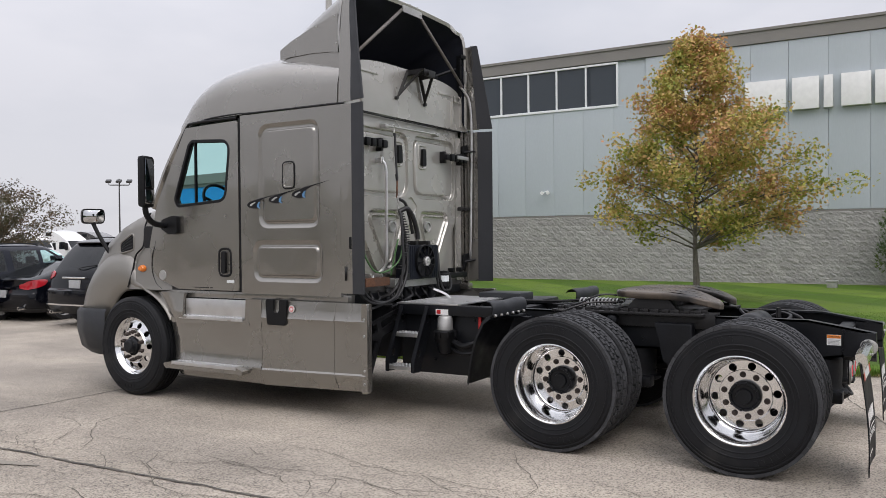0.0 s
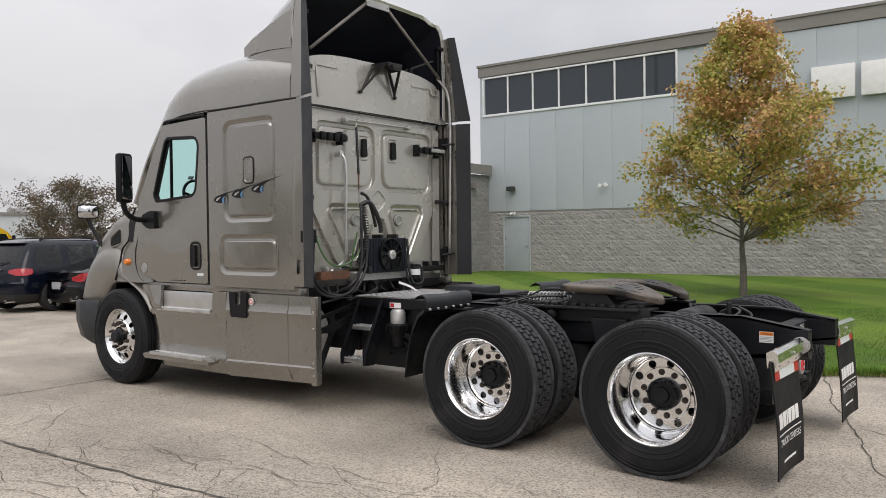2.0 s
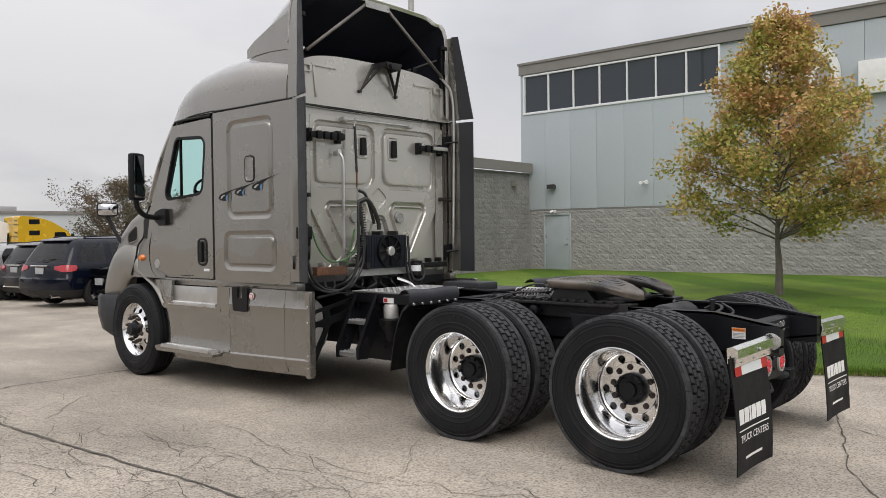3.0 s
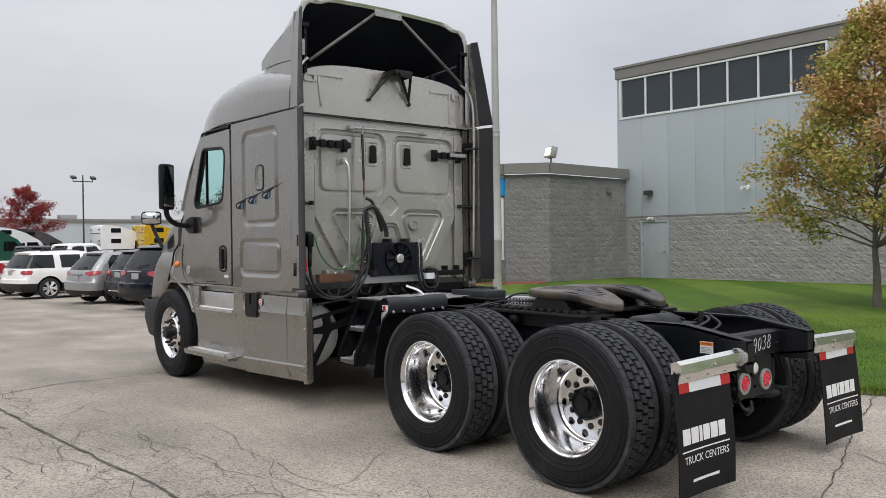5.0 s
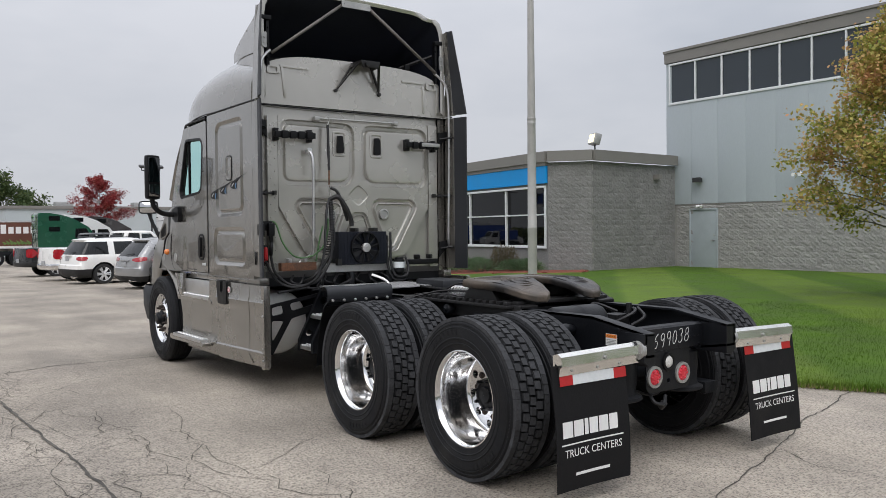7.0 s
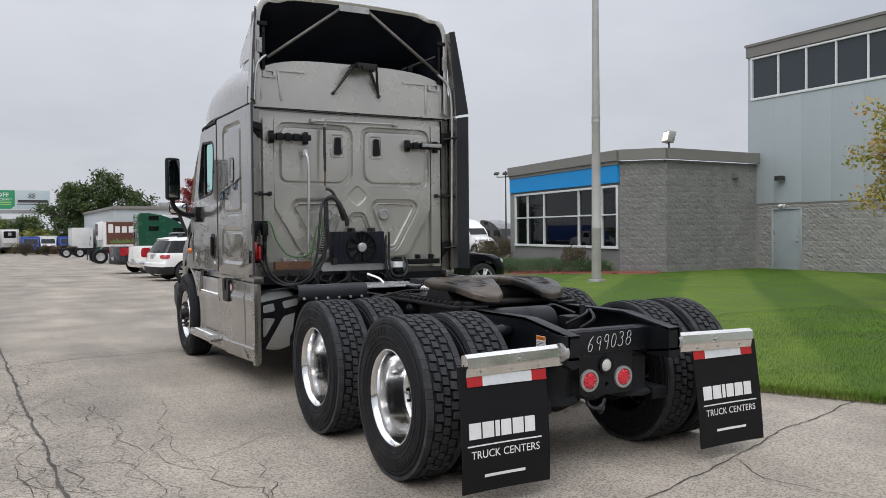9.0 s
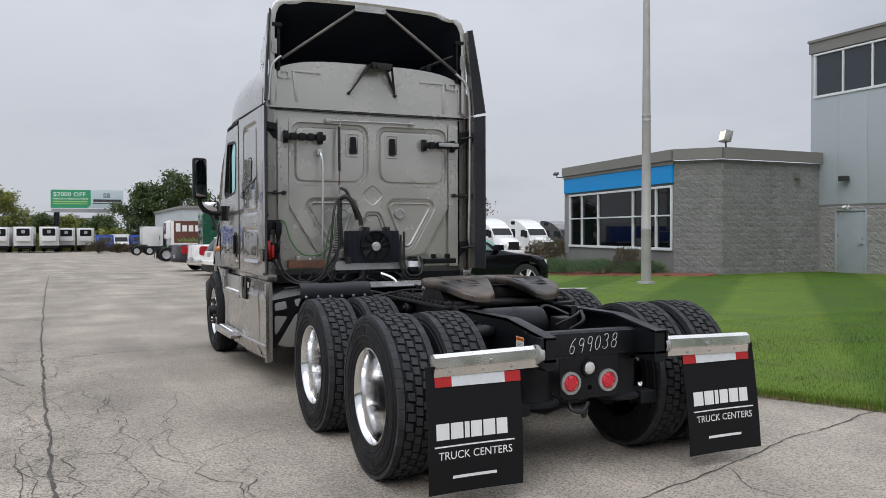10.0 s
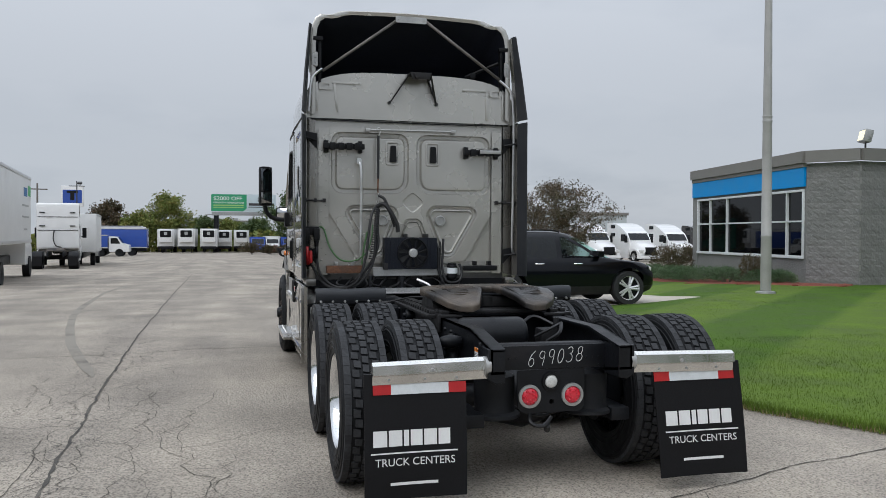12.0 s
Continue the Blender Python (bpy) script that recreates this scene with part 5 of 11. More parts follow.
for s in (-1, 1):
    bm = B()
    plate(bm, rounded(rect(min(0.835 * s, 0.97 * s), max(0.835 * s, 0.97 * s), 2.985, 3.062), 0.02), [rounded(rect(min(0.865 * s, 0.94 * s), max(0.865 * s, 0.94 * s), 3.0, 3.045), 0.012)], "y", BY - 0.02, BY - 0.012)
    bolts(bm, [(0.85 * s, 2.995), (0.955 * s, 3.05)], "y", BY - 0.03, 0.008, 0.012)
    part("fairing_bracket", bm, PAINT_BACK, truck)
    bm = B()
    box(bm, min(0.945 * s, 0.975 * s), max(0.945 * s, 0.975 * s), BY - 0.03, BY + 0.02, 3.05, 3.50, 0.004)
    box(bm, min(0.93 * s, 1.03 * s), max(0.93 * s, 1.03 * s), BY - 0.05, BY - 0.02, 3.47, 3.51, 0.004)
    bolts(bm, [(0.96 * s, z) for z in (3.12, 3.25, 3.40)], "y", BY - 0.03, 0.010, -0.012)
    part("fairing_upright", bm, PLASTIC, truck, "black upright bracket")
    bm = B()
    prism(bm, rounded([(0.985 * s, 3.20), (1.035 * s, 3.22), (1.035 * s, 3.33), (0.985 * s, 3.36)], 0.012), "y", BY - 0.06, BY - 0.045, 0.003)
    bolts(bm, [(1.01 * s, 3.25), (1.01 * s, 3.30)], "y", BY - 0.06, 0.008, -0.01)
    part("hinge_plate", bm, STEEL, truck)
# work-lamp bracket: a top plate and two splayed triangular cheeks with cut-outs
def tri_plate(bm, a, b, c, thick, hole):
    """A triangular sheet with a triangular cut-out, given by its corners."""
    a, b, c = Vector(a), Vector(b), Vector(c)
    mid = (a + b + c) / 3
    nrm = (b - a).cross(c - a).normalized() * thick / 2
    rings = []
    for off in (nrm, -nrm):
        rings.append(([bm.verts.new(p + off) for p in (a, b, c)], [bm.verts.new(mid + (p - mid) * hole + off) for p in (a, b, c)]))
    (o0, i0), (o1, i1) = rings
    for k in range(3):
        n = (k + 1) % 3
        bm.faces.new((o0[k], o0[n], i0[n], i0[k]))
        bm.faces.new((o1[n], o1[k], i1[k], i1[n]))
        bm.faces.new((o0[n], o0[k], o1[k], o1[n]))
        bm.faces.new((i0[k], i0[n], i1[n], i1[k]))


bm = B()
for s in (-1, 1):
    top, bot = 0.045 + 0.105 * s, 0.005 + 0.25 * s
    tri_plate(bm, (top, BY - 0.005, 3.16), (top, BY - 0.20, 3.168), (bot, BY - 0.012, 2.875), 0.012, 0.50)
    lathe(bm, [(BY, 0.018), (BY - 0.03, 0.016), (BY - 0.03, 0.001)], 10, "y", (bot, 0, 2.883))
prism(bm, [(-0.065, 3.172), (0.155, 3.172), (0.135, 3.105), (-0.045, 3.105)], "y", BY - 0.205, BY - 0.193, 0.003)
box(bm, -0.065, 0.155, BY - 0.20, BY, 3.160, 3.172)
lathe(bm, [(BY - 0.235, 0.001), (BY - 0.235, 0.024), (BY - 0.20, 0.028)], 12, "y", (0.0, 0, 3.135))
part("lamp_bracket", bm, BRACKET, truck, "brown-black triangular bracket")

STRUT = mat("dull_grey_strut", (0.17, 0.155, 0.145), 0.6, 0.3, 0.2, 9, 80)

# ---- roof fairing: open hood above the cab ----
def hood_section(y, half, z0, zt, notch):
    """From the left foot over the top to the right foot."""
    h = half
    k = min(1, (zt - z0) / 0.55)
    left = [(-h, z0), (-h, z0 + (zt - z0) * 0.40), (-h + 0.004, zt - 0.27 * k), (-h + 0.02, zt - 0.16 * k), (-h + 0.05, zt - 0.09 * k), (-h + 0.10, zt - 0.05 * k), (-h + 0.17, zt - 0.042 * k - 0.01 * notch), (-h + 0.23, zt - 0.04 * k), (-h + 0.30, zt - 0.012 * k), (-h + 0.38, zt), (-0.3, zt + 0.012), (0, zt + 0.016)]
    pts = left + [(-x, z) for x, z in left[-2::-1]]
    return [(x, y, z) for x, z in pts]


outer = [hood_section(*q) for q in ((4.17, 0.93, 3.04, 3.10, 0), (4.16, 0.945, 3.03, 3.22, 0), (4.12, 0.955, 3.02, 3.31, 0), (4.03, 0.97, 3.02, 3.39, 0), (3.88, 0.99, 3.0, 3.485, 0.2), (3.70, 1.01, 2.99, 3.595, 0.4), (3.52, 1.03, 2.97, 3.68, 0.7), (3.38, 1.048, 2.95, 3.74, 1), (3.30, 1.052, 2.72, 3.785, 1))]
bm = B()
loft(bm, outer)
fair = part("roof_fairing", bm, PAINT, truck, "tall open-backed roof fairing", smooth=45)
inner = [[(x * 0.965, y - 0.004, (z - 3.2) * 0.955 + 3.195) for x, y, z in s] for s in outer]
bm = B()
loft(bm, inner)
part("fairing_lining", bm, LINER, fair, "black inner lining")
rim_o = outer[-1]
bm = B()
loft(bm, [[(x, 3.30, z) for x, y, z in rim_o], [(x * 1.004, 3.285, z + 0.004) for x, y, z in rim_o], [(x * 0.985, 3.275, (z - 3.2) * 0.99 + 3.2) for x, y, z in rim_o], [(x * 0.955, 3.285, (z - 3.2) * 0.935 + 3.2) for x, y, z in rim_o]])
part("fairing_rim", bm, PAINT_BACK, fair, smooth=50)
# front cap panel with screws
for s in (-1, 1):
    # side panel with a bolted upper flange, lying on the fairing
    bm = B()
    lower = [(4.10, 0.962, 3.20), (3.95, 0.984, 3.205), (3.70, 1.012, 3.20), (3.45, 1.042, 3.18), (3.36, 1.053, 3.165)]
    upper = [(4.08, 0.962, 3.285), (3.95, 0.984, 3.345), (3.70, 1.012, 3.42), (3.45, 1.042, 3.48), (3.36, 1.053, 3.50)]
    loft(bm, [[(s * (x + 0.004), y, z), (s * (x + 0.009), y, z), (s * (x + 0.009), y, z2), (s * (x + 0.002), y, z2 + 0.004)] for (y, x, z), (_, _, z2) in zip(lower, upper)])
    sidep = part("fairing_panel", bm, PAINT, fair, smooth=30)
    for y, x, z in ((4.05, 0.972, 3.25), (3.88, 0.998, 3.35), (3.90, 0.996, 3.25), (3.90, 0.996, 3.22), (3.62, 1.03, 3.425), (3.40, 1.055, 3.48), (3.38, 1.058, 3.24)):
        bm = B()
        bolts(bm, [(y, z)], "x", s * x, 0.008, s * 0.006)
        part("fairing_screw", bm, STEEL, fair)
    bm = B()
    tube(bm, [(s * 1.055, 3.34, 3.16), (s * 1.058, 3.35, 3.35), (s * 1.055, 3.335, 3.52), (s * 1.05, 3.325, 3.60)], 0.012, 8)
    part("corner_bead", bm, STEEL, fair)
    bm = B()
    tube(bm, [(s * 0.13 + 0.03 * (s < 0) * -1, 3.29, 3.735), (s * 0.935, 3.27, 3.165)], 0.016, 6)
    part("fairing_strut", bm, STRUT, fair, "grey diagonal strut")
bm = B()
prism(bm, rounded(rect(-0.19, 0.135, 3.70, 3.765), 0.01), "y", 3.262, 3.274, 0.003)
bolts(bm, [(-0.16, 3.735), (0.11, 3.735), (-0.08, 3.79), (0.05, 3.79)], "y", 3.262, 0.008, -0.008)
part("strut_plate", bm, STEEL, fair)
bm = B()
tube(bm, [(0.62, 3.5, 3.22), (0.95, 3.36, 3.36)], 0.018, 6)
box(bm, 0.66, 0.72, 3.44, 3.52, 3.2, 3.26, 0.006)
part("hinge_arm", bm, PLASTIC, fair)

# ---- side extenders ----
for s in (-1, 1):
    bm = B()
    loft(bm, [[(1.128 * s, 3.32, z), (1.132 * s, 3.25, z), (1.128 * s, 3.17, z), (1.116 * s, 3.17, z), (1.118 * s, 3.25, z), (1.10 * s, 3.34, z)] for z in (1.09, 2.695)], ring=True)
    lowx = part("side_extender", bm, PAINT, truck)
    bm = B()
    prof = [(1.126 * s, 3.185), (1.150 * s, 3.11), (1.165 * s, 3.035), (1.150 * s, 3.030), (1.130 * s, 3.11), (1.108 * s, 3.185)]
    loft(bm, [[(x, y, z) for x, y in prof] for z in (1.09, 1.5, 2.1, 2.695)], ring=True)
    part("rubber_edge", bm, TRIM, lowx, "dark grey rubber edge", smooth=40)
    bm = B()
    top = [(1.050 * s, 3.32), (1.052 * s, 3.27), (1.056 * s, 3.22), (1.044 * s, 3.22), (1.040 * s, 3.27), (1.038 * s, 3.32)]
    bot = [(1.115 * s, 3.32), (1.118 * s, 3.25), (1.122 * s, 3.17), (1.110 * s, 3.17), (1.106 * s, 3.25), (1.103 * s, 3.32)]
    mid = [(a[0] * 0.45 + b[0] * 0.55 + 0.012 * s, a[1] * 0.45 + b[1] * 0.55) for a, b in zip(top, bot)]
    loft(bm, [[(x, y, z) for x, y in sec] for sec, z in ((bot, 2.72), (mid, 3.15), (top, 3.60))], ring=True)
    upx = part("upper_extender", bm, PAINT, truck, smooth=40)
    bm = B()
    top = [(1.058 * s, 3.235), (1.074 * s, 3.19), (1.082 * s, 3.165), (1.072 * s, 3.16), (1.060 * s, 3.19), (1.044 * s, 3.235)]
    bot = [(1.122 * s, 3.185), (1.148 * s, 3.11), (1.165 * s, 3.03), (1.150 * s, 3.025), (1.13 * s, 3.11), (1.106 * s, 3.185)]
    mid = [(a[0] * 0.5 + b[0] * 0.5 + 0.008 * s, a[1] * 0.5 + b[1] * 0.5) for a, b in zip(top, bot)]
    loft(bm, [[(x, y, z) for x, y in sec] for sec, z in ((bot, 2.725), (mid, 3.15), (top, 3.61))], ring=True)
    part("rubber_edge", bm, TRIM, upx, "dark grey rubber edge", smooth=40)
    # fixing brackets to the back wall
    for z in (1.30, 2.47):
        bm = B()
        prism(bm, [(0.985 * s, z - 0.09), (1.10 * s, z + 0.03), (1.10 * s, z + 0.09), (0.985 * s, z + 0.07)], "y", BY - 0.03, BY - 0.01, 0.004)
        tube(bm, [(1.0 * s, BY - 0.03, z), (1.11 * s, BY - 0.10, z + 0.02)], 0.012, 6)
        part("extender_bracket", bm, PLASTIC, truck)
    bm = B()
    tube(bm, [(0.92 * s, BY - 0.02, 1.86), (1.11 * s, BY - 0.06, 1.865)], 0.010, 6)
    for u in (0.90, 0.99, 1.09):
        box(bm, min(u * s, (u + 0.03) * s), max(u * s, (u + 0.03) * s), BY - 0.05, BY, 1.845, 1.885, 0.004)
    part("extender_rod", bm, BRACKET, truck)
bm = B()
tube(bm, [(0.93, BY - 0.03, 3.17), (1.0, BY - 0.05, 3.11), (1.06, BY - 0.07, 3.02), (1.085, BY - 0.08, 2.75), (1.085, BY - 0.07, 2.0), (1.08, BY - 0.06, 1.45), (1.10, BY - 0.04, 1.32)], 0.014, 8)
part("steel_pipe", bm, ALU_SOFT, truck)
bm = B()
tube(bm, [(-0.94, BY - 0.03, 3.19), (-1.0, BY - 0.05, 3.14), (-1.05, BY - 0.07, 3.05), (-1.075, BY - 0.08, 2.75)], 0.014, 8)
part("steel_pipe", bm, ALU_SOFT, truck)

# ---- hood, fenders, bumper ----
def hood_ring(y, half, zb, zs, zt):
    return [(-half, y, zb), (-half - 0.005, y, zs - 0.1), (-half + 0.03, y, zs), (-half * 0.8, y, zs + (zt - zs) * 0.55), (-half * 0.5, y, zs + (zt - zs) * 0.88), (0, y, zt), (half * 0.5, y, zs + (zt - zs) * 0.88), (half * 0.8, y, zs + (zt - zs) * 0.55), (half - 0.03, y, zs), (half + 0.005, y, zs - 0.1), (half, y, zb)]


bm = B()
loft(bm, [hood_ring(*a) for a in ((5.62, 1.10, 1.05, 1.80, 1.98), (5.80, 1.088, 1.05, 1.805, 1.97), (6.0, 1.078, 1.05, 1.775, 1.93), (6.25, 1.058, 1.02, 1.685, 1.86), (6.55, 1.015, 0.95, 1.525, 1.73), (6.80, 0.96, 0.88, 1.32, 1.55), (6.97, 0.87, 0.82, 1.10, 1.33), (7.07, 0.74, 0.80, 0.95, 1.12), (7.10, 0.55, 0.80, 0.88, 0.95))])
part("hood", bm, PAINT_SOFT, truck, smooth=55)
for s in (-1, 1):
    # fender arch swept round the wheel
    def fender_row(deg, out=0.0):
        """The fender's section at an angle round the wheel, from its lip over the outside to the hood."""
        c = radians(deg)
        cy, cz, r = 5.93, 0.47, 0.585
        y, z = cy + r * math.cos(c), cz + r * 1.02 * math.sin(c)
        nose = max(0, math.cos(c))
        r2 = r + 0.19 - 0.15 * min(1, max(0, deg - 82) / 28) + 0.385 * math.sqrt(nose)
        xo = 1.15 - 0.14 * nose ** 2 + out
        at = lambda dx, rr: (s * (xo - dx), cy + rr * math.cos(c), cz + rr * math.sin(c))
        rm = (r + r2) / 2
        return [(s * (xo - 0.03), y, z), (s * (xo - 0.004), y + 0.012 * math.cos(c), z + 0.012 * math.sin(c)), at(-0.004, r + (r2 - r) * 0.28), at(-0.004, rm), at(0.012, r + (r2 - r) * 0.78), at(0.05, r2), at(0.09, r2 + 0.026), at(0.14, r2 + 0.036), at(0.20, r2 + 0.037), at(0.27, r2 + 0.028), at(0.34, r2 + 0.004), at(0.42, r2 - 0.04)]

    bm = B()
    loft(bm, [fender_row(12 + 138 * k / 40) for k in range(41)])
    fender = part("fender", bm, PAINT_SOFT, truck, smooth=70)
    bm = B()
    loft(bm, [fender_row(13 + 17 * k / 10, 0.004)[6:11] for k in range(11)])
    part("side_lens", bm, LENS_PINK, fender, "clear amber-tinted lamp lens", smooth=180)
    bm = B()
    lathe(bm, [(s * 1.10, 0.045), (s * 1.15, 0.040), (s * 1.165, 0.028), (s * 1.168, 0.001)], 16, "x", (0, 5.83, 1.275))
    for v in bm.verts:
        v.co.y, v.co.z = 5.83 + (v.co.y - 5.83) * 1.2, 1.275 + (v.co.z - 1.275) * 0.82
    part("side_marker", bm, AMBER, truck, "amber oval marker lamp")
    bm = B()
    mouth = [(6.035, 1.472), (6.24, 1.43), (6.228, 1.53), (6.03, 1.632)]
    prism(bm, rounded(mouth, 0.02), "x", s * 0.95, s * 1.079, 0.004)
    vent = part("hood_vent", bm, PLASTIC, truck, "black louvred vent")
    for k in range(4):
        f = 0.16 + 0.22 * k
        za, zb = 1.472 + 0.160 * f, 1.43 + 0.10 * f
        bm = B()
        loft(bm, [[(s * x, y, z + dz) for x, dz in ((1.066, 0.0), (1.086, -0.010), (1.087, -0.003), (1.069, 0.012))] for y, z in ((6.045, za), (6.135, (za + zb) / 2 + 0.004), (6.222, zb))], ring=True)
        part("louvre", bm, TRIM, vent)
    bm = B()
    rim = rounded(mouth, 0.03, 4)
    loft(bm, [[(s * x, y, z) for y, z in inset(rim, e)] for e, x in ((-0.022, 1.055), (-0.018, 1.080), (-0.010, 1.086), (-0.002, 1.085), (0.004, 1.072))], close_ends=False, ring=True)
    part("vent_surround", bm, PAINT_SOFT, vent, smooth=60)
    bm = B()
    tube(bm, [(s * 1.085, 5.64, 1.80), (s * 1.125, 5.62, 1.62), (s * 1.135, 5.64, 1.50), (s * 1.139, 5.675, 1.40), (s * 1.139, 5.68, 1.26), (s * 1.139, 5.62, 1.13), (s * 1.139, 5.54, 1.078)], 0.004, 6)
    part("door_seam", bm, PLASTIC, truck)
    bm = B()
    tube(bm, [(s * 1.05, 5.80, 1.84), (s * 1.09, 5.835, 1.70), (s * 1.106, 5.845, 1.51), (s * 1.119, 5.945, 1.41), (s * 1.132, 5.978, 1.268), (s * 1.164, 6.02, 1.08)], 0.010, 6)
    part("hood_seam", bm, PLASTIC, truck)
    # cowl panel between door and hood seam
    bm = B()
    loft(bm, [[(s * 1.095, 5.44, 1.70), (s * 1.115, 5.60, 1.70), (s * 1.06, 5.85, 1.70)], [(s * 1.095, 5.44, 1.50), (s * 1.125, 5.61, 1.50), (s * 1.09, 5.86, 1.50)], [(s * 1.095, 5.44, 1.38), (s * 1.132, 5.66, 1.38), (s * 1.105, 5.94, 1.38)], [(s * 1.095, 5.44, 1.25), (s * 1.136, 5.67, 1.25), (s * 1.12, 5.965, 1.25)], [(s * 1.095, 5.44, 1.12), (s * 1.14, 5.60, 1.12), (s * 1.15, 5.995, 1.12)], [(s * 1.095, 5.44, 1.065), (s * 1.145, 5.54, 1.065), (s * 1.158, 6.01, 1.065)], [(s * 1.095, 5.44, 1.05), (s * 1.10, 5.54, 1.05), (s * 1.10, 6.01, 1.05)]])
    part("cowl_panel", bm, PAINT_SOFT, truck, smooth=60)
    bm = B()
    prism(bm, rounded([(5.695, 1.485), (5.83, 1.48), (5.825, 1.70), (5.69, 1.70)], 0.03), "x", s * 1.03, s * 1.118, 0.008)
    part("cowl_vent", bm, BLACK, truck)
    bm = B()
    prism(bm, rounded([(6.90, 0.95), (7.01, 0.95), (7.0, 1.0), (6.95, 1.09), (6.90, 1.08)], 0.02), "x", s * 0.80, s * 0.965, 0.015)
    part("headlamp", bm, DARK_GLASS, truck)
bm = B()
loft(bm, [[(-1.12, 6.46, z), (-1.16, 6.74, z), (-1.08, 6.98, z), (-0.7, 7.13, z), (0, 7.18, z), (0.7, 7.13, z), (1.08, 6.98, z), (1.16, 6.74, z), (1.12, 6.46, z)] for z in (0.34, 0.42, 0.60, 0.80, 0.84)], ring=False)
for v in bm.verts:
    k = 0.90 if v.co.z < 0.36 else (0.97 if v.co.z < 0.5 else (0.98 if v.co.z > 0.82 else 1.0))
    v.co.x, v.co.y = v.co.x * k, 6.0 + (v.co.y - 6.0) * k
part("bumper", bm, TRIM, truck, "dark grey moulded bumper", smooth=50)
bm = B()
box(bm, -0.6, 0.6, 7.0, 7.12, 0.85, 1.15, 0.03)
part("grille", bm, PLASTIC, truck)

# ---- mirrors ----
for s in (-1, 1):
    bm = B()
    m = Matrix.Translation((s * 1.415, 5.42, 2.12)) @ Matrix.Rotation(radians(-15 * s), 4, "Z")
    box(bm, -0.084, 0.084, -0.046, 0.040, -0.25, 0.245, 0.040, m)
    mir = part("mirror", bm, PLASTIC, truck)
    bm = B()
    box(bm, -0.066, 0.066, -0.050, -0.044, -0.06, 0.215, 0.002, m)
    part("mirror_glass", bm, MIRROR, mir)
    bm = B()
    box(bm, -0.066, 0.066, -0.050, -0.044, -0.215, -0.08, 0.002, m)
    part("spot_glass", bm, MIRROR_S, mir)
    bm = B()
    tube(bm, [(s * 1.42, 5.43, 1.92), (s * 1.40, 5.43, 1.80), (s * 1.31, 5.43, 1.72), (s * 1.16, 5.42, 1.70)], 0.028, 10)
    prism(bm, rounded([(5.265, 1.622), (5.38, 1.615), (5.495, 1.672), (5.485, 1.755), (5.36, 1.79), (5.27, 1.795)], 0.02), "x", s * 1.135, s * 1.185, 0.012)
    part("mirror_arm", bm, PLASTIC, truck)
    bm = B()
    hm_turn = Matrix.Translation((s * 1.10, 6.66, 1.82)) @ Matrix.Rotation(radians(24 * s), 4, "Z")
    prism(bm, rounded(rect(-0.115, 0.115, -0.080, 0.080), 0.045, 6), "y", -0.035, 0.03, 0.012)
    bmesh.ops.transform(bm, matrix=hm_turn, verts=bm.verts)
    hm = part("hood_mirror", bm, PLASTIC, truck)
    bm = B()
    loft(bm, [[hm_turn @ Vector((0.102 * p * (1 - 0.06 * c ** 4), -0.036 - 0.018 * (1 - p * p) * (1 - c * c), 0.066 * c * (1 - 0.10 * p ** 4))) for p in [q / 5 - 1 for q in range(11)]] for c in [q / 4 - 1 for q in range(9)]])
    part("mirror_glass", bm, MIRROR_S, hm)
    bm = B()
    tube(bm, [(s * 1.10, 6.66, 1.75), (s * 1.06, 6.60, 1.60), (s * 1.0, 6.50, 1.42), (s * 0.93, 6.46, 1.42)], 0.022, 8)
    box(bm, min(s * 0.90, s * 1.02), max(s * 0.90, s * 1.02), 6.42, 6.54, 1.36, 1.45, 0.03)
    part("mirror_arm", bm, PLASTIC, hm)

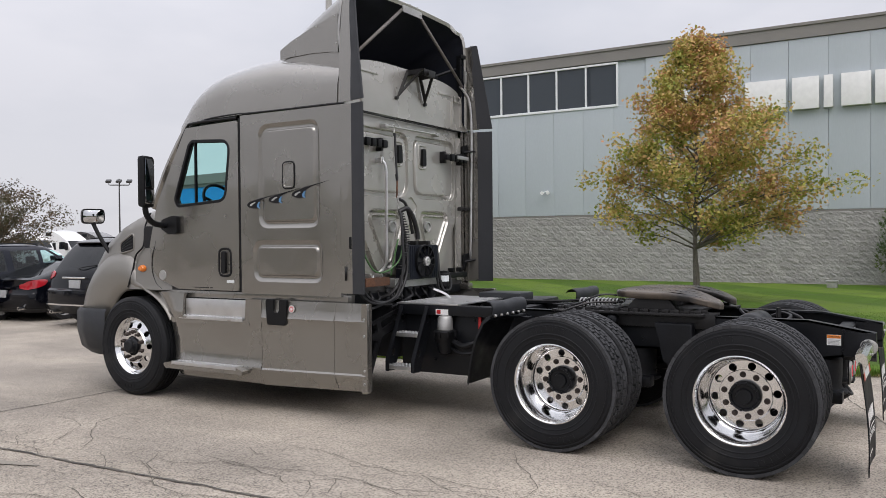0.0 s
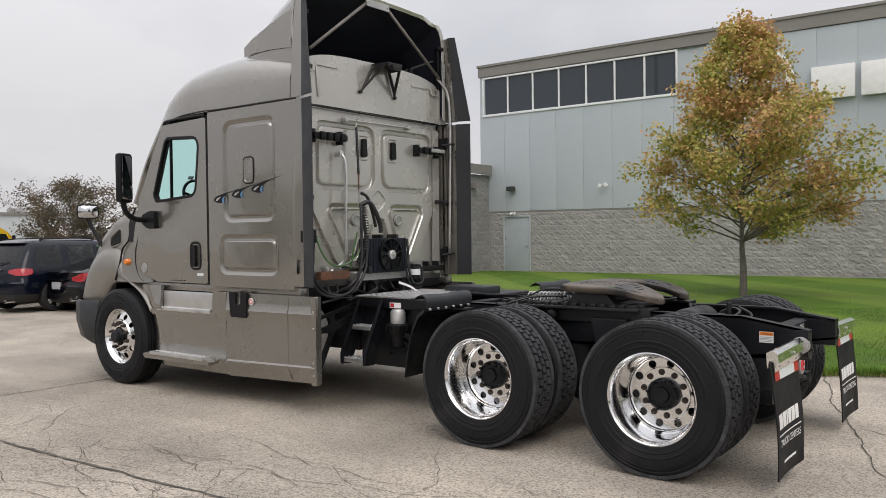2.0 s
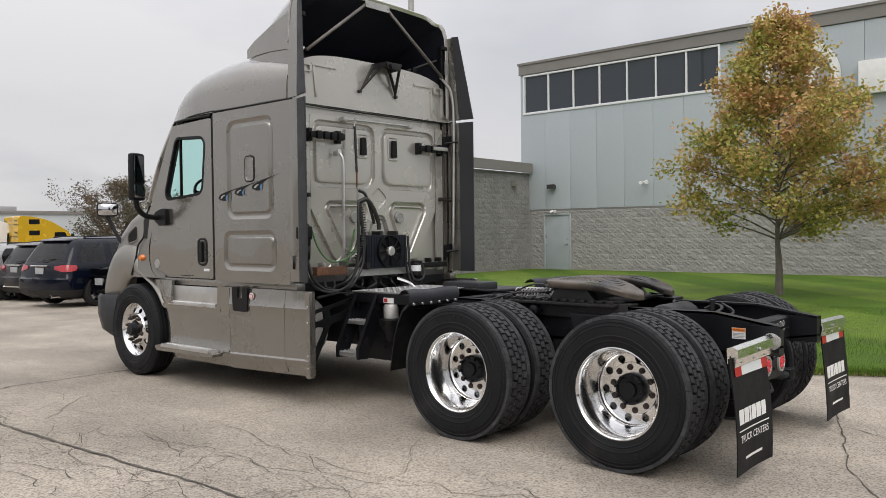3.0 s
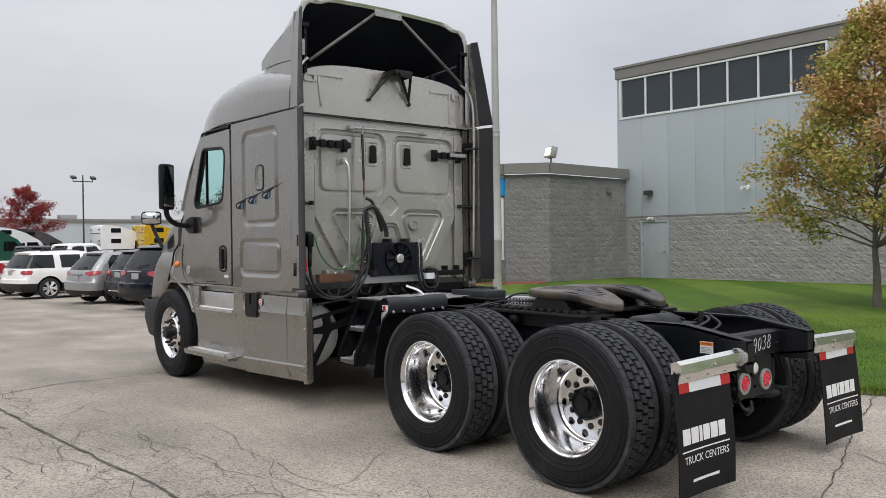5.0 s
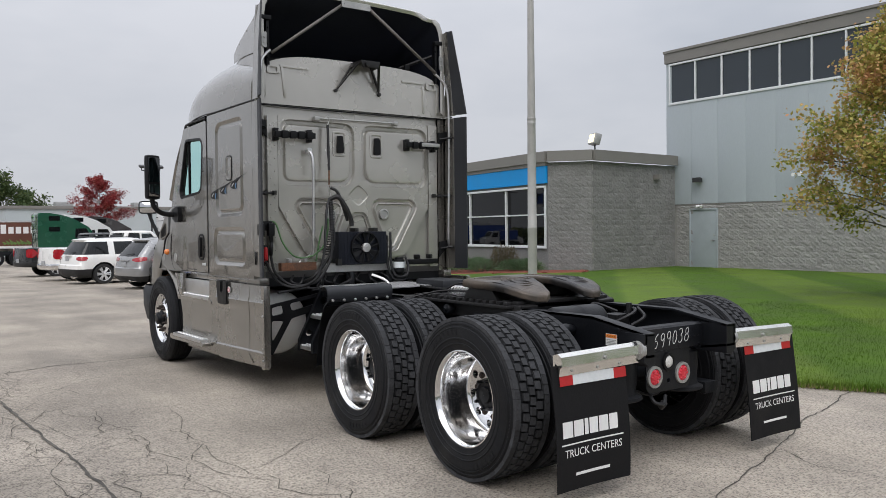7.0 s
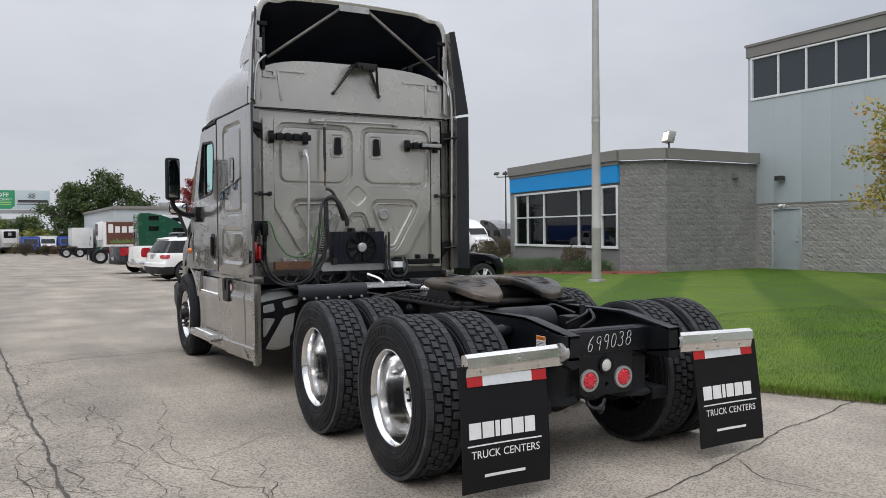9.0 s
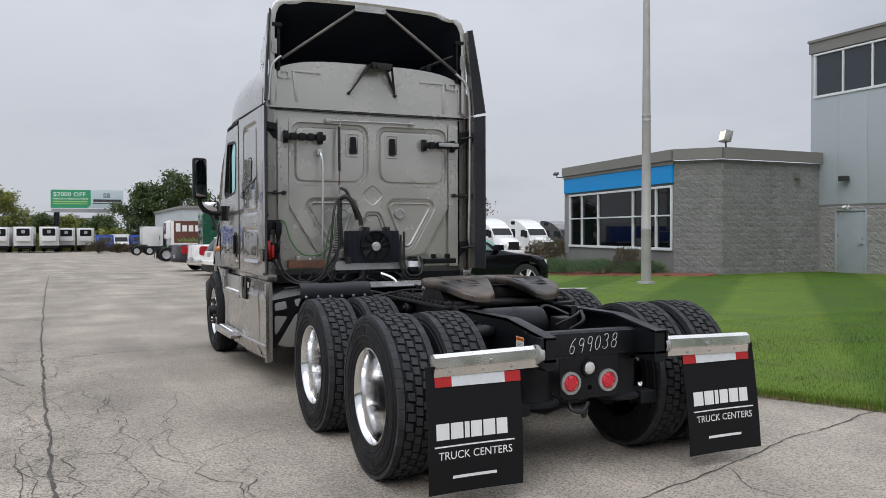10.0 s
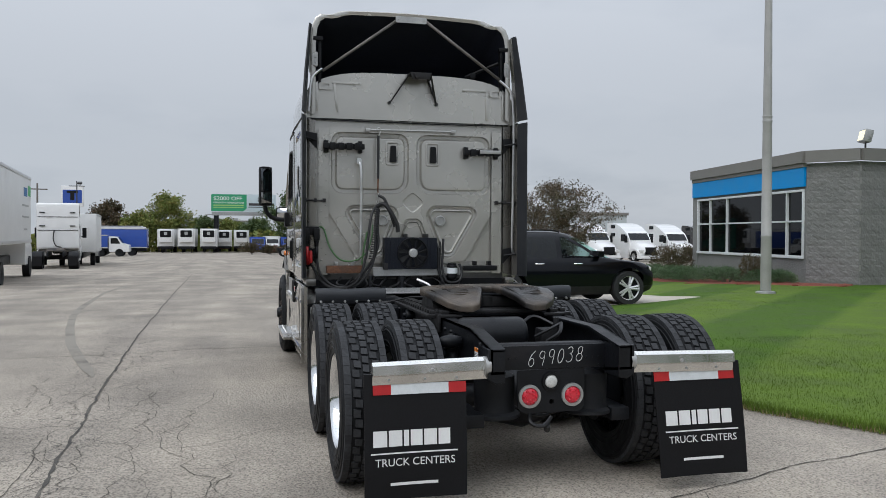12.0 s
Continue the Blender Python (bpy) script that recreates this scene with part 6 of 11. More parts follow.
# ---- side skirts, steps ----
for s in (-1, 1):
    X = 1.16 * s
    # step fairing: creased below, swept inwards round the wheel
    def swell(z):
        """How far the pressed side stands out at a height."""
        ks = ((0.2, -0.05), (0.30, -0.022), (0.372, 0.008), (0.39, 0.010), (0.405, 0.0), (0.55, -0.008), (0.75, -0.004), (0.848, 0.004), (0.858, 0.012), (0.872, 0.002), (0.95, -0.006), (1.1, -0.02))
        for (za, a), (zb, b) in zip(ks, ks[1:]):
            if za <= z <= zb:
                return a + (b - a) * (z - za) / (zb - za)
        return 0.0

    def brink(z):
        """The fairing's front edge round the wheel."""
        ks = ((0.2, 5.39), (0.6, 5.43), (0.78, 5.49), (0.94, 5.60), (1.06, 5.72))
        for (za, a), (zb, b) in zip(ks, ks[1:]):
            if za <= z <= zb:
                return a + (b - a) * (z - za) / (zb - za)
        return 5.4

    def side_at(z, f, y0):
        e = brink(z)
        y = y0 + (e - y0) * f
        k = max(0, (y - (e - 0.24)) / 0.24)
        return (X + s * (swell(z) - 0.075 * k * k + (0.012 if y > 5.2 else 0) * (1 - k)), y, z)

    bm = B()
    skin(bm, lambda z, f: side_at(z, f, 4.195), [0.24, 0.30, 0.36, 0.376, 0.39, 0.41, 0.5, 0.6, 0.7, 0.76, 0.82], [0, 0.3, 0.6, 0.78, 0.83, 0.88, 0.92, 0.96, 1], 0.035, s)
    skin(bm, lambda z, f: side_at(z, f, 5.205), [0.82, 0.85, 0.88, 0.92, 0.97, 1.02, 1.045], [0, 0.2, 0.4, 0.6, 0.8, 1], 0.035, s)
    stepfair = part("step_fairing", bm, PAINT, truck, smooth=50)
    bm = B()
    prism(bm, rounded([(4.19, 0.80), (4.40, 0.80), (4.385, 1.01), (4.19, 1.01)], 0.008), "x", X, X - 0.05 * s, 0.006)
    part("step_post", bm, PAINT, stepfair)
    bm = B()
    box(bm, min(X - 0.02 * s, X - 0.05 * s), max(X - 0.02 * s, X - 0.05 * s), 4.385, 5.20, 0.835, 0.995, 0.006)
    part("kick_plate", bm, ALU_SOFT, stepfair, "bright aluminium kick plate")
    for z, x1 in ((0.82, 1.175), (0.385, 1.27)):
        bm = B()
        prism(bm, rounded([(4.34, z - 0.055), (5.36, z - 0.065), (5.40, z - 0.02), (5.30, z), (4.42, z), (4.34, z - 0.02)], 0.012), "x", s * (x1 - 0.01), s * 1.08, 0.008)
        st = part("step_ledge", bm, PAINT, stepfair)
        bm = B()
        box(bm, min(s * 1.085, s * (x1 - 0.005)), max(s * 1.085, s * (x1 + 0.004)), 4.42, 5.27, z - 0.022, z + 0.012, 0.004)
        k = 4.46
        while k < 5.25:
            for u in (0.25, 0.75):
                xx = 1.09 + (x1 - 1.1) * u
                cyl(bm, (s * xx, k, z + 0.012), (s * xx, k, z + 0.02), 0.012, 0.008, 8)
            k += 0.05
        part("step_tread", bm, ALU_SOFT, st, "perforated aluminium tread")
    # rear skirt panel with seam, rib lines and upturned rear edge
    bm = B()
    skin(bm, lambda f, y: (X + s * (0.004 + swell(0.25 + 0.76 * f)), y, (0.27 - 0.035 * (y - 3.02) / 1.165) + (1.01 - 0.27 + 0.035 * (y - 3.02) / 1.165) * f), [0, 0.08, 0.15, 0.165, 0.185, 0.205, 0.35, 0.5, 0.65, 0.78, 0.795, 0.82, 0.9, 1], [3.02, 3.335, 3.6, 3.9, 4.185], 0.03, s)
    sk = part("side_skirt", bm, PAINT, truck, smooth=25)
    bm = B()
    tube(bm, [(X + s * (0.004 + swell(z)), y, z) for y, z in ((3.335, 0.28), (3.345, 0.36), (3.35, 0.385), (3.355, 0.42), (3.36, 0.6), (3.35, 0.84), (3.35, 0.86), (3.345, 0.9), (3.345, 1.0))], 0.004, 5, round_it=False)
    part("skirt_seam", bm, PAINT, sk)
    bm = B()
    prism(bm, rounded([(3.0, 0.26), (3.06, 0.255), (3.06, 1.012), (3.0, 1.012)], 0.01), "x", X + 0.009 * s, X - 0.04 * s, 0.006)
    part("skirt_edge", bm, PAINT, sk)
    for z in (0.34, 0.45, 0.74, 0.88):
        bm = B()
        bolts(bm, [(3.03, z)], "x", X + 0.009 * s, 0.012, 0.008 * s)
        part("skirt_bolt", bm, STEEL, sk)
    bm = B()
    loft(bm, [[(X - 0.02 * s, 3.0, z) for z in (0.26, 1.01)], [(X - 0.05 * s, 2.995, z) for z in (0.28, 1.01)]])
    part("skirt_return", bm, PAINT, sk)
    bm = B()
    prism(bm, rounded([(3.885, 0.79), (4.105, 0.79), (4.12, 1.02), (4.03, 1.02), (4.03, 0.90), (3.96, 0.90), (3.96, 1.02), (3.87, 1.02)], 0.02), "x", X - 0.01 * s, X + 0.022 * s, 0.006)
    part("cup_bracket", bm, PLASTIC, sk, "black plastic cup step")
    bm = B()
    lathe(bm, [(X + 0.010 * s, 0.032), (X + 0.014 * s, 0.032), (X + 0.0145 * s, 0.001)], 18, "x", (0, 3.82, 0.94))
    part("round_sticker", bm, WHITE, sk, "white round sticker with a red ring")
    bm = B()
    lathe(bm, [(X + 0.0146 * s, 0.024), (X + 0.016 * s, 0.024), (X + 0.016 * s, 0.015), (X + 0.0146 * s, 0.015)], 18, "x", (0, 3.82, 0.94))
    part("sticker_ring", bm, RED, sk)
    # cab underside closure and fuel tank
    bm = B()
    box(bm, min(s * 1.0, s * 1.1), max(s * 1.0, s * 1.1), 3.25, 5.6, 1.0, 1.07, 0.01)
    part("cab_rail", bm, PAINT, truck)
    bm = B()
    lathe(bm, [(3.475, 0.001), (3.48, 0.15), (3.50, 0.25), (3.52, 0.29), (3.56, 0.31), (4.80, 0.31), (4.83, 0.295), (4.85, 0.26), (4.85, 0.001)], 40, "y", (s * 0.79, 0, 0.62))
    tank = part("fuel_tank", bm, TANK, truck, "satin aluminium fuel tank")
    bm = B()
    for y in (3.75, 4.35):
        lathe(bm, [(y, 0.317), (y + 0.06, 0.317)], 40, "y", (s * 0.79, 0, 0.62))
    part("tank_strap", bm, STEEL, tank)
    # skirt support arm
    bm = B()
    arm = rounded([(0, 0.39), (0.035, 0.39), (0.18, 0.70), (0.46, 0.775), (0.46, 0.925), (0.0, 0.835)], [0.01, 0.01, 0.05, 0.02, 0.03, 0.02], 4)
    cut = [rounded([(0.03, 0.735), (0.125, 0.752), (0.115, 0.83), (0.03, 0.812)], 0.02, 4), rounded([(0.185, 0.765), (0.41, 0.825), (0.41, 0.885), (0.165, 0.838)], 0.025, 4), rounded([(0.028, 0.47), (0.13, 0.68), (0.028, 0.695)], 0.02, 4)]
    plate(bm, arm, cut, "y", -0.012, 0.012)
    plate(bm, arm, cut, "y", 0.012, None)
    bmesh.ops.scale(bm, vec=(1.42, 1, 1), verts=bm.verts)
    along = Vector((-0.62 * s, 0.11, 0)).normalized()
    m = Matrix(((along.x, -along.y, 0, 1.125 * s), (along.y, along.x, 0, 3.03), (0, 0, 1, 0), (0, 0, 0, 1)))
    bmesh.ops.transform(bm, matrix=m, verts=bm.verts)
    part("skirt_arm", bm, PLASTIC, truck, "black cast support arm")


# ---- wheels ----
def circle(r, n, cu=0.0, cv=0.0, ph=0.0):
    return [(cu + r * math.cos(ph + 2 * math.pi * i / n), cv + r * math.sin(ph + 2 * math.pi * i / n)) for i in range(n)]


def tyre_mesh(name, drive):
    """Axis along x, centred, outside towards -x."""
    R, W = 0.508, 0.272
    h = W / 2
    bm = B()
    rt = R - 0.015 if drive else R
    side = [(-h + 0.020, 0.292), (-h + 0.006, 0.305), (-h + 0.004, 0.325), (-h + 0.001, 0.335), (-h - 0.003, 0.338), (-h - 0.003, 0.343), (-h - 0.001, 0.346), (-h - 0.005, 0.368), (-h - 0.009, 0.371), (-h - 0.009, 0.376), (-h - 0.006, 0.380), (-h - 0.006, 0.42), (-h - 0.003, 0.436), (-h - 0.006, 0.438), (-h - 0.005, 0.444), (-h + 0.001, 0.447), (-h + 0.003, 0.458), (-h + 0.000, 0.462), (-h + 0.002, 0.470), (-h + 0.008, 0.474), (-h + 0.014, 0.488), (-h + 0.030, rt - 0.003)]
    if drive:
        mid = [(-h + 0.06, rt), (0, rt + 0.002), (h - 0.06, rt)]
    else:
        mid = []
        for k in range(5):
            a = -0.100 + k * 0.04
            mid += [(a, R - 0.002), (a + 0.030, R - 0.002), (a + 0.032, R - 0.014), (a + 0.038, R - 0.014)]
    prof = side + mid + [(-x, r) for x, r in side[::-1]]
    lathe(bm, prof, 72, "x")
    # raised band and plain bars where the sidewall is lettered
    for k in range(14):
        for base, count in ((0.6, 7), (3.7, 6)):
            if k < count:
                a = base + k * 0.11
                c = Vector((-h - 0.006, math.cos(a) * 0.412, math.sin(a) * 0.412))
                m = Matrix.Translation(c) @ Matrix.Rotation(a, 4, "X")
                box(bm, -0.0025, 0.004, -0.018, 0.018, -0.016, 0.012, 0, m)
    if drive == "tread":
        bm.free()
        bm = B()
        rows = [(-0.128, -0.090), (-0.074, -0.034), (-0.018, 0.018), (0.034, 0.074), (0.090, 0.128)]
        n = 54
        for j, (x0, x1) in enumerate(rows):
            for i in range(n):
                a0 = 2 * math.pi * (i + (0.5 if j % 2 else 0.0)) / n
                a1 = a0 + 2 * math.pi / n * (0.965 if j in (0, 4) else 0.76)
                jit = 0.006 * (1 if i % 2 else -1)
                lo, hi = rt - 0.012, R - (0.004 if j in (0, 4) else 0)
                xa, xb = x0, x1
                q = [(xa, a0), (xa, a1), (xb, a1 + 0.010), (xb, a0 + 0.010)]
                if j in (1, 3):
                    q = [(xa + jit, a0), (xa + jit, a1), (xb + jit, a1 + 0.010), (xb + jit, a0 + 0.010)]
                vs = [bm.verts.new((x, r * math.cos(a), r * math.sin(a))) for r in (lo, hi) for x, a in q]
                for f in ((4, 5, 6, 7), (0, 1, 5, 4), (1, 2, 6, 5), (2, 3, 7, 6), (3, 0, 4, 7)):
                    bm.faces.new([vs[k] for k in f])
    return mesh_of(name, bm, TREAD if drive == "tread" else RUBBER, 32)


def rim_mesh(name, deep):
    """Polished disc wheel; the outside is towards -x."""
    bm = B()
    if deep:
        lathe(bm, [(-0.118, 0.287), (-0.126, 0.294), (-0.124, 0.302), (-0.114, 0.305), (-0.108, 0.296)], 64, "x")
        lathe(bm, [(-0.118, 0.287), (-0.105, 0.278), (-0.088, 0.272), (-0.02, 0.266), (0.05, 0.262), (0.085, 0.256), (0.104, 0.247), (0.112, 0.236)], 64, "x")
        d, r_out = 0.112, 0.236
        plate(bm, circle(r_out, 64), [circle(0.027, 16, 0.205 * math.cos(a), 0.203 * math.sin(a)) for a in [2 * math.pi * (i + 0.5) / 10 for i in range(10)]] + [circle(0.178, 48)], "x", d, d + 0.02)
        lathe(bm, [(d, 0.178), (d - 0.012, 0.172), (d - 0.012, 0.10)], 48, "x")
    else:
        lathe(bm, [(-0.085, 0.272), (-0.106, 0.285), (-0.116, 0.296), (-0.110, 0.303), (-0.1, 0.296)], 64, "x")
        lathe(bm, [(-0.085, 0.272), (-0.070, 0.258), (-0.072, 0.246)], 64, "x")
        lathe(bm, [(-0.098, 0.182), (-0.112, 0.172), (-0.116, 0.12), (-0.116, 0.10)], 48, "x")
        start = len(bm.verts)
        plate(bm, circle(0.246, 64), [circle(0.029, 16, 0.213 * math.cos(a), 0.213 * math.sin(a)) for a in [2 * math.pi * (i + 0.5) / 10 for i in range(10)]] + [circle(0.182, 48)], "x", 0.0, 0.02)
        bm.verts.ensure_lookup_table()
        for v in list(bm.verts)[start:]:
            r = math.hypot(v.co.y, v.co.z)
            v.co.x += -0.072 - 0.026 * (0.246 - r) / 0.064
    return mesh_of(name, bm, ALU, 40)


def hub_mesh(name, deep):
    bm = B()
    if deep:
        lathe(bm, [(0.12, 0.15), (0.104, 0.106), (0.06, 0.104), (0.052, 0.098), (0.048, 0.085), (0.056, 0.080), (0.056, 0.055), (0.038, 0.05), (0.035, 0.001)], 32, "x")
        for i in range(8):
            a = 2 * math.pi * i / 8
            cyl(bm, (0.056, 0.092 * math.cos(a), 0.092 * math.sin(a)), (0.028, 0.092 * math.cos(a), 0.092 * math.sin(a)), 0.012, 0.010, 6)
    else:
        lathe(bm, [(-0.10, 0.094), (-0.13, 0.086), (-0.14, 0.072), (-0.175, 0.066), (-0.185, 0.052), (-0.185, 0.001)], 28, "x")
    return mesh_of(name, bm, BLACK, 35)


def nut_mesh(name, deep):
    bm = B()
    lathe(bm, [(0, 0.021), (-0.006, 0.021), (-0.008, 0.001)], 10, "x")
    cyl(bm, (-0.007, 0, 0), (-0.014 if deep else -0.035, 0, 0), 0.017, 0.015, 6)
    return mesh_of(name, bm, RUST_NUT, 30)


def drum_mesh():
    bm = B()
    lathe(bm, [(0.10, 0.001), (0.10, 0.20), (0.22, 0.21), (0.22, 0.001)], 24, "x")
    return mesh_of("drum", bm, BLACK, 35)


T_DRIVE, T_STEER, T_TREAD = tyre_mesh("tyre", True), tyre_mesh("tyre", False), tyre_mesh("tread", "tread")
R_DEEP, R_FRONT = rim_mesh("rim", True), rim_mesh("rim", False)
H_DEEP, H_FRONT = hub_mesh("hub", True), hub_mesh("hub", False)
N_DEEP, N_FRONT = nut_mesh("wheel_nut", True), nut_mesh("wheel_nut", False)
DRUM = drum_mesh()
bm = B()
lathe(bm, [(-0.03, 0.24), (-0.118, 0.292), (-0.124, 0.302), (-0.11, 0.304)], 48, "x")
R_INNER = mesh_of("rim", bm, ALU_SOFT, 40)


def wheel(x, y, z, spin, kind):
    flip = 180 if x > 0 else 0
    fat = 0.985 if kind == "steer" else 0.970
    m = pose(x, y, z, 0, 0, flip) @ Matrix.Rotation(spin, 4, "X") @ Matrix.Diagonal((1, fat, fat, 1))
    hub = shared("wheel", {"drive": H_DEEP, "inner": DRUM, "steer": H_FRONT}[kind], truck, m, "")
    shared("tyre", T_STEER if kind == "steer" else T_DRIVE, hub, None, "black tyre")
    if kind != "steer":
        tagged(shared("tread", T_TREAD, hub), "", kind="stuff")
    shared("rim", {"drive": R_DEEP, "inner": R_INNER, "steer": R_FRONT}[kind], hub, None, "polished aluminium rim")
    if kind != "inner":
        for i in range(10):
            a = 2 * math.pi * i / 10
            at = (0.100 if kind == "drive" else -0.116, 0.143 * math.cos(a), 0.143 * math.sin(a))
            shared("wheel_nut", N_DEEP if kind == "drive" else N_FRONT, hub, Matrix.Translation(at))


spin = 0.2
for s in (-1, 1):
    for y in (0.04, 1.342):
        wheel(s * 1.077, y, 0.492, spin, "drive")
        wheel(s * 0.735, y, 0.492, spin + 0.03, "inner")
        spin += 0.37
    wheel(s * 1.06, 5.94, 0.490, spin, "steer")

# ---- frame ----
for s in (-1, 1):
    bm = B()
    xo, xi = s * 0.43, s * 0.345
    side = [(-0.70, 0.885), (-0.28, 0.955), (6.6, 0.955), (6.6, 0.69), (-0.35, 0.69), (-0.70, 0.745)]
    prism(bm, side, "x", xo, xo - s * 0.012)
    for (ya, za), (yb, zb) in (((-0.70, 0.885), (-0.28, 0.955)), ((-0.28, 0.955), (6.6, 0.955)), ((-0.35, 0.69), (6.6, 0.69)), ((-0.70, 0.745), (-0.35, 0.69))):
        q = [(xo, ya, za), (xi, ya, za), (xi, yb, zb), (xo, yb, zb)]
        vs = [bm.verts.new((x, y, z + dz)) for dz in (0, -0.014 if za > 0.8 else 0.014) for x, y, z in q]
        for f in ((0, 1, 2, 3), (7, 6, 5, 4), (0, 4, 5, 1), (1, 5, 6, 2), (2, 6, 7, 3), (3, 7, 4, 0)):
            bm.faces.new([vs[k] for k in f])
    bolts(bm, [(y, z) for y in (-0.5, 0.15, 0.3, 0.45, 0.9, 1.05, 1.2, 1.7, 1.85, 2.0) for z in (0.76, 0.89)], "x", xo, 0.013, s * 0.012)
    rail = part("frame_rail", bm, BLACK, truck)
    # mounting angle of the fifth wheel with slots and bolts
    bm = B()
    box(bm, min(s * 0.30, s * 0.46), max(s * 0.30, s * 0.46), 0.35, 1.62, 0.958, 0.975, 0.003)
    box(bm, min(s * 0.45, s * 0.465), max(s * 0.45, s * 0.465), 0.35, 1.62, 0.86, 0.975, 0.003)
    y = 0.42
    while y < 1.6:
        box(bm, min(s * 0.37, s * 0.43), max(s * 0.37, s * 0.43), y, y + 0.055, 0.975, 1.0, 0.006)
        y += 0.11
    part("mount_angle", bm, BRACKET, truck)
    # suspension: hanger, air bag, shock, beam
    for y in (0.0, 1.32):
        bm = B()
        prism(bm, [(y + 0.50, 0.90), (y + 0.78, 0.90), (y + 0.72, 0.62), (y + 0.60, 0.50), (y + 0.54, 0.50), (y + 0.50, 0.62)], "x", s * 0.44, s * 0.54, 0.01)
        box(bm, min(s * 0.40, s * 0.52), max(s * 0.40, s * 0.52), y - 0.50, y + 0.66, 0.40, 0.48, 0.012)
        part("spring_hanger", bm, BLACK, truck)
        bm = B()
        lathe(bm, [(0.435, 0.001), (0.435, 0.14), (0.445, 0.158), (0.462, 0.155), (0.475, 0.125), (0.50, 0.118), (0.60, 0.124), (0.685, 0.122), (0.70, 0.10), (0.70, 0.001)], 28, "z", (s * 0.30, y - 0.36, 0))
        part("air_bag", bm, RUBBER, truck)
    bm = B()
    cyl(bm, (s * 0.47, -0.12, 0.55), (s * 0.47, 0.02, 0.88), 0.045, 0.045, 14)
    cyl(bm, (s * 0.47, -0.10, 0.83), (s * 0.53, -0.10, 0.83), 0.03, 0.03, 10)
    lathe(bm, [(s * 0.44, 0.03), (s * 0.50, 0.045), (s * 0.56, 0.035), (s * 0.58, 0.02), (s * 0.58, 0.001)], 12, "x", (0, -0.12, 0.86))
    part("shock_absorber", bm, BLACK, truck)
    bm = B()
    lathe(bm, [(s * 0.43, 0.022), (s * 0.47, 0.022), (s * 0.475, 0.04), (s * 0.51, 0.045), (s * 0.53, 0.036), (s * 0.535, 0.018), (s * 0.55, 0.016), (s * 0.55, 0.001)], 14, "x", (0, 1.12, 0.906))
    part("bump_stop", bm, BLACK, truck)
for y in (0.04, 1.342):
    bm = B()
    cyl(bm, (-0.92, y, 0.492), (0.92, y, 0.492), 0.075, 0.075, 16)
    lathe(bm, [(-0.22, 0.08), (-0.14, 0.19), (0.0, 0.225), (0.14, 0.19), (0.22, 0.08)], 24, "x", (0, y, 0.492))
    lathe(bm, [(y + 0.05, 0.16), (y + 0.30, 0.12), (y + 0.36, 0.07), (y + 0.55, 0.05)], 18, "y", (0, 0, 0.53))
    part("drive_axle", bm, BLACK, truck)
bm = B()
cyl(bm, (0, 0.4, 0.52), (0, 1.1, 0.52), 0.05, 0.05, 12)
cyl(bm, (0, 1.7, 0.54), (0, 3.2, 0.6), 0.06, 0.06, 12)
part("drive_shaft", bm, BLACK, truck)
for y, z0, z1 in ((0.66, 0.70, 0.93), (2.15, 0.70, 0.93), (3.0, 0.70, 0.93)):
    bm = B()
    box(bm, -0.42, 0.42, y - 0.06, y + 0.06, z0, z1, 0.01)
    part("cross_member", bm, BLACK, truck)
bm = B()
cyl(bm, (-1.0, 5.95, 0.42), (1.0, 5.95, 0.42), 0.06, 0.06, 12)
box(bm, -0.40, 0.40, 4.3, 6.5, 0.45, 1.0, 0.05)
box(bm, -1.02, 1.02, 3.36, 5.6, 0.98, 1.06)
box(bm, -0.42, 0.42, 3.2, 4.3, 0.45, 0.75, 0.05)
part("engine_block", bm, BLACK, truck)
# wheel-house liners hide the far side
for s in (-1, 1):
    bm = B()
    box(bm, min(s * 0.62, s * 0.66), max(s * 0.62, s * 0.66), 5.35, 6.6, 0.35, 1.2)
    part("wheel_liner", bm, PLASTIC, truck)

# rear closing plate with number, lamps
bm = B()
box(bm, -0.35, 0.35, -0.52, -0.505, 0.735, 0.875, 0.003)
loft(bm, [[(x, y, z) for y, z in ((-0.52, 0.87), (-0.50, 0.885), (-0.43, 0.885))] for x in (-0.345, 0.345)])
bolts(bm, [(x, 0.80) for x in (-0.30, -0.26, -0.22, 0.22, 0.26, 0.30)] + [(x, 0.75) for x in (-0.30, -0.1, 0.1, 0.30)], "y", -0.52, 0.007, -0.004)
rear = part("rear_cross_member", bm, BLACK, truck)
bm = B()
plate(bm, rounded([(-0.21, 0.73), (-0.205, 0.51), (-0.17, 0.478), (0.19, 0.478), (0.215, 0.51), (0.215, 0.735)], [0.01, 0.03, 0.04, 0.04, 0.03, 0.01]), [rounded(rect(-0.008, 0.022, 0.525, 0.555), 0.012)], "y", -0.515, -0.507)
lampp = part("lamp_plate", bm, BLACK, truck)
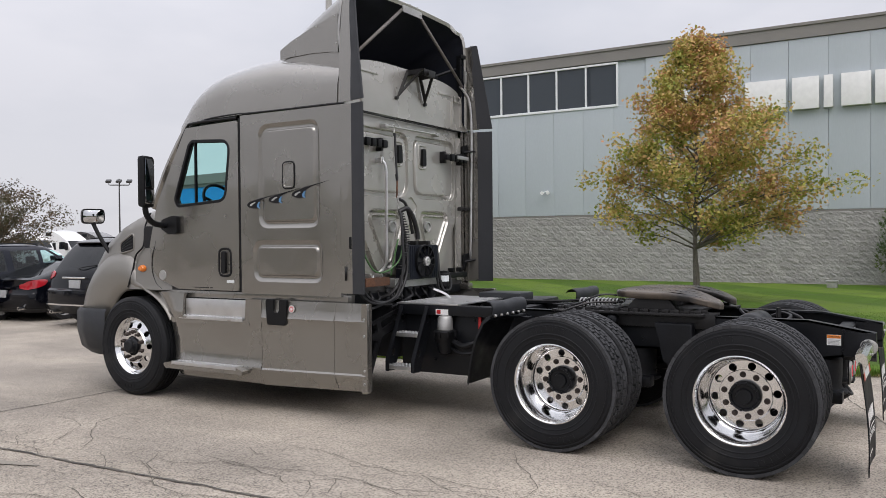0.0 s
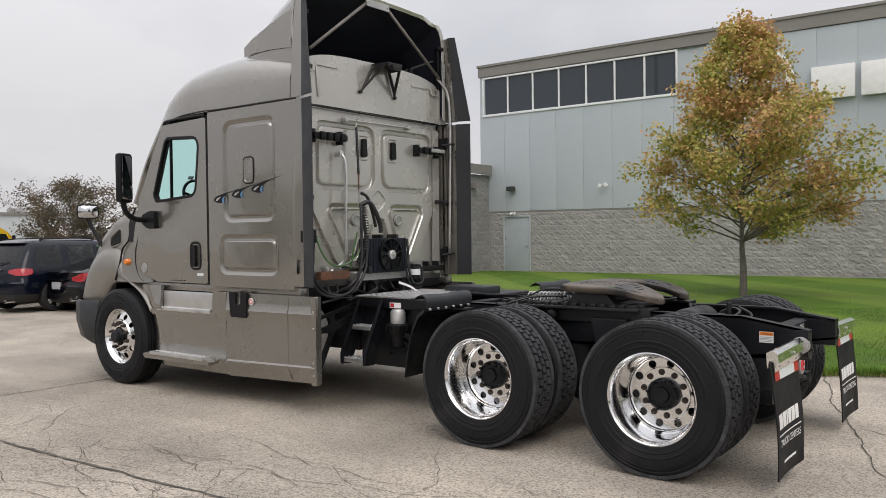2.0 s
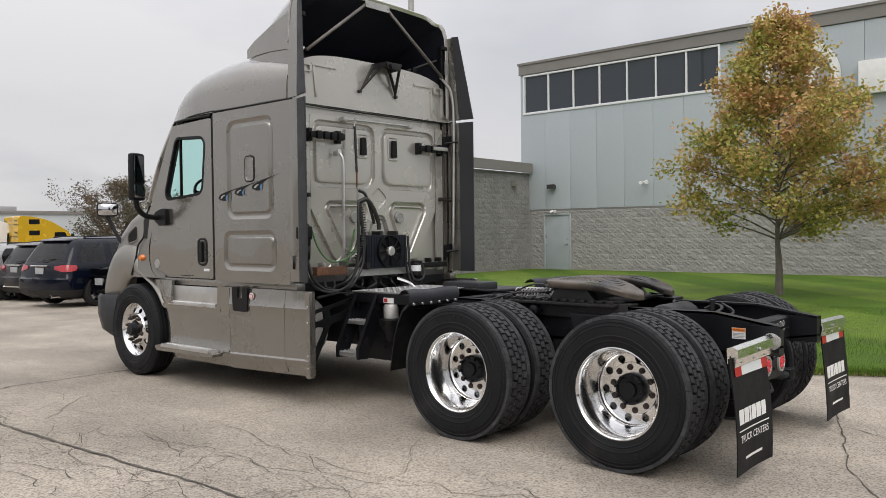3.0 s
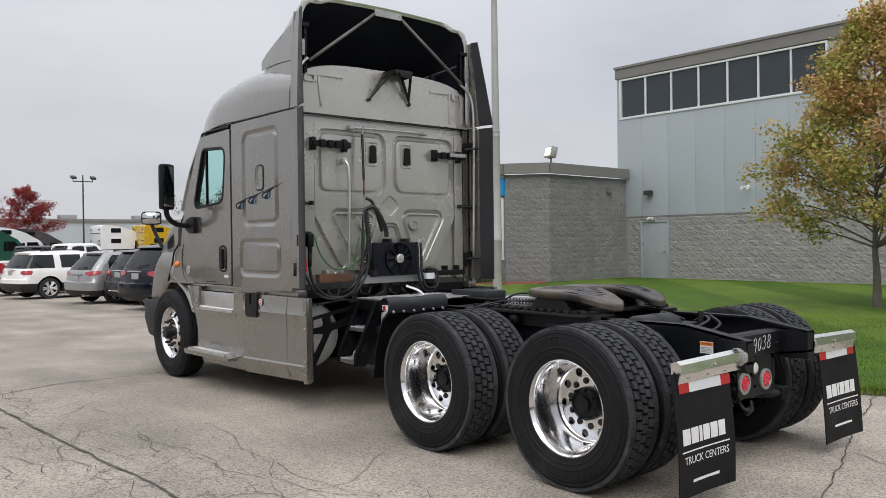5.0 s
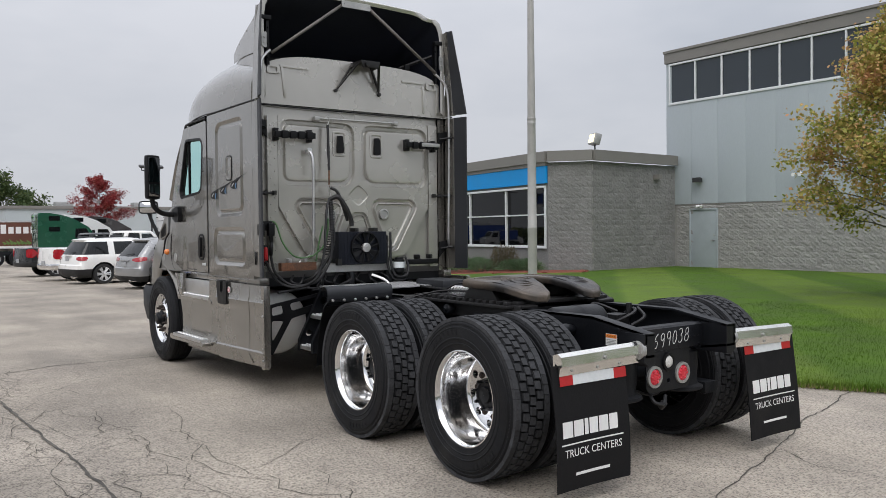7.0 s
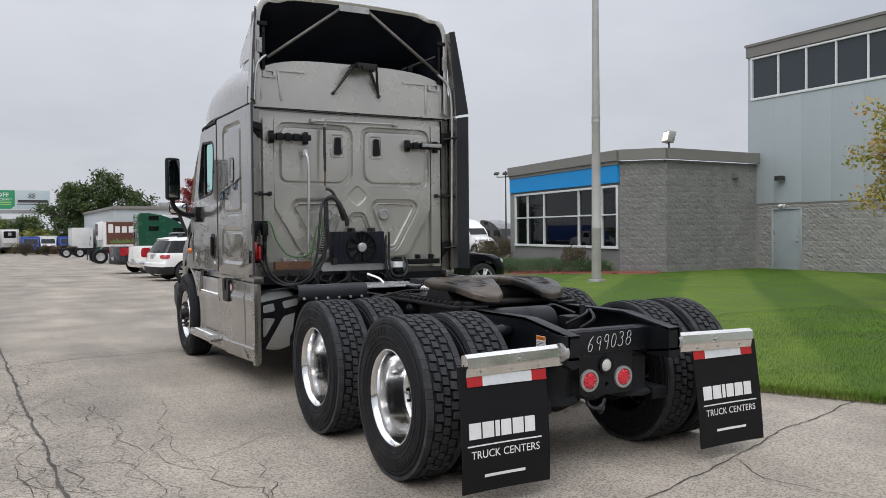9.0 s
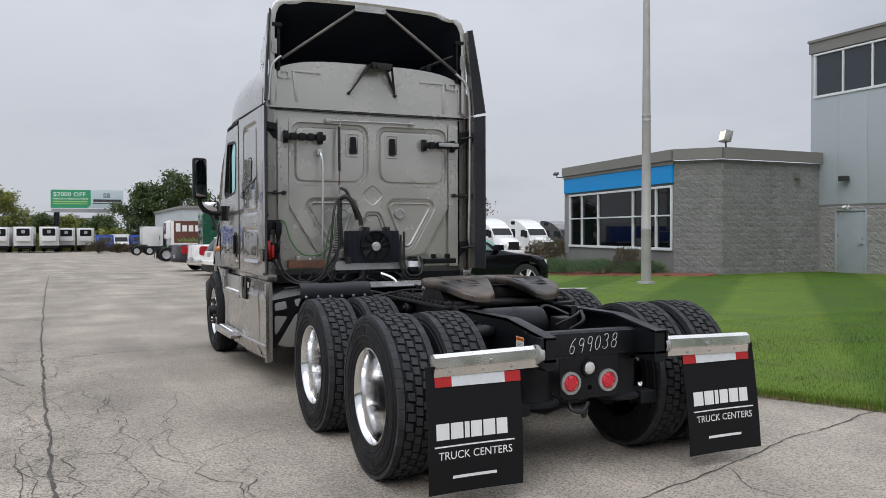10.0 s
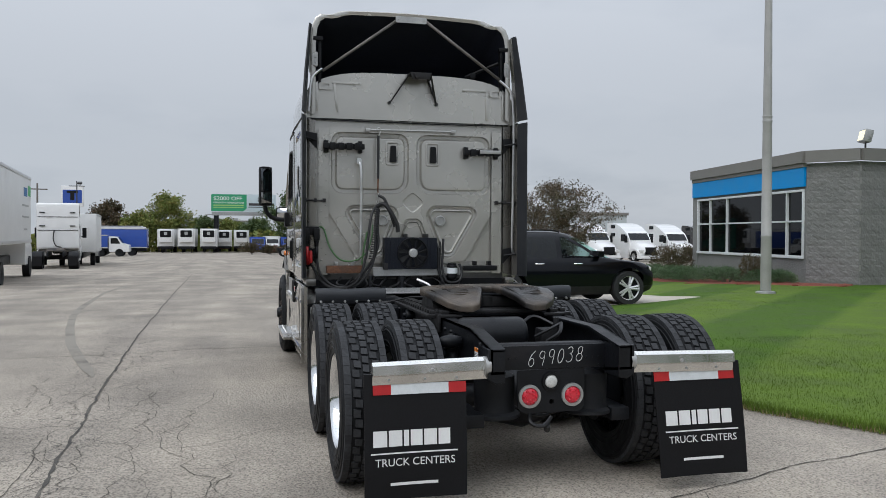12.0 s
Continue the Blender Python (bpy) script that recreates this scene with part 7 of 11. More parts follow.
for x, z, r, mt, lab in ((-0.133, 0.577, 0.058, RED_LENS, "red round tail lamp"), (0.135, 0.577, 0.058, RED_LENS, "red round tail lamp"), (0.001, 0.66, 0.048, WHITE_LENS, "clear round reverse lamp")):
    bm = B()
    lathe(bm, [(-0.505, r + 0.012), (-0.528, r + 0.010), (-0.530, r - 0.006), (-0.520, r - 0.009)], 32, "y", (x, 0, z))
    ring = part("lamp_ring", bm, STEEL if mt is RED_LENS else PLASTIC, lampp)
    bm = B()
    lathe(bm, [(-0.519, r - 0.007), (-0.528, r - 0.016), (-0.532, r * 0.4), (-0.533, 0.001)], 32, "y", (x, 0, z))
    for i in range(12 if mt is RED_LENS else 0):
        a = 2 * math.pi * i / 12
        q = r * (0.35 if i % 2 else 0.62)
        lathe(bm, [(-0.528, 0.010), (-0.534, 0.006), (-0.535, 0.001)], 8, "y", (x + q * math.cos(a), 0, z + q * math.sin(a)))
    part("lens", bm, mt, ring, lab)
# chalked stock number
def digit(ch):
    """Hand-written strokes in a box 0.6 wide and 1 high."""
    ring = lambda cx, cy, rx, ry, a0, a1, n=14: [(cx + rx * math.cos(radians(a0 + (a1 - a0) * i / n)), cy + ry * math.sin(radians(a0 + (a1 - a0) * i / n))) for i in range(n + 1)]
    if ch == "6":
        return [(0.48, 0.98), (0.22, 0.75), (0.08, 0.45)] + ring(0.28, 0.26, 0.22, 0.25, 160, 520)
    if ch == "9":
        return ring(0.30, 0.70, 0.22, 0.24, 20, 380) + [(0.52, 0.45), (0.46, 0.0)]
    if ch == "0":
        return ring(0.30, 0.48, 0.24, 0.46, 80, 450)
    if ch == "3":
        return ring(0.24, 0.74, 0.22, 0.22, 150, -80) + ring(0.24, 0.27, 0.27, 0.26, 85, -150)
    return ring(0.30, 0.74, 0.20, 0.22, -60, 240) + ring(0.30, 0.26, 0.26, 0.26, 110, -250)


u = -0.150
for k, ch in enumerate("699038"):
    bm = B()
    tall = 0.094 - 0.004 * (k % 2)
    tube(bm, [(u + 0.072 * x + 0.018 * z, -0.5215, 0.752 + 0.0045 * k + tall * z) for x, z in digit(ch)], 0.0021, 5, round_it=False)
    part("chalk_digit", bm, CHALK, rear, "white chalked digit")
    u += 0.060
# tow hook, lines under the plate
bm = B()
tube(bm, [(-0.10, -0.45, 0.48), (-0.12, -0.50, 0.42), (-0.05, -0.52, 0.40), (0.02, -0.48, 0.44)], 0.012, 6)
tube(bm, [(-0.2, -0.3, 0.5), (-0.05, -0.42, 0.44), (0.15, -0.35, 0.47), (0.3, -0.2, 0.55)], 0.009, 6)
cyl(bm, (-0.02, -0.5, 0.40), (0.0, -0.46, 0.36), 0.022, 0.018, 10)
part("air_line", bm, HOSE_K, truck)
# closing brackets at the rail ends
for s in (-1, 1):
    bm = B()
    prism(bm, [(s * 0.345, 0.885), (s * 0.445, 0.885), (s * 0.445, 0.72), (s * 0.40, 0.69), (s * 0.345, 0.70)], "y", -0.70, -0.50, 0.006)
    part("rail_end", bm, BLACK, truck)

# ---- mudflap hangers and flaps ----
WORD_ROT = Matrix.Rotation(radians(90), 4, "X")
for s in (-1, 1):
    x0, x1 = 0.43 * s, 1.09 * s if s < 0 else 1.115
    bm = B()
    prof = [(-0.625, 0.74), (-0.62, 0.83), (-0.655, 0.842), (-0.685, 0.825), (-0.69, 0.775), (-0.675, 0.765), (-0.668, 0.72), (-0.662, 0.72), (-0.66, 0.77), (-0.64, 0.79)]
    if s < 0:
        ends = [(x0, 0.0, 1.0), (x0 - 0.03, 0.0, 1.0), (x1, -0.012, 0.96)]
    else:
        ends = [(x0, 0.0, 1.0), (x0 + 0.03, 0.0, 1.0), (x1, -0.012, 0.96)]
    loft(bm, [[(x, y, z + dz) for y, z in prof] for x, dz, k in ends], ring=True)
    hang = part("flap_hanger", bm, STAINLESS, truck, "bright stainless flap hanger", smooth=30)
    bm = B()
    lathe(bm, [(0, 0.055), (s * 0.03, 0.055), (s * 0.03, 0.001)], 16, "x", (s * 0.428, -0.655, 0.79))
    part("hanger_collar", bm, STEEL, hang)
    for spot, d, r in (((s * 0.76, 0.785), -0.690, 0.011), ((s * 0.62, 0.735), -0.668, 0.009), ((s * 0.80, 0.735), -0.668, 0.009), ((s * 1.0, 0.735), -0.668, 0.009)):
        bm = B()
        bolts(bm, [spot], "y", d, r, -0.009)
        part("hanger_bolt", bm, STEEL, hang)
    # flap sheet, slightly bowed
    xa, xb = (-1.135, -0.565) if s < 0 else (0.585, 1.165)
    lean = 0.0 if s < 0 else 0.045
    rows = []
    for k in range(13):
        f = k / 12
        z = 0.765 - f * 0.675
        y = -0.652 - 0.035 * math.sin(f * 2.6) * (1 if s < 0 else 0.6) - 0.03 * f * f
        row = []
        for j in range(7):
            g = j / 6
            row.append((xa + (xb - xa) * g + lean * f, y + 0.014 * math.sin(g * math.pi) * f, z))
        rows.append(row)
    bm = B()
    loft(bm, rows)
    loft(bm, [[(x, y + 0.007, z) for x, y, z in r] for r in rows])
    rim = [rows[0][j] for j in range(7)] + [rows[k][6] for k in range(1, 13)] + [rows[12][j] for j in range(5, -1, -1)] + [rows[k][0] for k in range(11, 0, -1)]
    loft(bm, [rim, [(x, y + 0.007, z) for x, y, z in rim]], ring=True, close_ends=False)
    flap = part("mudflap", bm, FLAP, truck, "black rubber mudflap with white print", smooth=40)

    def on_flap(u, z):
        f = (0.765 - z) / 0.675
        g = u
        y = -0.652 - 0.035 * math.sin(f * 2.6) * (1 if s < 0 else 0.6) - 0.03 * f * f + 0.014 * math.sin(g * math.pi) * f
        return Vector((xa + (xb - xa) * g + lean * f, y - 0.0015, z))

    def print_bar(u0, u1, z0, z1, material, name, lift=0.0):
        bm = B()
        n = 6
        loft(bm, [[on_flap(u0 + (u1 - u0) * i / n, z) - Vector((0, lift, 0)) for i in range(n + 1)] for z in (z0, (z0 + z1) / 2, z1)])
        part(name, bm, material, flap, smooth=40)

    ta, tb = (0.085, 1.0) if s < 0 else (0.0, 0.92)
    cuts = [ta, ta + 0.175, ta + 0.74, tb]
    for k, mt in enumerate((RED, TAPE_W, RED)):
        print_bar(cuts[k], cuts[k + 1], 0.655 if s < 0 else 0.66, 0.712 if s < 0 else 0.715, mt, "reflective_tape", 0.004)
    # name as six plain blocks, rule, words, web address as a bar
    up = 0.0 if s < 0 else 0.017
    widths = (0.135, 0.13, 0.05, 0.115, 0.125, 0.115)
    u = 0.082 if s < 0 else 0.098
    for w in widths:
        print_bar(u, u + w, 0.378 + up, 0.464 + up, WHITE, "print_block")
        u += w + 0.018 * (0.9 if s < 0 else 1.0)
    print_bar(0.06 if s < 0 else 0.085, 0.905 if s < 0 else 0.925, 0.338 + up, 0.346 + up, WHITE, "print_rule")
    print_bar(0.25 if s < 0 else 0.275, 0.715 if s < 0 else 0.735, 0.166 + up, 0.182 + up, WHITE, "print_line")
    u0, base = 0.10 if s < 0 else 0.118, 0.273 + up
    word = words("TRUCK CENTERS", 0.060, Matrix.Translation(on_flap(u0, base)) @ WORD_ROT, WHITE, flap, 0.0003, "print_line")
    span = max(v.co.x for v in word.data.vertices) or 1
    for v in word.data.vertices:
        p = on_flap(u0 + 0.78 * v.co.x / span, base + v.co.y)
        v.co = (p.x, p.y - (0.0006 if v.co.z > 0 else 0.0), p.z)
    word.matrix_basis = Matrix.Identity(4)

# warning label on the rail
bm = B()
box(bm, -0.4335, -0.432, -0.485, -0.395, 0.79, 0.862)
warn = part("warning_label", bm, WHITE, truck, "white warning label with an orange head")
bm = B()
box(bm, -0.4350, -0.4336, -0.483, -0.397, 0.838, 0.860)
part("label_head", bm, ORANGE, warn)
words("WARNING", 0.0145, Matrix.Translation((-0.4352, -0.405, 0.8435)) @ Matrix.Rotation(radians(-90), 4, "Z") @ WORD_ROT, DECAL_K, warn, 0.0002)
bm = B()
for k in range(4):
    box(bm, -0.4346, -0.4336, -0.478 + 0.006 * (k % 2), -0.402, 0.824 - 0.009 * k, 0.828 - 0.009 * k)
part("label_text", bm, STEEL, warn)

# ---- fifth wheel ----
fifth = thing("fifth_wheel", "greasy worn steel fifth-wheel coupling plate on the truck chassis", "coupling")
bm = B()
half = [(0.0, 1.20), (0.20, 1.19), (0.34, 1.13), (0.44, 1.03), (0.475, 0.88), (0.475, 0.70), (0.45, 0.54), (0.395, 0.42), (0.315, 0.35), (0.225, 0.335), (0.165, 0.37), (0.125, 0.48), (0.07, 0.64), (0.055, 0.78), (0.0, 0.81)]
outline = half + [(-x, y) for x, y in half[-2:0:-1]]
outline = rounded(outline, 0.03, 3)


def top_z(x, y):
    ramp_z = max(0.0, (0.68 - y) / 0.33)
    return 1.145 - 0.095 * ramp_z ** 1.7 - 0.02 * (abs(x) / 0.46) ** 3 - 0.025 * max(0, (y - 1.0) / 0.2) ** 2


core_line = inset(outline, 0.030)
plate(bm, core_line, [], "z", 1.0, None)
bmesh.ops.subdivide_edges(bm, edges=bm.edges[:], cuts=3, use_grid_fill=True)
bmesh.ops.triangulate(bm, faces=bm.faces[:])
for v in bm.verts:
    v.co.z = top_z(v.co.x, v.co.y)
# rounded rim and a skirt that hangs deeper under the ramps
rim = []
for k, dz in ((0.030, 0.0), (0.014, -0.001), (0.005, -0.004), (0.001, -0.010), (0.0, -0.018), (0.0, -0.044), (0.006, -0.052), (0.030, -0.056)):
    rim.append([(x, y, top_z(x, y) + dz) for x, y in inset(outline, k)])
loft(bm, rim, close_ends=False, ring=True)
part("top_plate", bm, GREASE, fifth, smooth=42)
bm = B()
for s in (-1, 1):
    for k in range(15):
        y = 0.97 - 0.034 * k
        span = [s * (0.12 + 0.025 * q) for q in range(11)] if y > 0.62 else [s * (0.20 + 0.018 * q) for q in range(9)]
        tube(bm, [(x, y + 0.008 * math.sin(x * 34 + k), top_z(x, y) - 0.0005) for x in span], 0.0038, 5, round_it=False)
tagged(part("grease_ridge", bm, GREASE, fifth), "", kind="stuff")
bm = B()
box(bm, -0.40, 0.40, 0.72, 0.92, 0.99, 1.07, 0.02)
for s in (-1, 1):
    prism(bm, [(0.62, 0.975), (1.05, 0.975), (0.95, 1.09), (0.72, 1.09)], "x", s * 0.34, s * 0.43, 0.01)
box(bm, -0.45, 0.45, 0.5, 1.35, 0.965, 0.99, 0.004)
lathe(bm, [(1.0, 0.09), (1.07, 0.09), (1.07, 0.055), (1.0, 0.055)], 20, "z", (0, 0.80, 0), closed=True)
part("pivot_frame", bm, BRACKET, fifth)
for s in (-1, 1):
    bm = B()
    box(bm, min(s * 0.455, s * 0.53), max(s * 0.455, s * 0.53), 0.42, 1.62, 0.955, 0.975, 0.003)
    for k in range(15):
        box(bm, min(s * 0.462, s * 0.50), max(s * 0.462, s * 0.50), 0.45 + 0.078 * k, 0.49 + 0.078 * k, 0.973, 0.998, 0.003)
    part("slide_rail", bm, BRACKET, fifth, "toothed slide rail")
bm = B()
tube(bm, [(-0.30, 1.10, 1.03), (-0.42, 1.3, 1.03), (-0.52, 1.42, 1.0), (-0.60, 1.46, 0.98)], 0.008, 6)
prev = [(-0.60 + 0.05 * math.cos(a), 1.50 + 0.035 * math.sin(a), 0.975) for a in [2 * math.pi * i / 12 for i in range(13)]]
tube(bm, prev, 0.009, 6, round_it=False)
part("release_handle", bm, BRACKET, fifth)
bm = B()
pts = []
for i in range(121):
    a = i / 120 * 2 * math.pi * 12
    pts.append((-0.135 - 0.06 * i / 120 + 0.034 * math.cos(a), 1.155 + 0.36 * i / 120, 1.012 + 0.034 * math.sin(a)))
tube(bm, pts, 0.0065, 5, round_it=False)
part("spring", bm, ALU_SOFT, fifth, "bare steel coil spring")
bm = B()
tube(bm, [(-0.18, 1.2, 1.01), (-0.05, 1.45, 1.02), (0.0, 1.9, 0.99), (0.05, 2.3, 0.99)], 0.012, 6)
tube(bm, [(-0.1, 1.1, 1.06), (-0.26, 1.3, 1.08), (-0.30, 1.5, 1.0), (-0.2, 1.75, 0.985)], 0.008, 6)
part("air_line", bm, HOSE_K, fifth)

# air tank between the rails and valve cluster
bm = B()
lathe(bm, [(-0.40, 0.001), (-0.40, 0.08), (-0.38, 0.105), (-0.35, 0.115), (0.02, 0.115), (0.05, 0.105), (0.07, 0.08), (0.07, 0.001)], 28, "x", (0, 0.13, 0.865))
lathe(bm, [(-0.17, 0.118), (-0.15, 0.118)], 28, "x", (0, 0.13, 0.865))
part("air_tank", bm, BLACK, truck)
bm = B()
box(bm, 0.16, 0.30, 0.05, 0.18, 0.80, 0.90, 0.015)
tube(bm, [(0.10, 0.0, 0.86), (0.18, -0.08, 0.92), (0.28, 0.0, 0.94), (0.30, 0.1, 0.9)], 0.012, 6)
tube(bm, [(0.14, -0.1, 0.84), (0.20, -0.16, 0.90), (0.26, -0.05, 0.95)], 0.012, 6)
tube(bm, [(0.05, 0.2, 0.9), (0.2, 0.3, 0.96), (0.33, 0.2, 0.9)], 0.012, 6)
cyl(bm, (0.25, 0.02, 0.9), (0.25, 0.02, 0.98), 0.02, 0.02, 8)
part("valve_block", bm, HOSE_K, truck)

# ---- between cab and drive wheels ----
bm = B()
box(bm, -0.56, 0.42, 2.48, 3.12, 0.968, 0.982, 0.003)
for i in range(25):
    for j in range(16):
        x, y = -0.54 + i * 0.039, 2.495 + j * 0.04
        a = 0.8 if (i + j) % 2 else -0.8
        m = Matrix.Translation((x, y, 0.982)) @ Matrix.Rotation(a, 4, "Z")
        box(bm, -0.012, 0.012, -0.004, 0.004, -0.001, 0.002, 0, m)
part("deck_plate", bm, ALU_SOFT, truck, "aluminium tread-plate deck", smooth=0)
bm = B()
box(bm, -0.562, -0.44, 2.05, 3.10, 0.88, 0.966, 0.006)
box(bm, -0.50, -0.44, 2.06, 3.10, 0.36, 0.90, 0.01)
bolts(bm, [(y, z) for y in (2.15, 2.35, 2.75) for z in (0.48, 0.66, 0.84)], "x", -0.50, 0.014, -0.012)
part("step_box", bm, BLACK, truck)
# ladder of two slanted cheeks with round lightening holes and two treads
for y in (2.80, 3.065):
    bm = B()
    cheek = rounded([(-0.46, 0.955), (-0.575, 0.955), (-0.81, 0.50), (-0.81, 0.40), (-0.68, 0.39), (-0.645, 0.47), (-0.46, 0.82)], 0.012)
    plate(bm, cheek, [circle(0.032, 16, -0.55, 0.84), circle(0.032, 16, -0.70, 0.555)], "y", y - 0.006, y + 0.006)
    prism(bm, [(-0.575, 0.955), (-0.81, 0.50), (-0.81, 0.40), (-0.802, 0.40), (-0.802, 0.50), (-0.567, 0.955)], "y", y - 0.03, y)
    part("step_cheek", bm, BLACK, truck)
for z, xa, xb in ((0.725, -0.685, -0.56), (0.452, -0.80, -0.66)):
    bm = B()
    box(bm, xa, xb, 2.808, 3.058, z - 0.035, z, 0.005)
    k = 2.83
    while k < 3.05:
        for f in (0.15, 0.5, 0.85):
            x = xa + (xb - xa) * f
            cyl(bm, (x, k, z), (x, k, z + 0.008), 0.012, 0.008, 6)
        k += 0.035
    part("deck_step", bm, ALU_SOFT, truck, "serrated aluminium step")
FX, FY = -0.575, 2.60
bm = B()
lathe(bm, [(0.755, 0.058), (0.76, 0.066), (0.855, 0.066), (0.878, 0.055), (0.884, 0.03), (0.884, 0.001)], 24, "z", (FX, FY, 0))
part("filter_can", bm, STEEL, truck, "pale grey filter canister")
bm = B()
lathe(bm, [(0.66, 0.08), (0.69, 0.096), (0.745, 0.10), (0.757, 0.085), (0.757, 0.05)], 20, "z", (FX, FY, 0))
lathe(bm, [(0.54, 0.02), (0.56, 0.06), (0.66, 0.08)], 20, "z", (FX, FY, 0))
for k in range(8):
    a = 2 * math.pi * k / 8
    box(bm, FX + 0.098 * math.cos(a) - 0.01, FX + 0.098 * math.cos(a) + 0.01, FY + 0.098 * math.sin(a) - 0.01, FY + 0.098 * math.sin(a) + 0.01, 0.70, 0.75, 0.003)
tube(bm, [(FX, FY - 0.08, 0.66), (FX - 0.03, FY - 0.2, 0.63), (FX, FY - 0.3, 0.66), (FX + 0.05, FY - 0.38, 0.62)], 0.028, 8)
tube(bm, [(FX, FY - 0.06, 0.60), (FX - 0.05, FY - 0.2, 0.57), (FX, FY - 0.34, 0.60), (FX + 0.06, FY - 0.42, 0.70)], 0.016, 8)
part("filter_housing", bm, PLASTIC, truck)
bm = B()
box(bm, -0.568, -0.5625, 2.576, 2.70, 0.888, 0.934)
part("small_label", bm, WHITE, truck)
bm = B()
box(bm, -0.571, -0.5685, 2.65, 2.69, 0.894, 0.928)
part("label_mark", bm, RED, truck)
bm = B()
box(bm, -0.53, -0.50, 2.27, 2.30, 0.775, 0.925, 0.008)
part("red_lever", bm, RED, truck)
# red grip of the air coupling that hangs beside the sleeper
bm = B()
lathe(bm, [(1.235, 0.001), (1.237, 0.014), (1.25, 0.019), (1.34, 0.017), (1.36, 0.012), (1.36, 0.001)], 12, "z", (-1.061, 3.185, 0))
part("coupling_grip", bm, RED, truck)
# quarter fenders ahead of the front drive wheels
for s in (-1, 1):
    bm = B()
    line = ((1.84, 0.962), (1.88, 0.945), (1.935, 0.90), (1.985, 0.80), (2.02, 0.70), (2.045, 0.58), (2.062, 0.48), (2.068, 0.42))
    loft(bm, [[(s * 0.56, y, z), (s * 1.12, y, z), (s * 1.14, y - 0.012, z - 0.012), (s * 1.125, y + 0.008, z + 0.006), (s * 0.56, y + 0.008, z + 0.006)] for y, z in line], ring=True)
    q = part("quarter_fender", bm, PLASTIC, truck, smooth=50)
    bm = B()
    rows = []
    for j in range(9):
        f = j / 8
        w = 0.006 * math.sin(f * 7)
        rows.append([(s * (0.55 + 0.595 * f), y + w, z + 0.004 * math.sin(f * 9)) for y, z in ((1.852, 0.945), (1.838, 0.975), (1.832, 1.01), (1.838, 1.04), (1.856, 1.060), (1.885, 1.066), (1.92, 1.055), (1.945, 1.03))])
    loft(bm, rows)
    loft(bm, [[(x, y + 0.007, z - 0.006) for x, y, z in r] for r in rows])
    part("rubber_flap", bm, TRIM, q, "curled black rubber flap", smooth=50)
    for k in range(6):
        bm = B()
        u = s * (0.60 + 0.10 * k)
        cyl(bm, (u, 1.845, 0.958), (u, 1.826, 0.956), 0.012, 0.009, 8)
        part("flap_bolt", bm, STEEL, q)
    bm = B()
    tube(bm, [(s * 0.44, 1.90, 0.90), (s * 0.8, 1.905, 0.925), (s * 1.12, 1.905, 0.925)], 0.018, 8)
    part("fender_bar", bm, BLACK, q)
bm = B()
box(bm, 0.30, 0.6, 2.3, 2.75, 0.95, 1.03, 0.02)
part("valve_cover", bm, TRIM, truck)
bm = B()
box(bm, 0.45, 1.0, 2.2, 3.0, 0.42, 0.96, 0.03)
part("battery_box", bm, BLACK, truck)

# cooler with fan on the back wall
fan = thing("cooler_unit", "small black radiator with electric fan fixed behind the sleeper", "cooler", (-0.045, 3.19, 1.33))
bm = B()
box(bm, -0.275, 0.275, -0.03, 0.10, -0.162, 0.162, 0.008)
CORE = mat("radiator_core", (0.008, 0.010, 0.016), 0.5, 0.1, 0.15, spec=0.25)
core = part("core", bm, CORE, fan)
for k in range(15):
    x = -0.25 + k * 0.035
    bm = B()
    box(bm, x, x + 0.004, -0.034, -0.029, -0.15, 0.15)
    part("fin", bm, CORE, core)
bm = B()
lathe(bm, [(-0.03, 0.160), (-0.058, 0.160), (-0.060, 0.150), (-0.034, 0.148)], 32, "y", (0.015, 0, 0.005))
for k in range(12):
    a = 2 * math.pi * k / 12
    tube(bm, [(0.015 + 0.04 * math.cos(a), -0.06, 0.005 + 0.04 * math.sin(a)), (0.015 + 0.152 * math.cos(a + 0.25), -0.06, 0.005 + 0.152 * math.sin(a + 0.25))], 0.004, 5)
shroud = part("fan_shroud", bm, PLASTIC, fan)
for k in range(9):
    bm = B()
    a = 2 * math.pi * k / 9
    c, w = math.cos(a), math.sin(a)
    c2, w2 = math.cos(a + 0.38), math.sin(a + 0.38)
    loft(bm, [[(0.015 + 0.035 * c, -0.040, 0.005 + 0.035 * w), (0.015 + 0.145 * c, -0.040, 0.005 + 0.145 * w)], [(0.015 + 0.035 * c2, -0.052, 0.005 + 0.035 * w2), (0.015 + 0.145 * c2, -0.052, 0.005 + 0.145 * w2)]])
    part("blade", bm, PLASTIC, shroud)
bm = B()
lathe(bm, [(-0.045, 0.045), (-0.075, 0.045), (-0.085, 0.035), (-0.087, 0.012), (-0.092, 0.010), (-0.092, 0.001)], 20, "y", (0.015, 0, 0.005))
part("fan_motor", bm, STEEL, shroud, "grey fan motor cap")
for x in (-0.05, 0.17):
    bm = B()
    box(bm, x - 0.02, x + 0.02, 0.0, 0.12, 0.155, 0.20, 0.005)
    part("mount_tab", bm, BRACKET, fan)
bm = B()
box(bm, -0.285, -0.24, -0.035, 0.02, -0.165, -0.10, 0.004)
part("mount_tab", bm, BRACKET, fan)

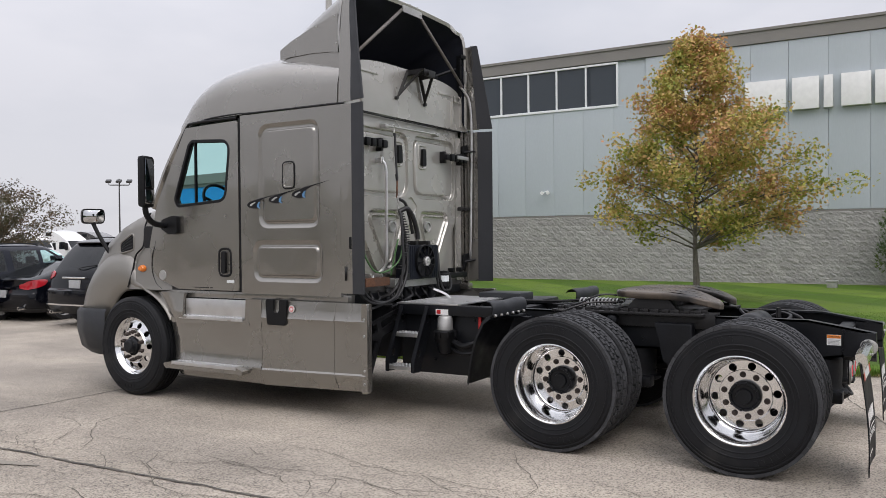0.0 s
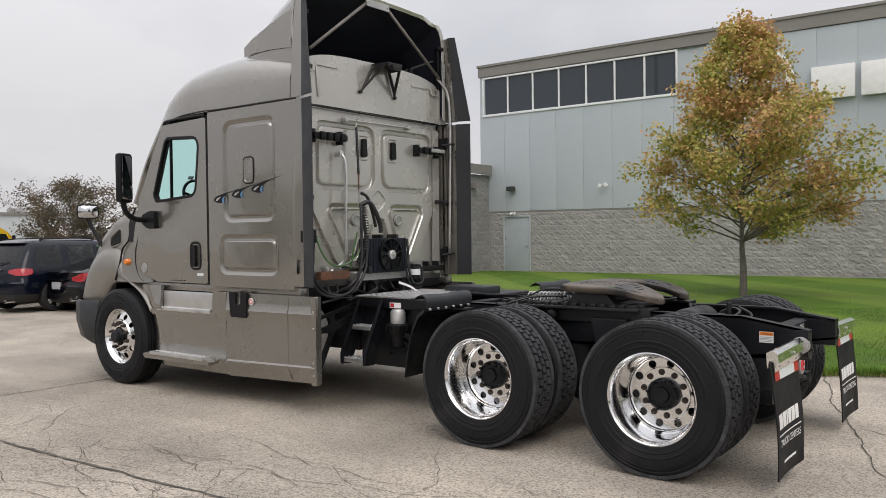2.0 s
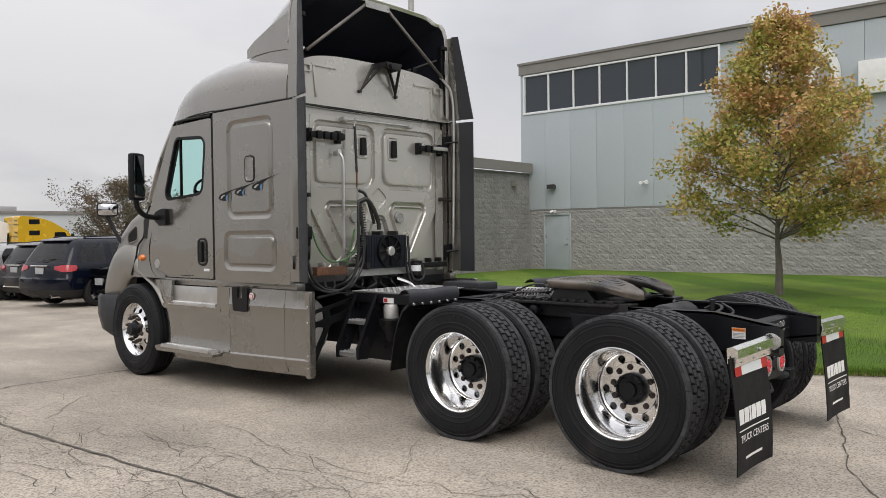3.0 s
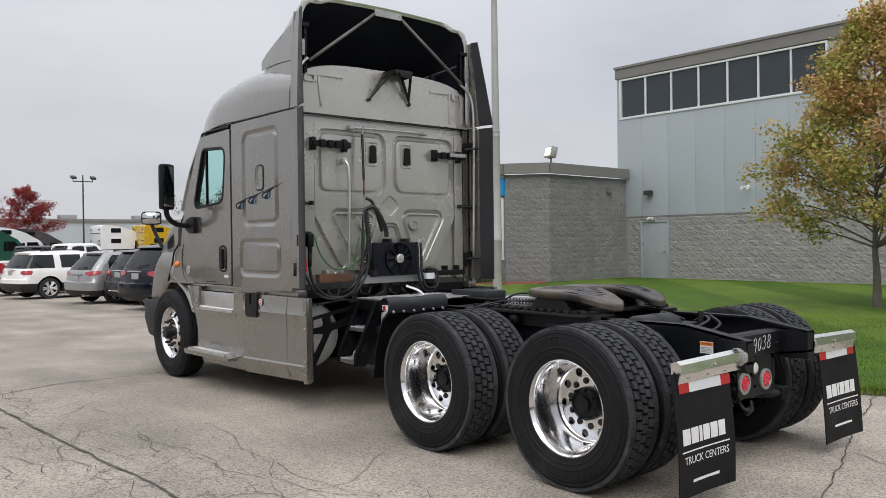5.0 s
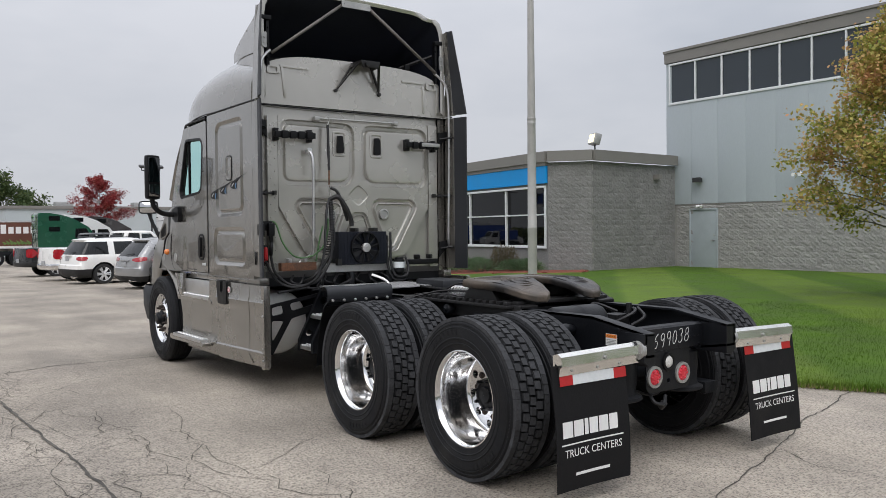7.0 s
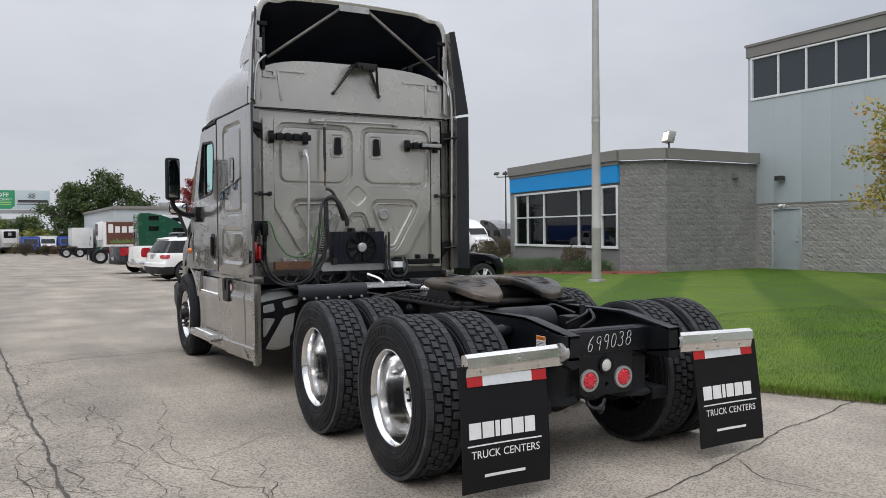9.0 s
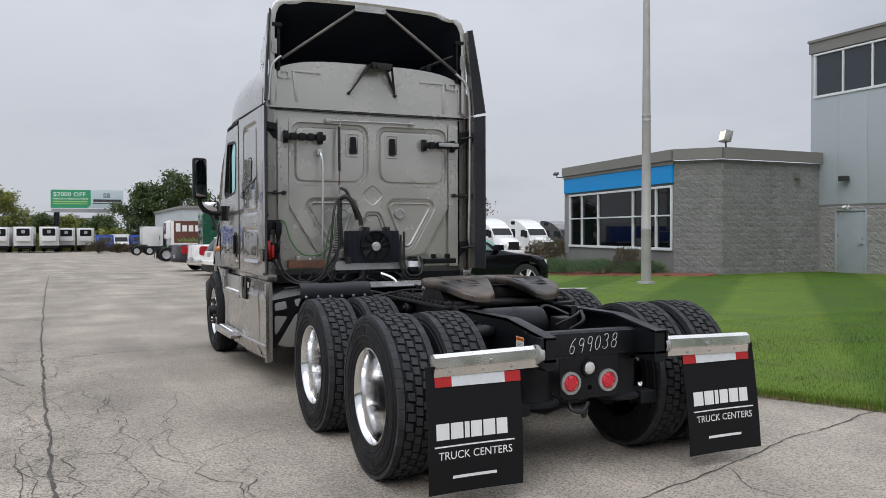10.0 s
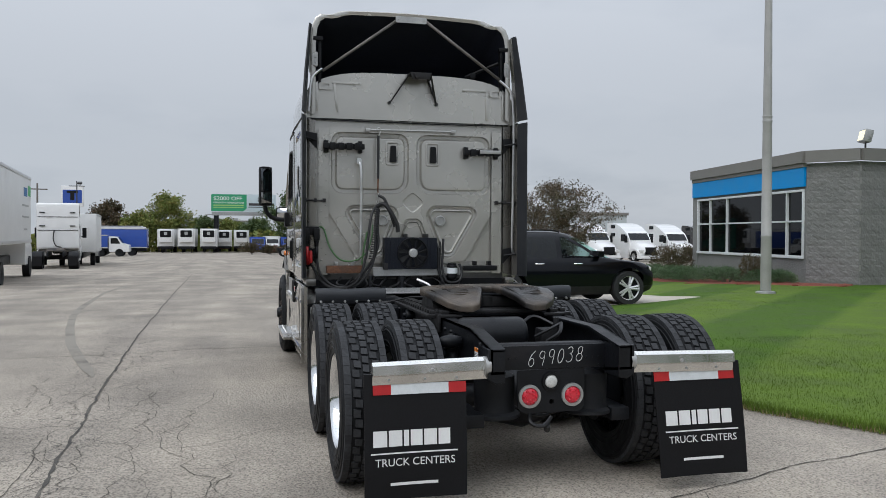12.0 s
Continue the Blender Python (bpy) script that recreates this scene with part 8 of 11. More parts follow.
# canister and cable coils beside the cooler
pump = thing("filter_pot", "small black pot with white label and coiled hose", "canister", (0.40, 3.20, 1.15))
bm = B()
lathe(bm, [(-0.10, 0.001), (-0.10, 0.03), (-0.07, 0.055), (0.045, 0.055), (0.055, 0.045), (0.075, 0.045), (0.08, 0.001)], 20, "z")
box(bm, -0.02, 0.02, 0.0, 0.12, -0.03, 0.06, 0.005)
part("pot", bm, PLASTIC, pump)
bm = B()
lathe(bm, [(-0.03, 0.0565), (0.03, 0.0565)], 20, "z")
part("label", bm, TAPE_W, pump)
bm = B()
tube(bm, [(-0.09, 0.02, 0.33), (-0.10, 0.0, 0.2), (-0.11, -0.02, 0.02), (-0.06, -0.04, -0.11), (0.06, -0.04, -0.11), (0.10, -0.02, -0.02), (0.08, 0, 0.07)], 0.013, 8)
tube(bm, [(-0.12, 0.03, 0.30), (-0.13, 0.0, 0.0), (-0.08, -0.03, -0.14), (0.05, -0.03, -0.15), (0.09, 0.03, -0.10)], 0.009, 8)
part("coiled_hose", bm, HOSE_K, pump)

# rusty bar, dark bar, gladhand holder with red handle
bm = B()
box(bm, -0.90, -0.535, BY - 0.12, BY - 0.05, 1.13, 1.206, 0.006)
bar = part("rusty_bar", bm, RUST, truck, "rusted steel bar")
for x in (-0.80, -0.64):
    bm = B()
    box(bm, x - 0.018, x + 0.018, BY - 0.10, BY - 0.03, 1.205, 1.245, 0.004)
    cyl(bm, (x, BY - 0.11, 1.225), (x, BY - 0.03, 1.225), 0.014, 0.014, 8)
    part("bar_clamp", bm, STEEL, bar)
bm = B()
box(bm, 0.532, 0.90, BY - 0.12, BY - 0.05, 1.145, 1.198, 0.006)
for x in (0.66, 0.82):
    box(bm, x - 0.018, x + 0.018, BY - 0.10, BY - 0.03, 1.20, 1.245, 0.004)
part("lashing_bar", bm, PLASTIC, truck)
glad = thing("gladhand_holder", "black plug holder with red and black air couplings", "couplings", (-1.045, 3.235, 1.50))
bm = B()
box(bm, -0.085, 0.075, -0.01, 0.03, 0.01, 0.10, 0.008)
for x in (-0.055, 0.045):
    box(bm, x - 0.03, x + 0.03, -0.06, 0.0, -0.04, 0.08, 0.012)
    cyl(bm, (x, -0.035, -0.04), (x, -0.035, -0.10), 0.022, 0.018, 10)
part("holder", bm, PLASTIC, glad)
bm = B()
cyl(bm, (-0.055, -0.035, -0.10), (-0.04, -0.035, -0.28), 0.020, 0.017, 10)
part("red_grip", bm, RED, glad, "red coupling grip")
bm = B()
cyl(bm, (0.045, -0.035, -0.10), (0.04, -0.035, -0.22), 0.018, 0.018, 10)
prism(bm, [(-0.10, -0.30), (0.0, -0.30), (0.02, -0.20), (-0.10, -0.18)], "y", -0.0, 0.012)
part("black_grip", bm, PLASTIC, glad)

# hoses and cables
cables = thing("air_hoses", "bundle of black and green hoses hanging behind the sleeper", "hoses")
H = BY


def hose(pts, r, material, name="hose", seg=8):
    bm = B()
    tube(bm, pts, r, seg, 8)
    return part(name, bm, material, cables)


hose([(-0.37, H - 0.07, 2.53), (-0.372, H - 0.08, 2.4), (-0.375, H - 0.09, 2.2), (-0.377, H - 0.10, 2.09)], 0.013, HOSE_K, "hanging_tube")
hose([(-0.377, H - 0.10, 2.09), (-0.379, H - 0.10, 2.0), (-0.38, H - 0.10, 1.93)], 0.008, RUST, "tension_spring")
hose([(-0.392, H - 0.075, 2.50), (-0.394, H - 0.08, 2.35), (-0.388, H - 0.09, 2.15)], 0.004, STEEL, "tie_cord")
for k in range(4):
    bm = B()
    z = 1.925 - 0.035 * k
    turn = k % 2
    tube(bm, [(-0.382 + (0 if turn else 0.010 * math.cos(a)), H - 0.11 + (0.010 * math.cos(a) if turn else 0), z + 0.022 * math.sin(a)) for a in [2 * math.pi * i / 10 for i in range(11)]], 0.0035, 5, round_it=False)
    part("chain_link", bm, STEEL, cables)
hose([(-0.385, H - 0.055, 2.60), (-0.36, H - 0.06, 2.615), (-0.345, H - 0.055, 2.58), (-0.37, H - 0.06, 2.52)], 0.005, STEEL, "clip_wire")
hose([(-0.40, H - 0.13, 1.80), (-0.33, H - 0.18, 1.83), (-0.26, H - 0.20, 1.74), (-0.20, H - 0.20, 1.62), (-0.19, H - 0.20, 1.545)], 0.022, HOSE_K, "sleeved_hose")
hose([(-0.375, H - 0.12, 1.92), (-0.32, H - 0.15, 1.88), (-0.27, H - 0.16, 1.76), (-0.215, H - 0.16, 1.60)], 0.015, HOSE_K)
hose([(-0.41, H - 0.15, 1.80), (-0.46, H - 0.20, 1.72), (-0.50, H - 0.24, 1.5), (-0.53, H - 0.26, 1.28), (-0.62, H - 0.25, 1.05), (-0.80, H - 0.18, 0.98), (-0.95, H - 0.12, 1.05), (-1.05, H - 0.11, 1.22)], 0.0125, HOSE_K, "sleeved_hose")
hose([(-0.39, H - 0.14, 1.80), (-0.42, H - 0.20, 1.6), (-0.43, H - 0.24, 1.4), (-0.47, H - 0.25, 1.2), (-0.62, H - 0.24, 1.02), (-0.82, H - 0.16, 1.0), (-0.96, H - 0.12, 1.12), (-1.0, H - 0.11, 1.28)], 0.0135, HOSE_K, "sleeved_hose")
hose([(-0.38, H - 0.14, 1.78), (-0.40, H - 0.19, 1.6), (-0.40, H - 0.22, 1.42), (-0.46, H - 0.22, 1.25), (-0.60, H - 0.20, 1.08), (-0.66, H - 0.10, 1.02)], 0.016, HOSE_K, "sleeved_hose")
hose([(-0.96, H - 0.02, 1.60), (-0.92, H - 0.06, 1.57), (-0.87, H - 0.09, 1.40), (-0.78, H - 0.11, 1.28), (-0.68, H - 0.12, 1.25), (-0.58, H - 0.15, 1.27)], 0.0085, HOSE_G, "green_hose")
hose([(-0.58, H - 0.15, 1.27), (-0.50, H - 0.20, 1.36), (-0.46, H - 0.21, 1.5), (-0.45, H - 0.20, 1.62)], 0.008, HOSE_G, "green_hose")
hose([(-0.55, H - 0.14, 1.22), (-0.53, H - 0.17, 1.40), (-0.50, H - 0.19, 1.55)], 0.008, HOSE_G, "green_hose")
hose([(0.235, H - 0.10, 1.44), (0.25, H - 0.13, 1.36), (0.245, H - 0.14, 1.2), (0.28, H - 0.14, 1.08), (0.36, H - 0.12, 1.02)], 0.013, HOSE_K)
hose([(0.0, H - 0.25, 1.07), (0.10, H - 0.32, 1.02), (0.14, H - 0.38, 0.95)], 0.013, ALU_SOFT, "steel_pipe")
rng = random.Random(8)
for k in range(9):
    x = -0.75 + 0.12 * k
    hose([(x, H - 0.05, 1.08), (x + rng.uniform(-0.08, 0.08), H - 0.12, 1.02), (x + rng.uniform(-0.15, 0.15), H - 0.1, 0.97), (x + rng.uniform(-0.3, 0.3), H - 0.2, 0.94)], rng.uniform(0.008, 0.014), HOSE_K)
bm = B()
for k in range(22):
    f = k / 21
    p = Vector((-0.40 - 0.06 * f, H - 0.16 - 0.08 * math.sin(f * 3), 1.78 - 0.50 * f))
    lathe(bm, [(p.z - 0.006, 0.025), (p.z, 0.027), (p.z + 0.006, 0.025)], 10, "z", (p.x, p.y, 0))
part("spiral_wrap", bm, HOSE_K, cables)
for x in (-0.44, -0.12, 0.33):
    bm = B()
    cyl(bm, (x, H - 0.03, 0.93), (x, H - 0.03, 1.10), 0.045 if x > -0.4 else 0.022, 0.045 if x > -0.4 else 0.022, 12)
    part("cab_mount", bm, TRIM, truck)


# ---- plants ----
def leaf_mat(name, cols, rough=0.65, rise=0.0):
    """Leaves whose colour varies from leaf to leaf and over the crown."""
    m = bpy.data.materials.new(name)
    m.use_nodes = True
    n, l = m.node_tree.nodes, m.node_tree.links
    b = n["Principled BSDF"]
    b.inputs["Roughness"].default_value = rough
    b.inputs["Specular IOR Level"].default_value = 0.25
    g = n.new("ShaderNodeNewGeometry")
    co = n.new("ShaderNodeTexCoord")
    t = n.new("ShaderNodeTexNoise")
    t.inputs["Scale"].default_value = 0.75
    l.new(co.outputs["Object"], t.inputs["Vector"])
    k = n.new("ShaderNodeMath")
    k.operation = "MULTIPLY_ADD"
    k.inputs[1].default_value, k.inputs[2].default_value = 0.55, 0.0
    l.new(g.outputs["Random Per Island"], k.inputs[0])
    s = n.new("ShaderNodeMath")
    s.operation = "MULTIPLY_ADD"
    s.inputs[1].default_value = 1.5
    l.new(t.outputs["Fac"], s.inputs[0])
    s.inputs[2].default_value = -0.5
    a = n.new("ShaderNodeMath")
    a.operation = "ADD"
    l.new(k.outputs[0], a.inputs[0])
    l.new(s.outputs[0], a.inputs[1])
    r = n.new("ShaderNodeValToRGB")
    els = r.color_ramp.elements
    els[0].position, els[0].color = 0.08, (*cols[0], 1)
    els[1].position, els[1].color = 0.92, (*cols[-1], 1)
    for i, c in enumerate(cols[1:-1], 1):
        e = els.new(0.08 + 0.84 * i / (len(cols) - 1))
        e.color = (*c, 1)
    up = n.new("ShaderNodeSeparateXYZ")
    l.new(co.outputs["Object"], up.inputs["Vector"])
    h = n.new("ShaderNodeMath")
    h.operation = "MULTIPLY_ADD"
    h.inputs[1].default_value, h.inputs[2].default_value = rise, -3.4 * rise
    l.new(up.outputs["Z"], h.inputs[0])
    tot = n.new("ShaderNodeMath")
    tot.operation = "ADD"
    l.new(a.outputs[0], tot.inputs[0])
    l.new(h.outputs[0], tot.inputs[1])
    l.new(tot.outputs[0], r.inputs["Fac"])
    l.new(r.outputs["Color"], b.inputs["Base Color"])
    tr = n.new("ShaderNodeBsdfTranslucent")
    l.new(r.outputs["Color"], tr.inputs["Color"])
    mix = n.new("ShaderNodeMixShader")
    mix.inputs["Fac"].default_value = 0.28
    l.new(b.outputs["BSDF"], mix.inputs[1])
    l.new(tr.outputs["BSDF"], mix.inputs[2])
    l.new(mix.outputs["Shader"], n["Material Output"].inputs["Surface"])
    return m


BARK = mat("grey_bark", (0.13, 0.115, 0.10), 0.9, 0, 0.25, 7, 60, bump=0.6)
MAPLE = leaf_mat("maple_leaves", [(0.19, 0.24, 0.05), (0.30, 0.32, 0.07), (0.44, 0.37, 0.11), (0.56, 0.37, 0.15), (0.55, 0.29, 0.16)], rise=0.035)
DARKLEAF = leaf_mat("dark_tree_leaves", [(0.045, 0.075, 0.030), (0.075, 0.115, 0.042), (0.12, 0.145, 0.05)])
LIMELEAF = leaf_mat("yellow_green_leaves", [(0.11, 0.15, 0.04), (0.19, 0.225, 0.06), (0.28, 0.25, 0.075)])
REDLEAF = leaf_mat("red_leaves", [(0.16, 0.018, 0.02), (0.26, 0.03, 0.035), (0.33, 0.07, 0.05)])
CRABLEAF = leaf_mat("dull_bronze_leaves", [(0.06, 0.062, 0.034), (0.11, 0.092, 0.055), (0.16, 0.105, 0.07)])
JUNIPER = leaf_mat("juniper_needles", [(0.06, 0.105, 0.05), (0.10, 0.16, 0.08), (0.15, 0.20, 0.11)])


def tree(name, label, at, height, trunk_h, radius, leaves, leaf, material, seed, trunk_r=0.09, shape="oval", gaps=0.25, clumps=90, squash=(1, 1), group="", shift=(0, 0), loose=1.0, twigs=3):
    """Tapered trunk, limbs, twigs and a crown of single leaves set round the twig ends."""
    rng = random.Random(seed)
    t = thing(name, label, "tree", at, 0, group)
    bm = B()
    lean = rng.uniform(-0.03, 0.03)
    tube(bm, [(0, 0, -0.1), (0.01, 0.0, trunk_h * 0.5), (lean, 0.02, trunk_h), (lean * 2, -0.03, height * 0.55), (lean, 0.02, height * 0.93)], trunk_r, 9, 5, True, (trunk_r * 1.15, trunk_r * 0.12))
    trunk = part("trunk", bm, BARK, t)
    tips = []
    bm = B()

    def reach(z):
        """The crown's half-width at a height."""
        f = (z - trunk_h) / (height - trunk_h)
        if f < 0 or f > 1:
            return 0.03
        if shape == "maple":
            return radius * float(np.interp(f, (0, 0.18, 0.45, 0.75, 1), (0.75, 1.0, 0.84, 0.44, 0.06)))
        if shape == "round":
            return radius * math.sqrt(max(0.02, 1 - (2 * f - 0.95) ** 2))
        return radius * math.sin(math.pi * (0.16 + 0.80 * f)) ** 0.75

    for k in range(clumps):
        f = (k + rng.random()) / clumps
        z1 = trunk_h + (height - trunk_h) * (0.02 + 0.97 * f ** 0.85)
        a = rng.uniform(0, 6.283)
        rr = reach(z1) * (0.45 + 0.55 * math.sqrt(rng.random())) * (1 + gaps * rng.uniform(-0.6, 0.35))
        tip = Vector((rr * math.cos(a) * squash[0] + shift[0] * rr / radius, rr * math.sin(a) * squash[1] + shift[1] * rr / radius, z1 + rng.uniform(-0.1, 0.15)))
        z0 = max(trunk_h * 0.92, z1 - rr * (rng.uniform(0.2, 0.5) if shape == "maple" else rng.uniform(0.5, 0.9)) - 0.05)
        start = Vector((lean, 0, min(z0, height * 0.9)))
        mid = start.lerp(tip, 0.5) + Vector((rng.uniform(-0.1, 0.1), rng.uniform(-0.1, 0.1), 0.06 * rr))
        tube(bm, [start, mid, tip], 0.02, 5, 3, True, (trunk_r * (0.30 - 0.18 * f), 0.003))
        tips.append((start, mid, tip))
    # side twigs off each limb carry the leaves
    sprays = []
    for start, mid, tip in tips:
        long = (tip - start).length
        sprays.append((mid, tip))
        for _ in range(twigs):
            f = rng.uniform(0.45, 0.98)
            base = start.lerp(mid, f * 2) if f < 0.5 else mid.lerp(tip, f * 2 - 1)
            way = (tip - start).normalized() * 0.7 + Vector((rng.uniform(-1, 1), rng.uniform(-1, 1), rng.uniform(-0.45, 0.75)))
            end = base + way.normalized() * (0.10 + 0.22 * long) * rng.uniform(0.6, 1.2)
            tube(bm, [base, base.lerp(end, 0.5) + Vector((0, 0, 0.02 * long)), end], 0.01, 3, 2, True, (0.006 + 0.004 * trunk_r / 0.09, 0.002))
            sprays.append((base, end))
    part("limb", bm, BARK, t)
    vs, fs = [], []
    per = max(1, leaves // len(sprays))
    spread = loose * (leaf * 1.3 + 0.035 * radius)
    mean = sum((e - b).length for b, e in sprays) / len(sprays)
    for base, end in sprays:
        for _ in range(int(per * ((end - base).length / mean) ** 0.8 * rng.uniform(0.45, 1.55))):
            c = base.lerp(end, 0.15 + 0.9 * rng.random() ** 0.8)
            c = c + Vector([max(-1.7, min(1.7, rng.gauss(0, 1))) for _ in range(3)]) * spread
            s = leaf * rng.uniform(0.6, 1.35)
            e = Euler((rng.uniform(-1.1, 1.1), rng.uniform(-1.1, 1.1), rng.uniform(0, 6.283))).to_matrix()
            i = len(vs)
            for q in ((-0.5, 0, 0), (-0.08, -0.42, 0.06), (0.6, 0, -0.05), (-0.08, 0.42, 0.06)):
                vs.append(tuple(c + e @ (Vector(q) * s)))
            fs.append((i, i + 1, i + 2, i + 3))
    me = bpy.data.meshes.new("crown")
    me.from_pydata(vs, [], fs)
    me.materials.append(material)
    ob = new("crown", me)
    ob.parent = t
    return t


def G(x, y):
    return (x, y, ground_z(x, y))


tree("maple_tree", "young maple tree with green and orange autumn leaves", G(13.2, 3.85), 6.3, 1.4, 2.72, 40000, 0.078, MAPLE, 21, 0.085, "maple", 0.55, 120, (1.0, 1.06), shift=(0.1, -0.25), loose=0.72, twigs=5)
tree("crabapple_tree", "low spreading tree with sparse bronze leaves", G(16.0, 38.4), 5.0, 0.8, 3.3, 21000, 0.085, CRABLEAF, 5, 0.11, "round", 0.8, 130, loose=0.6, twigs=6)
tree("red_maple", "bright red young maple tree", G(13.4, 71), 7.2, 2.0, 2.3, 12000, 0.13, REDLEAF, 6, 0.10, "oval", 0.9, 60, loose=0.75, twigs=4)
rng = random.Random(2)
for k, (x, y, h, r, mt) in enumerate(((-23.0, 150, 8.9, 3.7, CRABLEAF), (-13.3, 149, 10.3, 4.2, LIMELEAF), (-17.4, 146, 6.6, 3.2, LIMELEAF), (-7.0, 166, 6.6, 4.0, DARKLEAF), (-2.5, 166, 6.2, 3.6, LIMELEAF), (3.0, 163, 6.2, 3.8, DARKLEAF), (8.2, 133, 10.6, 4.0, DARKLEAF), (12.2, 130, 12.4, 4.6, DARKLEAF), (15.5, 133, 10.2, 4.6, DARKLEAF), (20, 140, 7.6, 4.4, DARKLEAF))):
    tree("tree", {id(DARKLEAF): "dark green full tree at the edge of the lot", id(LIMELEAF): "yellow-green full tree at the edge of the lot", id(CRABLEAF): "dark bronze-leaved tree at the edge of the lot"}[id(mt)], G(x, y), h, 1.4, r, 9000, 0.34, mt, 40 + k, 0.2, "round", 0.7, 70, group="trees along the far edge", loose=0.8, twigs=3)
# undergrowth along the far edge of the lot
vs, fs = [], []
for k in range(9000):
    x = rng.uniform(-60, 60)
    y = 159 + rng.uniform(-3, 5)
    h = (3.4 + 1.6 * noise.noise(Vector((x * 0.12, 0, 0)))) * rng.random()
    c = Vector((x, y, ground_z(x, y) + h))
    e = Euler((rng.uniform(-1.2, 1.2), rng.uniform(-1.2, 1.2), rng.uniform(0, 6.28))).to_matrix()
    i = len(vs)
    for q in ((-0.5, 0, 0), (0, -0.4, 0.05), (0.55, 0, 0), (0, 0.4, 0.05)):
        vs.append(tuple(c + e @ (Vector(q) * rng.uniform(0.7, 1.4))))
    fs.append((i, i + 1, i + 2, i + 3))
me = bpy.data.meshes.new("undergrowth")
me.from_pydata(vs, [], fs)
me.materials.append(LIMELEAF)
tagged(new("undergrowth", me), "belt of scrub and hedges along the lot's far edge", "undergrowth", kind="stuff")


def shrub(name, label, at, rx, ry, rz, count, leaf, material, seed, turn=0.0, upright=0.0, group=""):
    rng = random.Random(seed)
    t = thing(name, label, "shrub", at, turn, group)
    bm = B()
    for k in range(14):
        a = rng.uniform(0, 6.28)
        tip = (rx * 0.8 * math.cos(a) * rng.random(), ry * 0.8 * math.sin(a) * rng.random(), rz * rng.uniform(0.4, 0.9))
        tube(bm, [(0.1 * math.cos(a), 0.1 * math.sin(a), -0.05), (tip[0] * 0.6, tip[1] * 0.6, tip[2] * 0.5), tip], 0.012, 4, 3)
    part("stems", bm, BARK, t)
    vs, fs = [], []
    bumps = [(rng.uniform(-0.7, 0.7) * rx, rng.uniform(-0.7, 0.7) * ry, rng.uniform(0.35, 0.6)) for _ in range(9)]
    for k in range(count):
        bx, by, bs = bumps[rng.randrange(9)]
        a, el = rng.uniform(0, 6.28), math.asin(rng.random())
        rr = 0.55 + 0.45 * rng.random() ** 0.5
        c = Vector((bx * 0.8 + bs * rx * rr * math.cos(el) * math.cos(a), by * 0.8 + bs * ry * rr * math.cos(el) * math.sin(a), rz * rr * (0.25 + 0.75 * math.sin(el)) * (0.7 + 0.5 * bs)))
        out = Vector((math.cos(a) * math.cos(el), math.sin(a) * math.cos(el), math.sin(el) + upright)).normalized()
        s = leaf * rng.uniform(0.6, 1.4)
        w = out.orthogonal().normalized()
        w.rotate(Matrix.Rotation(rng.uniform(0, 6.28), 3, out))
        i = len(vs)
        for q in (c - w * s * 0.25, c + out * s * 0.3 + w * s * 0.1, c + out * s, c + w * s * 0.25):
            vs.append(tuple(q))
        fs.append((i, i + 1, i + 2, i + 3))
    me = bpy.data.meshes.new("foliage")
    me.from_pydata(vs, [], fs)
    me.materials.append(material)
    ob = new("foliage", me)
    ob.parent = t
    return t


for k, (x, y, rx, ry, rz) in enumerate(((15.5, 18.4, 0.8, 1.0, 0.50), (15.1, 20.3, 1.2, 1.4, 0.62), (15.0, 22.4, 1.2, 1.5, 0.66), (15.2, 24.4, 1.1, 1.5, 0.62), (15.3, 26.4, 1.1, 1.4, 0.66))):
    shrub("juniper", "low spreading blue-green juniper in the mulch bed", G(x, y), rx, ry, rz, 5200, 0.085, JUNIPER, 60 + k, group="junipers before the shop window")
shrub("round_shrub", "rounded olive shrub beside the shop window", G(17.5, 28.0), 1.25, 1.3, 1.55, 6500, 0.12, CRABLEAF, 70)
shrub("twiggy_shrub", "small twiggy shrub behind the pole", G(15.5, 19.4), 0.6, 0.7, 1.05, 1200, 0.12, CRABLEAF, 71, upright=0.6)
shrub("evergreen_bush", "tall dark evergreen bush against the block wall", G(21.3, -0.6), 1.15, 1.15, 2.9, 4200, 0.16, DARKLEAF, 72, upright=0.8)
MULCH = mat("red_mulch", (0.20, 0.055, 0.035), 0.95, 0, 0.35, 8, 55, bump=1.0)
bm = B()
bed = [(14.0, 27.6), (13.7, 24), (13.8, 21), (14.3, 18.6), (15.2, 16.9), (16.5, 16.2), (17.45, 16.85), (16.58, 18.1), (16.58, 27.6)]
vs = [bm.verts.new((x, y, ground_z(x, y) + 0.05)) for x, y in rounded(bed, 0.4, 4)]
bm.faces.new(vs)
bmesh.ops.triangulate(bm, faces=bm.faces[:])
bmesh.ops.subdivide_edges(bm, edges=bm.edges[:], cuts=4, use_grid_fill=True)
for v in bm.verts:
    v.co.z = ground_z(v.co.x, v.co.y) + (0.012 if v.is_boundary else 0.045 + 0.05 * abs(noise.noise(v.co * 3)) + (0.02 if v.co.x > 15 else 0))
solo("mulch_bed", bm, MULCH, "bed of red bark mulch before the wing", "mulch bed", kind="structure")
bm = B()
box(bm, -0.14, 0.14, -0.14, 0.14, -0.05, 0.22, 0.02)
box(bm, -0.17, 0.17, -0.17, 0.17, 0.2, 0.26, 0.02)
util = solo("ground_vent", bm, STEEL, "small beige utility vent in the lawn", "vent")
util.location = G(20.4, 1.6)


